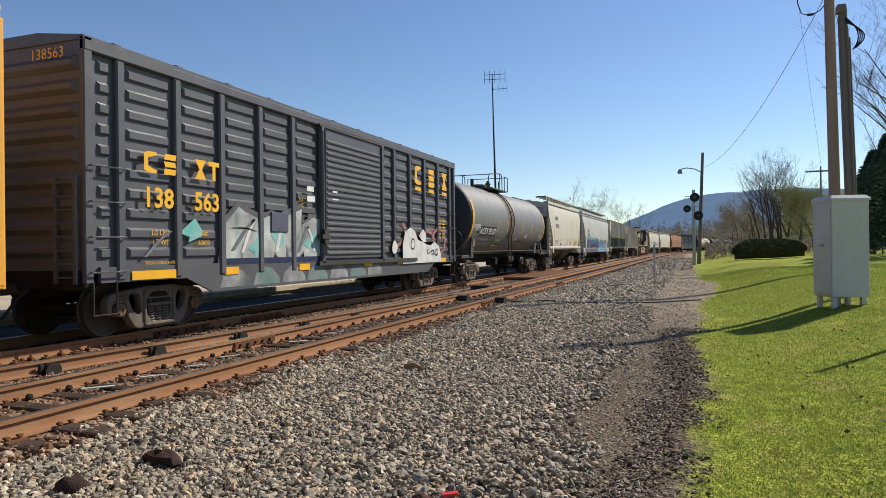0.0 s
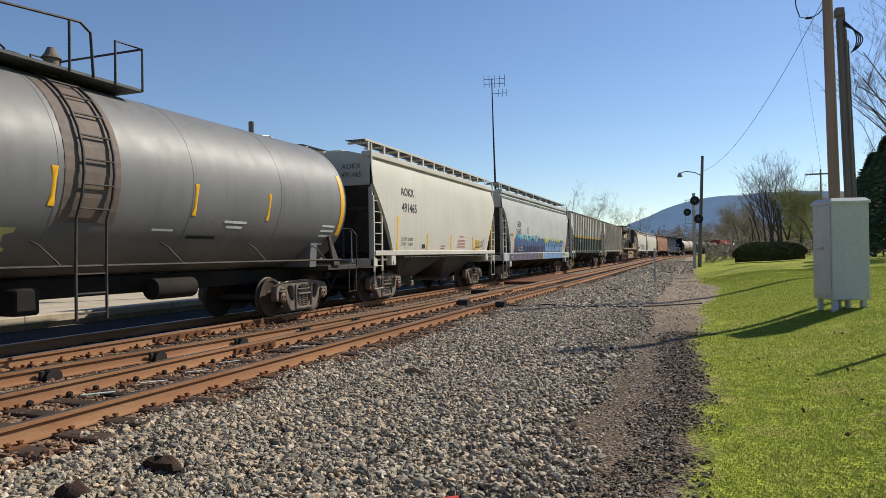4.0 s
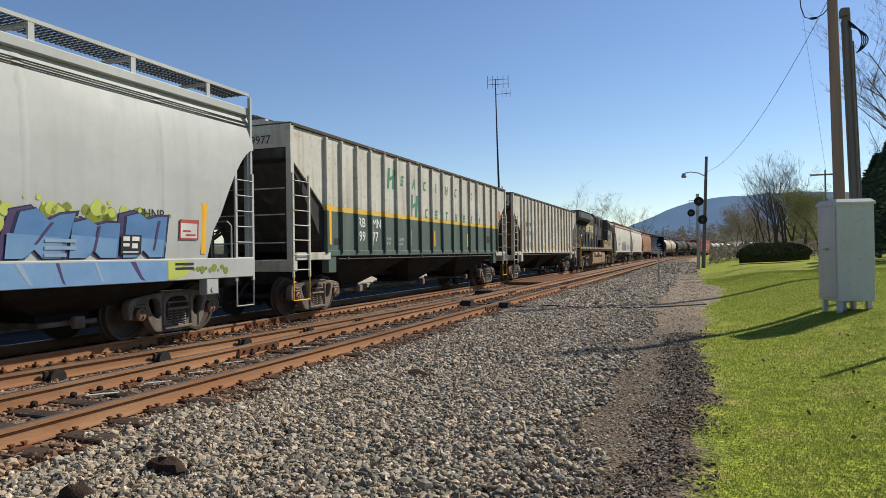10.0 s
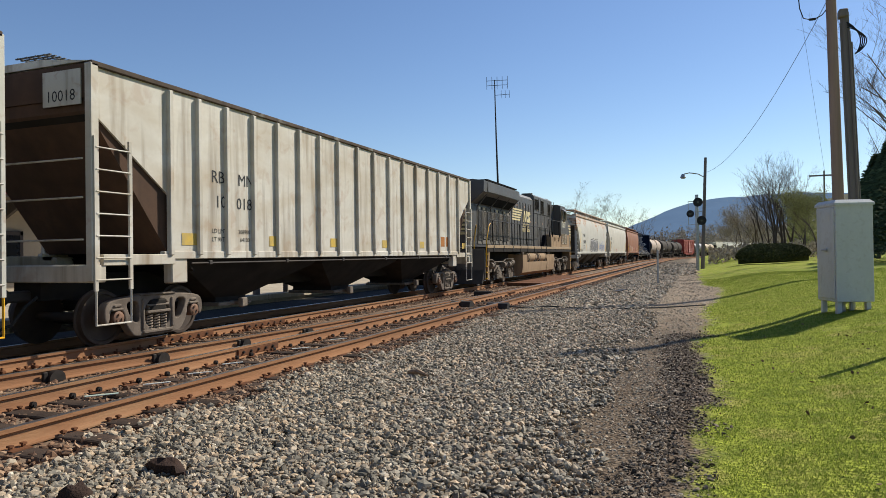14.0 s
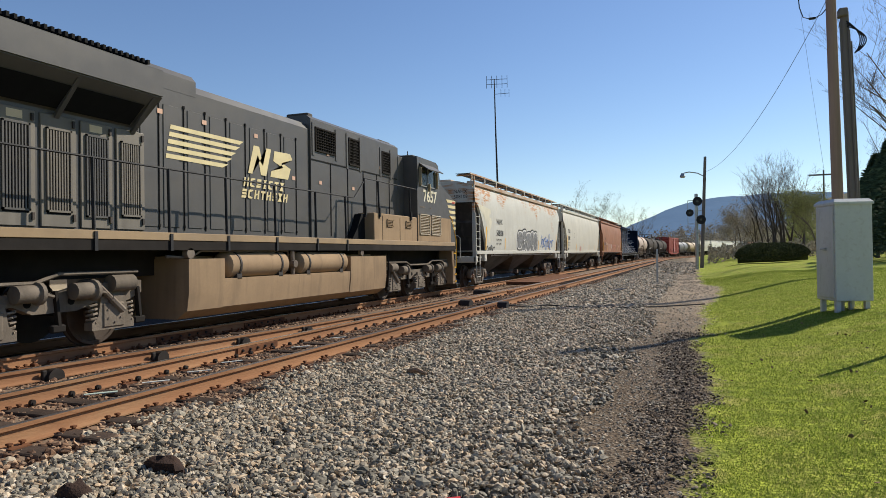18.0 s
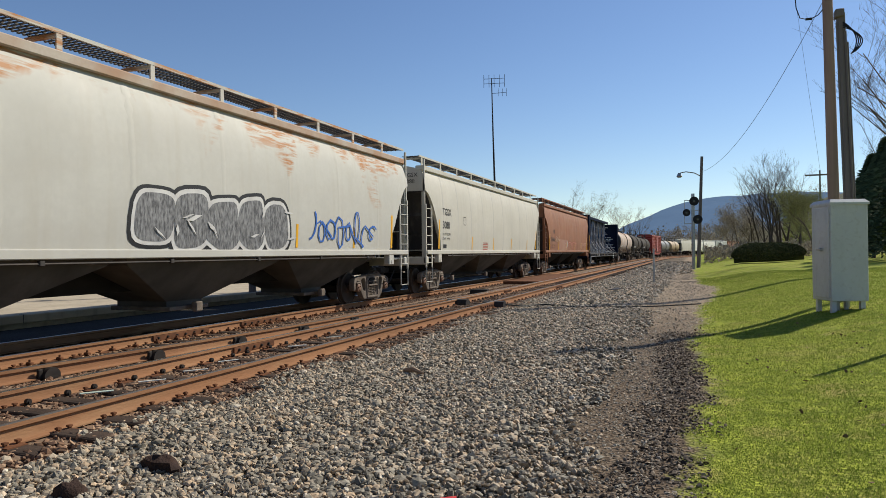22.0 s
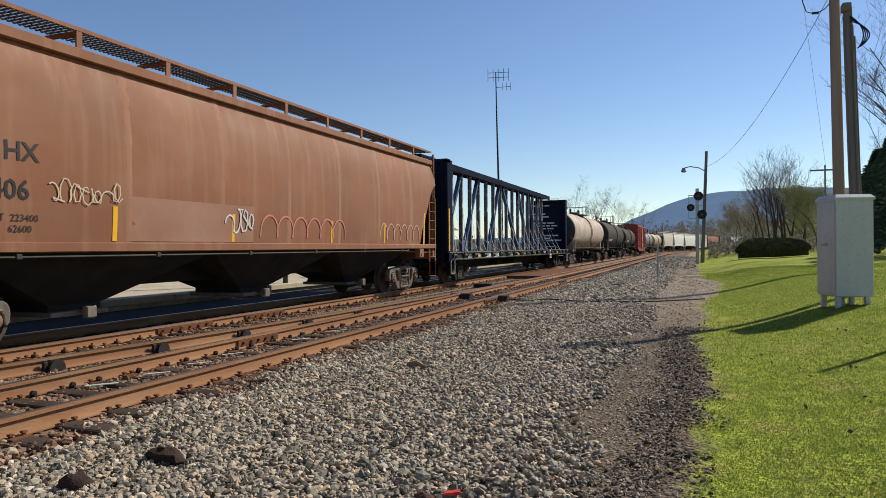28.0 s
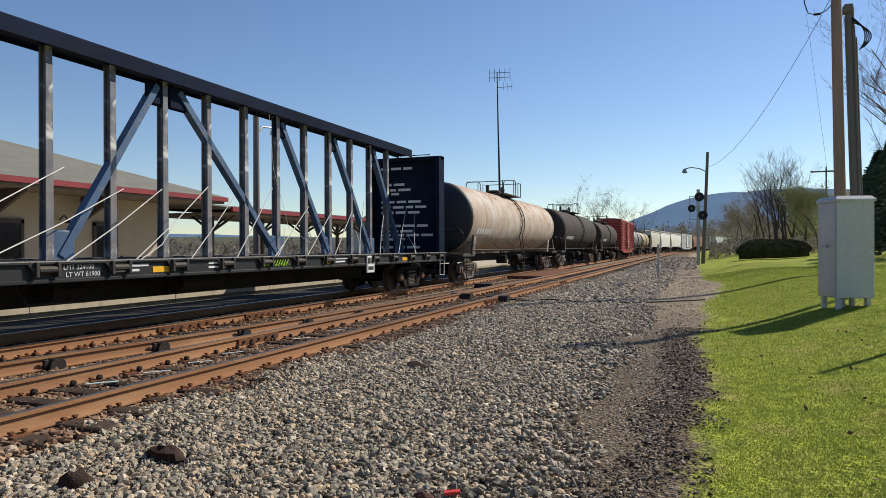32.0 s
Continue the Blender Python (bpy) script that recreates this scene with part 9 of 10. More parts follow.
def bubble(car, side, y0, y1, z0, z1, n, layers, seed):
    """Rounded throw-up forms that overlap, too wild to read, in layers of (material, grow, label)."""
    r = random.Random(seed)
    w = (y1 - y0) / n
    forms = []
    for k in range(n):
        ym, zm = y0 + w * (k + 0.5), (z0 + z1) / 2 + r.uniform(-0.05, 0.05)
        a, b, p, q = w * r.uniform(0.58, 0.66), (z1 - z0) * r.uniform(0.47, 0.54), r.uniform(0, 6.28), r.choice((2, 3))
        forms.append([(ym + a * math.copysign(abs(math.cos(g)) ** 0.7, math.cos(g)) * (1 + 0.1 * math.sin(q * g + p)), zm + b * math.copysign(abs(math.sin(g)) ** 0.7, math.sin(g)) * (1 + 0.08 * math.cos(q * g + p))) for g in [2 * math.pi * j / 22 for j in range(22)]])
    for i, (mat, grow, label) in enumerate(layers):
        for k, pts in enumerate(forms):
            ym, zm = sum(p[0] for p in pts) / 22, sum(p[1] for p in pts) / 22
            m = Mesh()
            patch(m, [(ym + (y - ym) * grow, zm + (z - zm) * grow) for y, z in pts], side, 0.006 + 0.004 * i + 0.0008 * k)
            part("graffiti", m, mat, car, label, smooth=0)


def shards(car, side, y0, y1, z0, z1, n, mat, label, seed, lift=0.024, size=0.35):
    """Slivers of a second tone inside a mural."""
    r = random.Random(seed)
    m = Mesh()
    for _ in range(n):
        y, z, g, a, b = r.uniform(y0, y1), r.uniform(z0, z1), r.uniform(0, 6.28), size * r.uniform(0.4, 1.0), size * r.uniform(0.08, 0.25)
        c, s = math.cos(g), math.sin(g)
        pts = [(y + a * c * u - b * s * v, min(z1 + 0.1, max(z0 - 0.02, z + a * s * u + b * c * v))) for u, v in ((-1, 0), (-0.2, -1), (1, -0.2), (0.3, 0.9))]
        patch(m, pts, side, lift)
    part("graffiti", m, mat, car, label, smooth=0, kind="stuff")


def blobs(car, side, spots, mat, label, lift=0.006):
    """Soft round spray patches of (y, z, radius)."""
    m = Mesh()
    for y, z, q in spots:
        patch(m, [(y + q * (1 + 0.1 * math.sin(4 * math.pi * k / 18 + 9 * y)) * math.cos(2 * math.pi * k / 18), z + q * (1 + 0.1 * math.cos(6 * math.pi * k / 18 + 9 * z)) * math.sin(2 * math.pi * k / 18)) for k in range(18)], side, lift)
    part("graffiti", m, mat, car, label, smooth=0, kind="stuff")


def scrawl(car, side, y0, y1, z, h, n, mat, label, seed, width=0.025):
    """A loose hand-sprayed line that runs on in loops and strokes."""
    r = random.Random(seed)
    m = Mesh()
    pts = []
    loops = max(3, n // 3)
    for k in range(loops):
        a = y0 + (y1 - y0) * k / loops
        w = (y1 - y0) / loops
        top, low = z + h * r.uniform(0.65, 1.1), z + h * r.uniform(-0.1, 0.25)
        spin, turn, reach = r.choice((1, 1, -1)), r.uniform(0, 6.28), r.uniform(2.5, 8.0)
        for q in range(9):
            g = turn + reach * q / 8 * spin
            pts.append((a + w * (0.35 + 0.1 * q / 8 * 4 + 0.42 * math.cos(g)), (top + low) / 2 + (top - low) / 2 * math.sin(g)))
    prev = None
    for i, p in enumerate(pts):
        d = Vector(pts[min(i + 1, len(pts) - 1)]) - Vector(pts[max(i - 1, 0)])
        d = d.normalized() if d.length > 1e-6 else Vector((1, 0))
        o = Vector((-d.y, d.x)) * width * r.uniform(0.75, 1.1)
        x = side(p[1]) + 0.012 + 0.0002 * i
        pair = [(x, p[0] - o.x, p[1] - o.y), (x, p[0] + o.x, p[1] + o.y)]
        if prev:
            m.add([prev[0], pair[0], pair[1], prev[1]], [(0, 1, 2, 3)])
        prev = pair
    part("graffiti_tag", m, mat, car, label, smooth=0)


def arches(car, side, y0, y1, z0, z1, n, mat, label, width=0.016):
    """A row of thin sprayed arches."""
    w = (y1 - y0) / n
    for k in range(n):
        m, prev = Mesh(), None
        for q in range(13):
            g = math.pi * (1 - q / 12)
            y, z = y0 + w * (k + 0.5) + w * 0.52 * math.cos(g), z0 + (z1 - z0) * (0.35 + 0.65 * math.sin(g)) * (1 if 0 < q < 12 else 0.4)
            pair = [(side(z) + 0.008 + 0.001 * k, y - width * math.cos(g), z - width * math.sin(g)), (side(z) + 0.008 + 0.001 * k, y + width * math.cos(g), z + width * math.sin(g))]
            if prev:
                m.add([prev[0], pair[0], pair[1], prev[1]], [(0, 1, 2, 3)])
            prev = pair
        part("graffiti_tag", m, mat, car, label, smooth=0)


def conspicuity(car, side, places, mat=M_YELLOW, h=0.55, w=0.09, z=1.5):
    for y in places:
        m = Mesh()
        rect(m, y, y + w, z, z + h, side, 0.007)
        part("reflector", m, mat, car, "upright orange reflective strip")


P_TEAL = paint("spray_teal", (0.10, 0.40, 0.36), (0.3, 0.45, 0.42), 3, 0.6)
P_WHITE = paint("spray_white", (0.66, 0.65, 0.62), (0.5, 0.48, 0.46), 3, 0.6)
P_DINGY = paint("spray_dingy", (0.52, 0.52, 0.50), (0.12, 0.125, 0.13), 1.3, 0.6, spots=(0.10, 0.105, 0.11), spot_scale=2.2, spot_amount=0.6, streak=(0.2, 0.32, 0.30), streak_amount=0.5, grime=(0.6, 0.6, 0.58), grime_amount=0.5)
P_SLATE = paint("spray_slate", (0.10, 0.11, 0.13), (0.17, 0.18, 0.2), 3, 0.6)
P_SMOKE = paint("spray_smoke", (0.12, 0.12, 0.125), (0.045, 0.046, 0.05), 1.6, 0.6)
P_WAVES = [paint("spray_wave_grey", (0.34, 0.34, 0.34), (0.08, 0.085, 0.09), 1.6, 0.6), paint("spray_wave_teal", (0.10, 0.17, 0.155), (0.25, 0.26, 0.26), 1.6, 0.6)]
P_PINK = paint("spray_rose", (0.36, 0.12, 0.10), (0.28, 0.12, 0.11), 3, 0.6)
P_NAVY = plain("spray_navy", (0.015, 0.024, 0.07), 0.5)
P_BLUE = paint("spray_blue", (0.045, 0.11, 0.24), (0.035, 0.085, 0.19), 3, 0.5)
P_DEEP = paint("spray_deep", (0.03, 0.04, 0.10), (0.02, 0.03, 0.08), 3, 0.5)
P_AZURE = paint("spray_azure", (0.17, 0.30, 0.48), (0.13, 0.25, 0.44), 3, 0.5)
P_SKY = paint("spray_sky", (0.075, 0.175, 0.36), (0.10, 0.21, 0.40), 3, 0.5)
P_MIST = plain("spray_mist", (0.27, 0.36, 0.46), 0.5)
P_CYAN = plain("spray_cyan", (0.03, 0.28, 0.46), 0.5)
P_AQUA = plain("spray_turquoise", (0.06, 0.42, 0.44), 0.5)
P_OLIVE = plain("spray_olive", (0.21, 0.24, 0.035), 0.5)
P_MAUVE = plain("spray_mauve", (0.075, 0.045, 0.12), 0.5)
P_LILAC = plain("spray_lilac", (0.24, 0.18, 0.35), 0.5)
P_LIME = plain("spray_lime", (0.46, 0.52, 0.10), 0.5)
P_BLACK = plain("spray_black", (0.02, 0.02, 0.022), 0.5)
P_COBALT = plain("spray_cobalt", (0.04, 0.14, 0.48), 0.5)
M_PATCH = plain("primer_patch", (0.62, 0.57, 0.44), 0.6)
M_DGREEN = paint("lettering_green", (0.045, 0.20, 0.115), (0.08, 0.22, 0.15), 4, 0.55)
M_DRED = plain("print_red", (0.45, 0.08, 0.06), 0.5)

# 1: a yellow car just leaving, then the black boxcar
boxcar(-117.2, -100.4, "bright yellow steel boxcar with scrawled tags", M_CAR_YELLOW)
car, L, c, side = boxcar(-99.1, -82.2, "black steel boxcar with yellow lettering and pale graffiti", M_BOX_BLACK, [-98.4, -97.11, -95.9, -94.65, -93.4, -87.8, -86.57, -85.31, -84.04, -82.8], (-92.1, -88.8))
out = lambda z: side(z) + 0.0
for kind, s in zip(("notch", "stack", "hourglass", "tee"), (-97.95, -97.5, -96.72, -96.35)):
    mark(car, kind, s - c, 2.78, 0.3, 0.36, out, M_YELLOW, "mark_block", "yellow stencilled block shape", 0.058)
lettering(car, "138", -97.98 - c, 2.2, 0.34, out, M_YELLOW, "car_number", 0.058, 0.012)
lettering(car, "563", -96.75 - c, 2.2, 0.34, out, M_YELLOW, "car_number", 0.058, 0.012)
lettering(car, "LD LMT", -97.75 - c, 1.72, 0.09, out, M_YELLOW, lift=0.012)
lettering(car, "LT WT", -97.72 - c, 1.56, 0.09, out, M_YELLOW, lift=0.012)
lettering(car, "157400", -96.7 - c, 1.72, 0.09, out, M_YELLOW, lift=0.012)
lettering(car, "62600", -96.6 - c, 1.56, 0.09, out, M_YELLOW, lift=0.012)
lettering(car, "TREAD COND SHOES", -97.9 - c, 1.22, 0.055, out, M_YELLOW, lift=0.012)
for s, w in ((-98.2, 1.0), (-95.85, 0.42), (-93.2, 0.45), (-89.9, 0.5), (-87.6, 0.4), (-84.7, 0.4), (-83.9, 0.6)):
    m = Mesh()
    rect(m, s - c, s - c + w, 0.97, 1.12, out, 0.03)
    part("reflector", m, M_YELLOW, car, "yellow reflective strip along the sill")
for kind, s in zip(("notch", "stack", "hourglass"), (-86.25, -85.05, -83.75)):
    mark(car, kind, s - c, 3.6, 0.54, 0.62, out, M_YELLOW, "emblem_block", "yellow block shape on the side panel", 0.06)
    m = Mesh()
    rect(m, s - c + 0.02, s - c + 0.52, 3.4, 3.51, out, 0.06)
    part("emblem_bar", m, M_YELLOW, car)
lettering(car, "PLATE", -93.15 - c, 2.6, 0.07, out, M_YELLOW, lift=0.012)
lettering(car, "C", -93.05 - c, 2.46, 0.1, out, M_YELLOW, lift=0.012)
for k in range(6):
    bars(car, [(-83.95 - c, 2.45 - 0.12 * k, 0.22, 0.045), (-83.6 - c, 2.45 - 0.12 * k, 0.28, 0.045)], out, M_YELLOW, lift=0.012)
spray(car, out, -95.9 - c, -89.2 - c, 1.15, 2.25, 6, [(P_SMOKE, 1.15, "grey sprayed outline"), (P_DINGY, 0.95, "dingy pale sprayed letter forms")], 3, 0.42)
for k, (a, w, z0, z1) in enumerate(((-97.1, 0.6, 1.6, 2.05), (-94.3, 0.5, 1.45, 2.2), (-93.0, 0.7, 1.35, 1.9), (-90.9, 1.5, 1.4, 2.0), (-95.1, 0.5, 1.3, 1.75))):
    m = Mesh()
    patch(m, [(a - c, (z0 + z1) / 2 - 0.05), (a - c + w * 0.45, z0 + 0.1), (a - c + w * 0.4, z0), (a - c + w, z0 + 0.12), (a - c + w * 1.02, (z0 + z1) / 2), (a - c + w * 0.7, z1), (a - c + w * 0.45, z1 - 0.1)], out, 0.014)
    part("graffiti", m, P_TEAL, car, "teal sprayed arrow shape", smooth=0)
for k, (a, z0, b, z1, w) in enumerate(((-95.6, 1.45, -94.9, 2.1, 0.06), (-94.9, 2.1, -95.3, 1.4, 0.05), (-95.7, 1.9, -94.8, 1.85, 0.05), (-94.1, 1.4, -93.9, 2.0, 0.06), (-93.2, 1.4, -92.8, 2.0, 0.06), (-92.8, 2.0, -92.5, 1.4, 0.05), (-91.6, 1.45, -90.9, 1.9, 0.05), (-90.6, 1.9, -90.3, 1.45, 0.05), (-97.9, 1.35, -97.3, 1.8, 0.04))):
    m = Mesh()
    patch(m, [(a - c - w, z0), (a - c + w, z0), ((a + b) / 2 - c + 1.3 * w, (z0 + z1) / 2 + 0.05), (b - c + w, z1), (b - c - w, z1), ((a + b) / 2 - c - 0.7 * w, (z0 + z1) / 2 + 0.05)], out, 0.019)
    part("graffiti", m, P_WHITE if k % 2 else P_SLATE, car, "sprayed stroke in the faded lettering", smooth=0)
for k in range(7):
    y = -96.0 - c + 1.05 * k
    m = Mesh()
    patch(m, [(y, 0.72), (y + 0.98, 0.72), (y + 0.95, 0.85), (y + 0.7, 1.05), (y + 0.4, 1.1), (y + 0.1, 0.95)], out, 0.014)
    part("graffiti", m, P_WAVES[k % 2], car, "pale sprayed wave on the sill", smooth=0)
scrawl(car, out, -88.3 - c, -83.3 - c, 1.35, 0.95, 14, P_PINK, "dull red sprayed loops", 6, 0.06)
m = Mesh()
patch(m, [(s - c, z) for s, z in ((-87.3, 0.98), (-83.85, 0.98), (-83.9, 1.25), (-84.1, 1.55), (-84.5, 1.7), (-84.9, 1.58), (-85.3, 1.6), (-85.35, 1.98), (-85.6, 2.12), (-85.85, 1.98), (-86.05, 1.75), (-86.3, 2.05), (-86.7, 2.15), (-87.1, 2.0), (-87.3, 1.6))], out, 0.062)
part("graffiti", m, P_WHITE, car, "white sprayed rounded figure", smooth=0)
blobs(car, out, [(-87.9 - c, 1.5, 0.2)], P_WHITE, "white sprayed blob", 0.062)
scrawl(car, lambda z: out(z) + 0.06, -85.3 - c, -84.2 - c, 1.2, 0.3, 9, P_BLACK, "black sprayed lines on the figure", 8, 0.018)
blobs(car, out, [(-86.5 - c, 1.6, 0.19)], P_BLACK, "black sprayed dots", 0.066)
blobs(car, out, [(-86.5 - c, 1.6, 0.14)], P_WHITE, "white sprayed dot", 0.07)
m = Mesh()
rect(m, -95.9 - c, -88.9 - c, 1.17, 1.29, out, 0.016)
part("graffiti", m, P_NAVY, car, "dark blue sprayed band", smooth=0)
part("dented_plate", Mesh().box(1.52, 1.57, -94.3 - c, -93.65 - c, 1.85, 2.28, 0.01), paint("plate_slate", (0.09, 0.09, 0.14), None, 5, 0.6), car, "scratched slate-blue repair plate")
bars(car, [(-92.9 - c, 2.85, 0.3, 0.12), (-92.9 - c, 2.6, 0.35, 0.14), (-91.7 - c, 2.9, 0.25, 0.1), (-91.7 - c, 2.65, 0.3, 0.1)], out, M_CHALK, "chalk_label", 0.07)
end_lettering(car, "138563", 0.55, 4.42, 0.17, -L, M_YELLOW, 0.09)

# 2: dark grey tank car
# near-black puts the shade on the tank ends into their colour
M_TANK_HEAD = paint("shaded_tank_head", (0.022, 0.025, 0.033), (0.03, 0.032, 0.04), 0.8, 0.55)
car, L, c, side = tank_car(-81.2, -65.0, "dark grey tank car with orange bands and white stencils", M_TANK_GREY, r=1.65, zc=2.78, over=0.5, dish=0.5, wheels_in=2.25, mid=-0.75, head_mat=M_TANK_HEAD)
m = Mesh()
rect(m, -78.95 - c, -76.42 - c, 2.0, 2.42, side, 0.008)
part("number_panel", m, M_INK, car, "black number panel")
lettering(car, "ACFX 95107", -78.88 - c, 2.08, 0.28, side, M_CHALK, "car_number", 0.014, 0.008, 1.1)
lettering(car, "LD LMT 194100 LB  88050 KG", -79.0 - c, 1.8, 0.1, side, M_CHALK, wide=1.0)
lettering(car, "LT WT   68900 LB  31250 KG NEW 6-94", -79.05 - c, 1.62, 0.1, side, M_CHALK)
lettering(car, "OVERDUE FOR QUALIFICATION", -80.0 - c, 2.42, 0.06, side, M_CHALK, bold=0.004, wide=0.8)
lettering(car, "MOVING UNDER AAR INTERCHANGE", -80.0 - c, 2.33, 0.06, side, M_CHALK, bold=0.004, wide=0.72)
lettering(car, "RULE 88", -79.6 - c, 2.24, 0.06, side, M_CHALK, bold=0.004)
bars(car, [(-79.35 - c, 2.1, 0.32, 0.12)], side, M_INK, "painted_out_patch")
bars(car, [(-70.7 - c, 2.1, 0.7, 0.05), (-70.6 - c, 2.0, 0.5, 0.05), (-72.5 - c, 1.9, 0.5, 0.04), (-67.0 - c, 1.9, 0.6, 0.05), (-67.0 - c, 2.02, 0.6, 0.05), (-67.0 - c, 2.14, 0.6, 0.05), (-67.1 - c, 1.7, 0.5, 0.05)], side, M_CHALK)
bars(car, [(-71.6 - c, 1.78, 0.8, 0.06)], side, M_INK)
for y in (-76.32, -74.62, -71.67, -69.39):
    m = Mesh()
    rect(m, y - c, y - c + 0.11, 2.2, 2.78, side, 0.008)
    part("reflector", m, M_YELLOW, car, "upright orange reflective strip")
for y in (-80.12 - c, -66.15 - c):
    hts = [1.95 + 0.155 * k for k in range(11)]
    m = Mesh().loft([[(side(z) + 0.008, y + d, z) for z in hts] for d in (-0.09, 0.09)], caps=False, closed=False)
    part("end_band", m, M_YELLOW, car, "orange reflective band near the tank head")
m = Mesh()
rect(m, -75.95 - c, -74.97 - c, 1.55, 1.88, side, 0.008)
part("notice", m, plain("notice_yellow", (0.6, 0.58, 0.24), 0.5), car, "pale yellow notice plate")
bars(car, [(-75.8 - c, 1.62, 0.68, 0.08), (-75.8 - c, 1.76, 0.55, 0.03)], side, M_INK, "small_print", 0.014)
for k, (z, w) in enumerate(((2.62, 1.5), (2.5, 1.0), (2.38, 1.35), (2.26, 0.95), (2.14, 0.85), (2.02, 0.9), (1.9, 1.1))):
    m = Mesh()
    n = max(3, int(w / 0.12))
    for q in range(n):
        row = []
        for x, h in ((0.25 - w / 2 + w * q / n, z), (0.25 - w / 2 + w * (q + 0.8) / n, z), (0.25 - w / 2 + w * (q + 0.8) / n, z + 0.06), (0.25 - w / 2 + w * q / n, z + 0.06)):
            row.append((x, -L + 1.0 - 0.5 * math.sqrt(1 - min(0.99, (x * x + (h - 2.78) ** 2) / 1.65 ** 2)) - 0.012, h))
        m.add(row, [(0, 1, 2, 3)])
    part("head_print", m, M_CHALK, car, smooth=0)
end_lettering(car, "95107", -0.5, 3.2, 0.2, -L + 0.545, M_CHALK, 0.012)
part("bracket_plate", Mesh().box(1.35, 1.48, -79.75 - c, -79.45 - c, 1.55, 1.85, 0.01), M_CAP, car, "small rusty tan plate")
M_SPILL = paint("rust_run", (0.16, 0.115, 0.09), (0.105, 0.088, 0.078), 3, 0.7)
m = Mesh()
for k in range(15):
    g0, g1 = -0.5 + 0.12 * k, -0.5 + 0.12 * (k + 1)
    m.add([(1.657 * math.cos(g), y, 2.78 + 1.657 * math.sin(g)) for g, y in ((g0, -1.3), (g0, -0.28), (g1, -0.28), (g1, -1.3))], [(0, 1, 2, 3)])
part("rust_run", m, M_SPILL, car, "rusty spill stain below the hatch")

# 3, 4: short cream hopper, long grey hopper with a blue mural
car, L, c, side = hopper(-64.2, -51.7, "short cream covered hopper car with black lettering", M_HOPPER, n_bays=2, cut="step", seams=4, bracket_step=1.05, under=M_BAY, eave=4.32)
lettering(car, "AOKX", -62.28 - c, 3.3, 0.26, side, M_INK, "car_number", bold=0.006)
lettering(car, "491465", -62.26 - c, 2.78, 0.29, side, M_INK, "car_number", bold=0.006)
lettering(car, "LD LMT 234200", -62.33 - c, 1.87, 0.1, side, M_INK)
lettering(car, "LT WT    51800", -62.33 - c, 1.71, 0.1, side, M_INK)
lettering(car, "WARNING", -56.75 - c, 2.05, 0.09, side, M_DRED)
bars(car, [(-56.95 - c, 1.95 - 0.06 * k, 0.9, 0.02) for k in range(6)] + [(-58.8 - c, 1.7, 0.5, 0.03), (-58.8 - c, 1.62, 0.4, 0.03)], side, M_DRED)
bars(car, [(-60.6 - c, 1.62, 0.3, 0.14)], side, M_INK)
conspicuity(car, side, [-60.15 - c, -57.75 - c, -55.1 - c], z=1.57, w=0.11)
conspicuity(car, side, [-62.66 - c, -52.35 - c], z=1.57, h=1.05, w=0.13)
scrawl(car, side, -55.0 - c, -53.4 - c, 1.62, 0.42, 16, P_BLACK, "thin black spray tag", 4, 0.012)
m = Mesh()
rect(m, -54.7 - c, -54.2 - c, 1.55, 2.0, side, 0.007)
part("graffiti", m, plain("tag_gold", (0.6, 0.4, 0.06), 0.5), car, "gold sprayed mark", smooth=0)
end_lettering(car, "AOKX", 0.55, 3.95, 0.16, -L - 0.0, M_INK)
end_lettering(car, "491465", 0.55, 3.7, 0.16, -L - 0.0, M_INK)

car, L, c, side = hopper(-50.2, -32.25, "long pale grey covered hopper car with a blue mural", M_HOPPER_GREY, n_bays=4, cut="curve", seams=7, eave=4.4, sill=(1.03, 1.42))
lettering(car, "AEX", -47.5 - c, 2.78, 0.3, side, M_INK, "car_number", bold=0.006)
lettering(car, "24343", -47.75 - c, 2.4, 0.3, side, M_INK, "car_number", bold=0.006)
bars(car, [(-45.3 - c, 2.48, 0.28, 0.02), (-45.3 - c, 2.78, 0.28, 0.02), (-45.3 - c, 2.48, 0.02, 0.3), (-45.04 - c, 2.48, 0.02, 0.3)], side, M_INK)
r_ = random.Random(41)
for y0, y1, zb, mat, label in ((-47.6, -41.0, 2.2, P_CYAN, "cyan sprayed cloud"), (-47.2, -42.0, 2.18, P_AQUA, "turquoise sprayed cloud"), (-41.3, -34.4, 2.08, P_OLIVE, "olive sprayed cloud"), (-40.9, -34.6, 2.12, P_LIME, "lime sprayed cloud")):
    for k in range(int((y1 - y0) / 0.85)):
        y = y0 - c + 0.85 * k + r_.uniform(-0.2, 0.2)
        puff = [(y + r_.gauss(0, 0.17), zb + r_.uniform(-0.24, 0.13), r_.uniform(0.05, 0.13)) for _ in range(9)] + [(y + r_.gauss(0, 0.3), zb + r_.uniform(0.0, 0.22), r_.uniform(0.02, 0.045)) for _ in range(3)]
        blobs(car, side, puff, mat, label, 0.004 + 0.0004 * (k % 3) + (0.001 if mat in (P_AQUA, P_LIME) else 0))
block_word(car, side, -48.2 - c, -41.0 - c, 1.43, 2.28, 8, (P_NAVY, P_LILAC, P_BLUE, P_DEEP), 12)
block_word(car, side, -40.75 - c, -34.85 - c, 1.43, 2.22, 6, (P_NAVY, P_MAUVE, P_SKY, P_AZURE), 15)
lettering(car, "LD LMT  220900 LB", -47.4 - c, 1.66, 0.09, side, M_CHALK, lift=0.03)
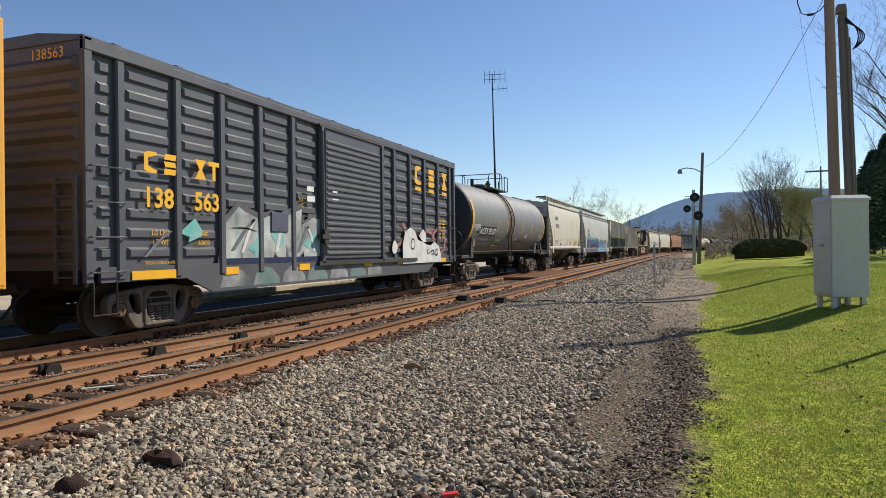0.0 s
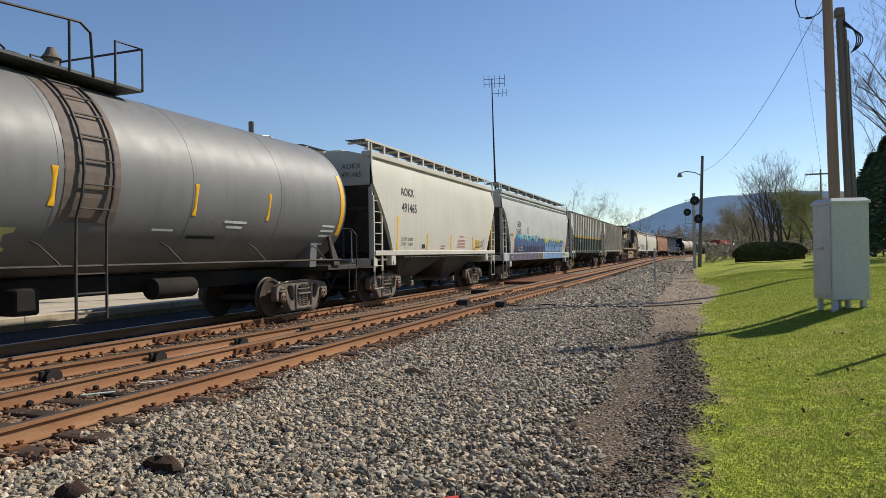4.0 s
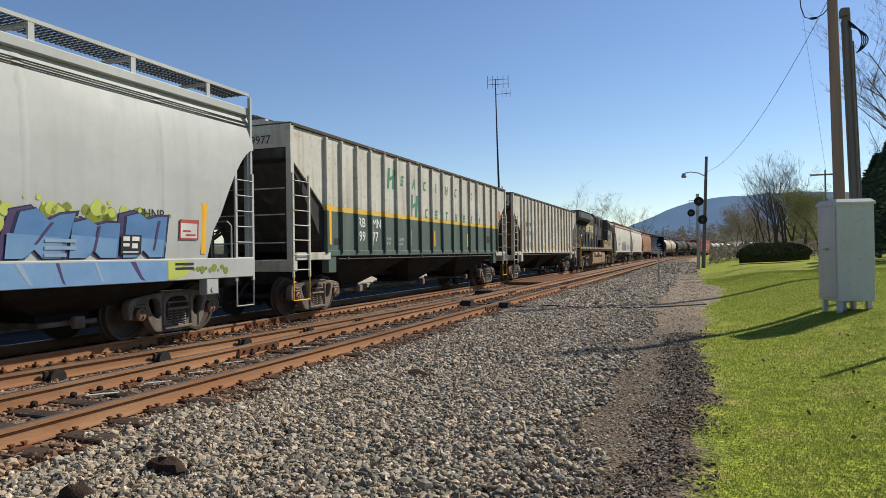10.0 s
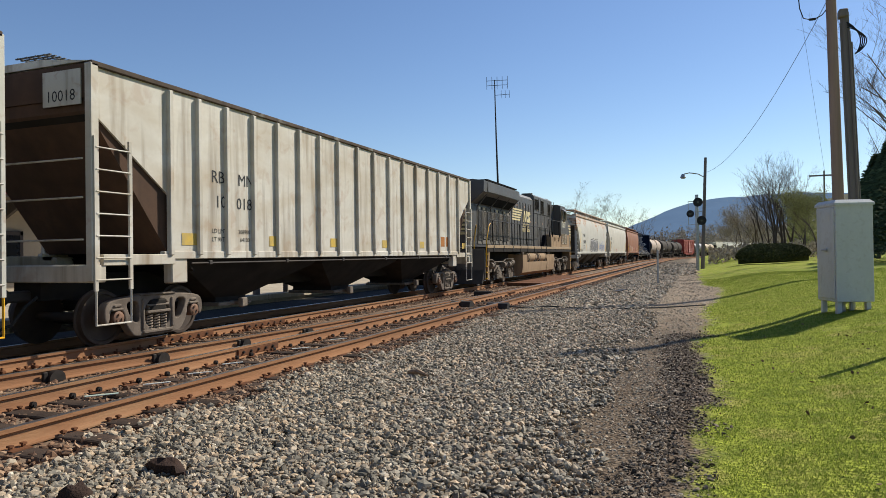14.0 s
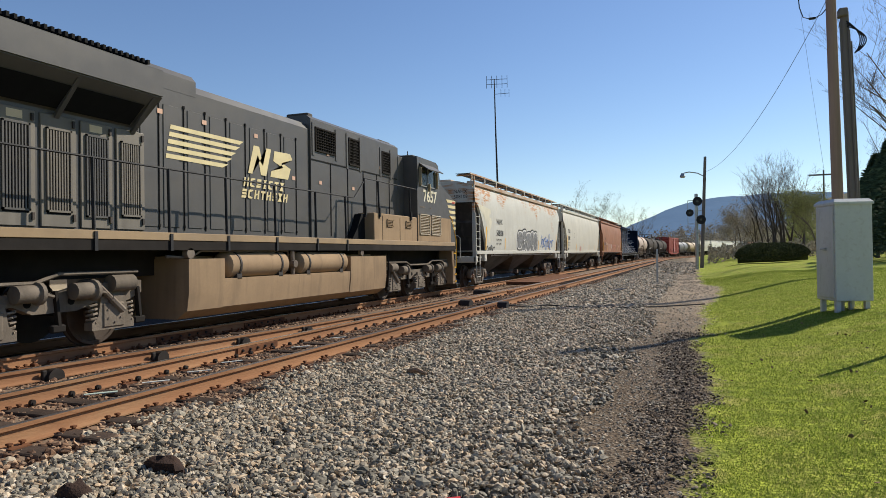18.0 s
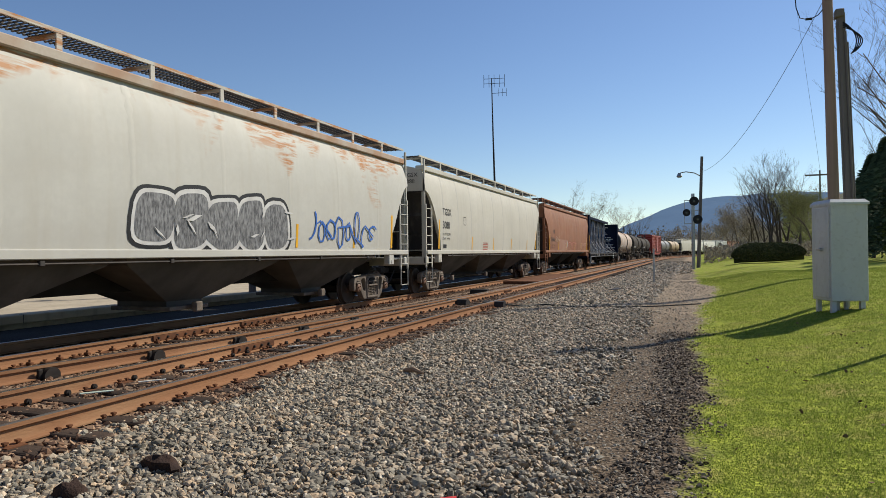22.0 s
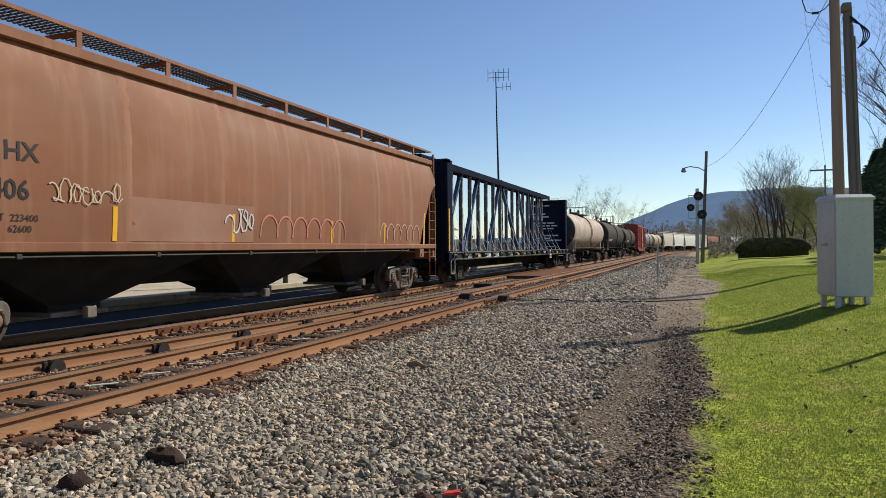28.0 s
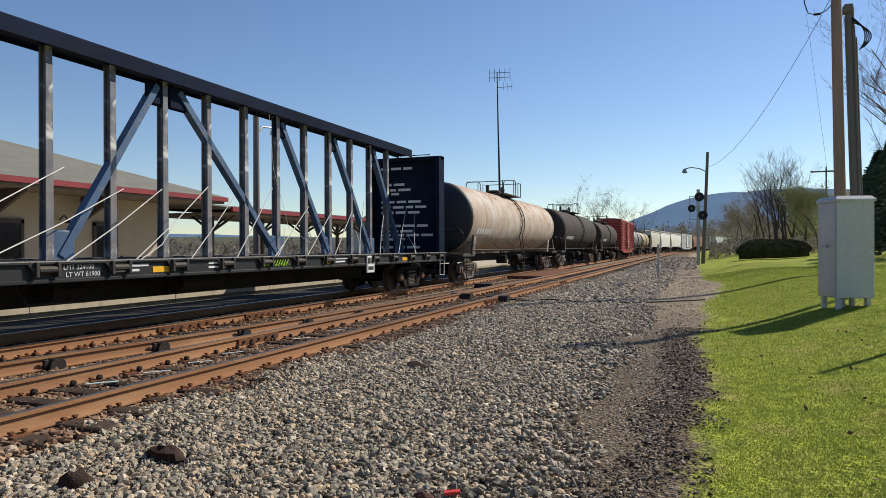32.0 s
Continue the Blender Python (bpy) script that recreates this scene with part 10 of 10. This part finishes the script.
lettering(car, "LT WT    65100 LB", -47.4 - c, 1.52, 0.09, side, M_CHALK, lift=0.03)
lettering(car, "HNR21.", -49.0 - c, 2.25, 0.16, side, M_INK, "graffiti_tag")
m = Mesh()
rect(m, -49.2 - c, -41.25 - c, 1.04, 1.385, lambda z: 1.6, 0.004)
part("graffiti", m, paint("spray_charcoal", (0.07, 0.065, 0.075), (0.12, 0.1, 0.14), 2, 0.6), car, "charcoal sprayed band on the sill", smooth=0)
m = Mesh()
rect(m, -40.99 - c, -34.75 - c, 1.04, 1.385, lambda z: 1.6, 0.004)
part("graffiti", m, P_AZURE, car, "pale blue sprayed band on the sill", smooth=0)
r_ = random.Random(9)
for k in range(9):
    y, w = -48.6 - c + 0.85 * k + r_.uniform(-0.15, 0.15), r_.uniform(0.06, 0.16)
    m = Mesh()
    patch(m, [(y, 1.38), (y + w, 1.38), (y + w * 2.4, 1.07), (y + w * 1.7, 1.07)] if k % 2 else [(y + w * 1.6, 1.38), (y + w * 2.2, 1.38), (y + w, 1.12), (y, 1.12)], lambda z: 1.608, 0.006)
    part("graffiti", m, P_LILAC, car, "lilac sprayed drip on the sill", smooth=0)
sill_face = lambda z: 1.6
for k in range(8):
    y, w = -40.4 - c + 0.7 * k + r_.uniform(-0.15, 0.15), r_.uniform(0.05, 0.12)
    m = Mesh()
    patch(m, [(y, 1.38), (y + w, 1.38), (y + w * 2.2, 1.15), (y + w * 2.9, 1.06), (y + w * 2.0, 1.09), (y + w * 1.2, 1.2)], sill_face, 0.006)
    part("graffiti", m, P_MAUVE if k % 2 else P_MIST, car, "sprayed letter foot on the sill", smooth=0)
m = Mesh()
rect(m, -41.24 - c, -41.0 - c, 1.04, 1.385, sill_face, 0.004)
part("graffiti", m, P_LIME, car, "lime sprayed band on the sill", smooth=0)
m = Mesh()
patch(m, [(-34.74 - c, 1.05), (-34.3 - c, 1.1), (-34.2 - c, 1.2), (-34.35 - c, 1.3), (-34.2 - c, 1.385), (-34.74 - c, 1.385)], sill_face, 0.004)
part("graffiti", m, P_LIME, car, "lime sprayed end on the sill", smooth=0)
blobs(car, sill_face, [(-34.1 - c + 0.11 * k, 1.22 + 0.11 * math.sin(3.1 * k), 0.03 + 0.02 * (k % 3)) for k in range(9)], P_OLIVE, "olive spatter on the sill", 0.0045)
bars(car, [(-34.57 - c, 1.3, 0.46, 0.045), (-34.57 - c, 1.22, 0.46, 0.045)], sill_face, M_INK)
lettering(car, "JACK", -48.75 - c, 1.2, 0.07, sill_face, M_CHALK, lift=0.009)
lettering(car, "HERE", -48.73 - c, 1.1, 0.07, sill_face, M_CHALK, lift=0.009)
lettering(car, "PLATE", -45.25 - c, 2.68, 0.06, side, M_INK)
lettering(car, "C", -45.2 - c, 2.53, 0.1, side, M_INK)
conspicuity(car, side, [-48.45 - c, -33.88 - c], z=1.5, h=0.95, w=0.13)
lettering(car, "HNR", -35.3 - c, 2.1, 0.17, side, M_INK, "graffiti_tag")
bars(car, [(-37.1 - c, 1.68, 0.52, 0.05), (-37.1 - c, 1.575, 0.52, 0.05), (-37.1 - c, 1.47, 0.36, 0.05)], side, P_MIST, lift=0.032)
m = Mesh()
rect(m, -35.76 - c, -35.34 - c, 1.5, 1.82, side, 0.03)
panel_ = part("data_panel", m, M_INK, car, "small black data panel")
bars(panel_, [(-35.72 - c, 1.72, 0.13, 0.07), (-35.54 - c, 1.72, 0.15, 0.07), (-35.72 - c, 1.63, 0.13, 0.05), (-35.54 - c, 1.6, 0.12, 0.08), (-35.72 - c, 1.53, 0.32, 0.02)], side, M_CHALK, lift=0.034)
m = Mesh()
rect(m, -34.46 - c, -33.98 - c, 1.76, 2.12, side, 0.014)
decal = part("decal", m, P_WHITE, car, "small pale decal with a red border")
bars(decal, [(-34.46 - c, 1.76, 0.48, 0.03), (-34.46 - c, 2.06, 0.48, 0.06), (-34.46 - c, 1.76, 0.03, 0.36), (-34.01 - c, 1.76, 0.03, 0.36), (-34.38 - c, 1.9, 0.2, 0.03), (-34.3 - c, 1.83, 0.25, 0.03)], side, M_DRED, "border", 0.018)
end_lettering(car, "24343", 0.6, 4.0, 0.14, -L, M_INK)
m = Mesh()
for z in (4.12, 4.2):
    m.add([(side(z) + 0.02, -L + 0.1, z), (side(z) + 0.02, L - 0.1, z), (side(z + 0.03) + 0.02, L - 0.1, z + 0.03), (side(z + 0.03) + 0.02, -L + 0.1, z + 0.03)], [(0, 1, 2, 3)])
part("drip_moulding", m, M_UNDER, car)

# 5, 6: two ribbed hoppers
car, L, c, side = ribbed_hopper(-30.85, -12.5, "grey over green ribbed covered hopper with yellow stripe", M_RIB_WHITE, [-29.28, -28.5, -27.66, -26.84, -25.95, -25.07, -24.11, -23.16, -22.15, -21.11, -20.0, -19.0, -18.0, -17.0, -15.9, -14.9, -14.05], (M_GREEN, M_BAND_GOLD, 2.7))
lettering(car, "RB", -27.55 - c, 2.22, 0.26, side, M_CHALK, "car_number", bold=0.006)
lettering(car, "MN", -26.7 - c, 2.22, 0.26, side, M_CHALK, "car_number", bold=0.006)
lettering(car, "99", -27.5 - c, 1.84, 0.27, side, M_CHALK, "car_number", bold=0.006)
lettering(car, "77", -26.7 - c, 1.84, 0.27, side, M_CHALK, "car_number", bold=0.006)
lettering(car, "LD LMT", -25.8 - c, 1.88, 0.08, side, M_CHALK)
lettering(car, "LT WT", -25.8 - c, 1.74, 0.08, side, M_CHALK)
lettering(car, "201000", -24.85 - c, 1.88, 0.08, side, M_CHALK)
lettering(car, "62000", -24.85 - c, 1.74, 0.08, side, M_CHALK)
NAME_SHAPES = ("pair", "stack", "wedge", "notch", "bar", "pair", "notch", "hourglass")
for k, (s, z, w, h) in enumerate([(-25.7, 3.32, 0.5, 0.62), (-24.72, 3.48, 0.22, 0.33), (-23.8, 3.47, 0.27, 0.33), (-22.85, 3.48, 0.24, 0.32), (-21.75, 3.5, 0.13, 0.32), (-20.75, 3.5, 0.26, 0.32), (-19.7, 3.5, 0.22, 0.32), (-17.86, 3.52, 0.24, 0.3)]):
    mark(car, NAME_SHAPES[k], s - c, z + 0.12, w, h, side, M_DGREEN, "name_block", "green slanted block shape", slant=0.15)
for k, (s, z, w, h) in enumerate([(-24.0, 2.67, 0.6, 0.72), (-22.72, 2.68, 0.24, 0.32), (-21.8, 2.68, 0.24, 0.32), (-20.75, 2.68, 0.24, 0.32), (-19.7, 2.68, 0.24, 0.3), (-18.75, 2.68, 0.22, 0.3), (-17.85, 2.68, 0.24, 0.3), (-16.85, 2.68, 0.26, 0.3)]):
    mark(car, ("pair", "notch", "stack", "tee", "pair", "stack", "stack", "pair")[k], s - c, z, w, h, side, M_DGREEN, "name_block", "green slanted block shape", slant=0.15)
for s in (-29.1, -26.75, -24.0, -21.9, -20.0, -18.3, -14.0):
    m = Mesh()
    rect(m, s - c, s - c + 0.11, 1.72, 2.25 if s > -29 else 2.75, side, 0.009)
    part("reflector", m, M_YELLOW, car, "upright orange reflective strip")
bars(car, [(-28.85 - c, 1.72, 0.3, 0.16), (-15.6 - c, 1.9, 0.45, 0.3)], side, M_INK)
m = Mesh()
patch(m, [(-13.75 - c, 3.05), (-13.35 - c, 3.05), (-13.35 - c, 3.35), (-13.55 - c, 3.45), (-13.75 - c, 3.3)], side, 0.008)
part("decal", m, plain("decal_orange", (0.5, 0.15, 0.04), 0.5), car, "orange decal near the end")
end_lettering(car, "9977", 0.45, 4.05, 0.2, -L, M_INK)

car, L, c, side = ribbed_hopper(-11.1, 7.35, "weathered off-white ribbed covered hopper with rust streaks", M_RIB_WEATHER, [-9.45, -8.72, -7.92, -7.06, -6.2, -5.32, -4.43, -3.5, -2.45, -1.45, -0.45, 0.6, 1.65, 2.7, 3.7, 4.75, 5.8], end_mat=M_RUST_END)
lettering(car, "RB", -8.35 - c, 2.9, 0.24, side, M_INK, "car_number")
lettering(car, "MN", -7.55 - c, 2.9, 0.24, side, M_INK, "car_number")
lettering(car, "10", -8.25 - c, 2.42, 0.24, side, M_INK, "car_number")
lettering(car, "018", -7.6 - c, 2.42, 0.24, side, M_INK, "car_number")
lettering(car, "LD LMT", -8.35 - c, 1.92, 0.09, side, M_INK)
lettering(car, "LT WT", -8.35 - c, 1.76, 0.09, side, M_INK)
lettering(car, "208900", -7.55 - c, 1.92, 0.09, side, M_INK)
lettering(car, "64100", -7.5 - c, 1.76, 0.09, side, M_INK)
m = Mesh()
for s, w in ((-9.15, 0.5), (-6.5, 0.4), (-3.9, 0.4), (-0.9, 0.35), (2.0, 0.35), (6.3, 0.4)):
    rect(m, s - c, s - c + w, 1.68, 1.9, side, 0.008)
part("reflector", m, paint("faded_yellow", (0.6, 0.4, 0.06), (0.4, 0.3, 0.12), 6, 0.6), car, "faded yellow reflective patch")
m = Mesh()
for s in (3.95, 4.5):
    rect(m, s - c, s - c + 0.4, 1.75, 2.1, side, 0.008)
part("primer_patch", m, M_RUST, car, "brown primer patches")
m = Mesh()
m.box(0.55, 1.35, -L - 0.03, -L - 0.01, 3.85, 4.4)
part("end_panel", m, M_RIB_WHITE, car)
end_lettering(car, "10018", 0.62, 3.92, 0.18, -L - 0.03, M_INK, 0.004)

# 7: locomotive
locomotive(9.5, 30.9, "black diesel locomotive with gold stripes and dusty underframe")

# 8, 9, 10: three long hoppers
M_HOPPER_RUSTY = paint("rust_streaked_white", (0.53, 0.515, 0.46), (0.47, 0.455, 0.405), 0.6, 0.6, spec=0.3, streak=(0.42, 0.38, 0.3), streak_amount=0.35, grime=(0.45, 0.41, 0.35), grime_amount=0.25, top_rust=((0.40, 0.17, 0.05), 2.3, 4.2))
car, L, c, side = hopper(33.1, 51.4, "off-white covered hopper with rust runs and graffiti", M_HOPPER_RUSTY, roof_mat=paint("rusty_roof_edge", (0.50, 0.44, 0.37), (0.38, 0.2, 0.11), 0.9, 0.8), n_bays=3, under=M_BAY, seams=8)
lettering(car, "NAHX", 36.1 - c, 2.78, 0.245, side, M_INK, "car_number", bold=0.006)
lettering(car, "508108", 36.05 - c, 2.24, 0.28, side, M_INK, "car_number", bold=0.006)
lettering(car, "LD LMT 223700", 36.02 - c, 2.0, 0.1, side, M_INK)
lettering(car, "LT WT   62300", 36.0 - c, 1.83, 0.1, side, M_INK)
m = Mesh()
patch(m, [(33.5 - c, 3.55), (35.2 - c, 3.4), (35.3 - c, 2.8), (35.1 - c, 1.9), (34.75 - c, 1.95), (34.6 - c, 2.6), (34.1 - c, 3.15), (33.55 - c, 3.35)], side, 0.003)
part("paint_patch", m, M_PATCH, car, "cream repaint patch")
bubble(car, side, 40.0 - c, 44.45 - c, 1.5, 2.62, 5, [(P_BLACK, 1.13, "black sprayed halo"), (P_WHITE, 1.0, "white sprayed outline"), (paint("spray_scribble", (0.06, 0.06, 0.065), (0.3, 0.3, 0.3), 9, 0.6, stretch=(1, 3, 1)), 0.86, "scribbled grey fill")], 22)
shards(car, side, 40.5 - c, 44.6 - c, 1.75, 2.4, 12, P_WHITE, "white sprayed inner lines", 31, 0.03, 0.22)
scrawl(car, side, 45.2 - c, 48.9 - c, 1.65, 0.85, 24, P_COBALT, "cobalt blue spray tag", 6, 0.03)
scrawl(car, side, 34.45 - c, 35.8 - c, 1.3, 0.6, 14, P_BLACK, "black spray tag near the ladder", 7, 0.025)
conspicuity(car, side, [37.55 - c, 39.6 - c + 5.2, 47.6 - c], z=1.6)
conspicuity(car, side, [34.4 - c, 50.0 - c], z=1.6, h=1.0, w=0.12)
end_lettering(car, "NAHX", 0.6, 4.0, 0.15, -L, M_INK)
end_lettering(car, "508108", 0.6, 3.78, 0.15, -L, M_INK)

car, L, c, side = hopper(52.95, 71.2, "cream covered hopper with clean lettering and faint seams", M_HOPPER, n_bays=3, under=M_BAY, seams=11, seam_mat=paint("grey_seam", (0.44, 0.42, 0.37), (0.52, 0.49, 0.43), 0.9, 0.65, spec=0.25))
lettering(car, "TGSX", 54.52 - c, 2.84, 0.26, side, M_INK, "car_number", bold=0.006)
lettering(car, "3088", 54.5 - c, 2.35, 0.27, side, M_INK, "car_number", bold=0.006)
lettering(car, "LD LMT 222900", 54.5 - c, 2.1, 0.09, side, M_INK)
lettering(car, "LT WT   63100", 54.5 - c, 1.93, 0.09, side, M_INK)
bars(car, [(54.6 - c, 1.62, 0.35, 0.14), (56.9 - c, 2.55, 0.3, 0.02), (56.9 - c, 2.85, 0.3, 0.02), (56.9 - c, 2.55, 0.02, 0.3), (57.18 - c, 2.55, 0.02, 0.3)], side, M_INK)
bars(car, [(59.6 - c, 1.85 - 0.07 * k, 0.7, 0.03) for k in range(5)], side, M_DRED)
conspicuity(car, side, [58.0 - c, 61.2 - c, 64.4 - c, 67.8 - c], z=1.55)
conspicuity(car, side, [54.1 - c, 70.0 - c], z=1.6, h=1.05, w=0.12)
part("tool_box", Mesh().box(0.1, 0.5, -L - 0.12, -L, 3.95, 4.3, 0.02), M_HOPPER, car)
part("box_window", Mesh().box(0.12, 0.36, -L - 0.13, -L - 0.121, 4.0, 4.26), M_INK, car)
end_lettering(car, "TGSX", 0.75, 4.1, 0.15, -L, M_INK)
end_lettering(car, "3088", 0.75, 3.88, 0.15, -L, M_INK)

car, L, c, side = hopper(72.9, 91.2, "faded oxide-brown covered hopper with scrawled chalky tags", M_HOPPER_BROWN, n_bays=3, under=M_UNDER, seams=8, seam_mat=paint("faded_seam", (0.34, 0.175, 0.105), (0.29, 0.13, 0.075), 0.8, 0.75, spec=0.2))
lettering(car, "HX", 75.35 - c, 2.66, 0.26, side, M_INK, "car_number", bold=0.006)
lettering(car, "516406", 74.6 - c, 2.13, 0.27, side, M_INK, "car_number", bold=0.006)
lettering(car, "LD LMT  223400", 74.9 - c, 1.83, 0.1, side, M_INK)
lettering(car, "LT WT    62600", 74.85 - c, 1.68, 0.1, side, M_INK)
scrawl(car, side, 76.0 - c, 77.3 - c, 2.1, 0.35, 22, plain("chalk_tan", (0.6, 0.48, 0.34), 0.6), "pale scrawled spray tag", 12, 0.011)
m = Mesh()
rect(m, 77.45 - c, 80.75 - c, 1.57, 2.3, side, 0.004)
part("faded_panel", m, paint("faded_buff", (0.34, 0.19, 0.13), (0.29, 0.13, 0.08), 1.0, 0.7), car, "faded buffed-out graffiti panel")
scrawl(car, side, 79.85 - c, 80.75 - c, 1.75, 0.5, 14, P_WHITE, "white spray tag", 14, 0.02)
arches(car, side, 81.0 - c, 84.6 - c, 1.6, 2.15, 6, plain("spray_coral", (0.58, 0.2, 0.16), 0.6), "faded red sprayed arch", 0.02)
arches(car, side, 86.7 - c, 89.6 - c, 1.6, 2.15, 6, plain("spray_cream", (0.62, 0.36, 0.28), 0.6), "faded pale red sprayed arch", 0.018)
conspicuity(car, side, [77.15 - c, 80.05 - c, 83.9 - c, 86.95 - c], z=1.57)
conspicuity(car, side, [74.1 - c, 90.0 - c], z=1.55, h=1.05, w=0.12)

# 11 and on: centre-beam car, tank cars, red boxcar, far cars
centerbeam(92.75, 117.45, "dark blue centre-beam flat car with an empty truss")
car, L, c, side = tank_car(119.5, 138.6, "white tank car streaked with brown rust", M_TANK_RUSTY, r=1.5, zc=2.7, dish=0.5, head_mat=M_TANK_HEAD)
bars(car, [(121.6 - c + 0.35 * k, 2.0, 0.22, 0.24) for k in range(6)], side, M_CHALK, "mark_letters")
car, L, c, side = tank_car(140.2, 158.2, "sooty dark brown tank car", M_TANK_BROWN, r=1.5, zc=2.7)
bars(car, [(142.6 - c + 0.4 * k, 2.0, 0.25, 0.22) for k in range(7)], side, M_CHALK, "mark_letters")
car, L, c, side = tank_car(159.8, 176.0, "dark grey-brown tank car with white marks", M_TANK_BROWN, r=1.42, zc=2.6)
bars(car, [(163 - c + 0.4 * k, 2.0, 0.25, 0.22) for k in range(6)], side, M_CHALK, "mark_letters")
boxcar(177.6, 194.4, "red steel boxcar with white stencils", M_RED)
tank_car(196.0, 211.5, "black tank car behind the red boxcar", M_TANK_GREY)
tank_car(213.0, 228.0, "tan and black stained tank car", M_TANK_TAN)
hopper(229.6, 246.5, "white covered hopper with a brown stain", M_HOPPER, near=False)
hopper(248.0, 265.0, "clean white covered hopper car", M_HOPPER_WHITE, near=False)
hopper(266.5, 284.0, "pale grey-white covered hopper car", M_HOPPER_WHITE, near=False)
boxcar(285.6, 302.4, "white steel boxcar in the distance", M_CAR_WHITE, near=False)
hopper(304.0, 321.0, "brown covered hopper in the distance", M_HOPPER_BROWN, near=False)
boxcar(322.6, 339.0, "black boxcar in the distance", M_BOX_BLACK, near=False)
hopper(340.6, 357.6, "grey covered hopper in the distance", M_HOPPER_GREY, near=False)


# ---- what moves ----


def motions():
    for car, s17 in CARS:
        walk(car, [(t, on_track(s17 - SPEED * (t - 17))) for t in range(33)])
    # the wheels turn as the train rolls
    for w, r, y in WHEELSETS:
        rows = []
        for k in range(481):
            t = k / 15
            rows.append((t, Matrix.LocRotScale((0, y, r), Euler((SPEED * t / r, 0, 0)), None)))
        walk(w, rows)


motions()
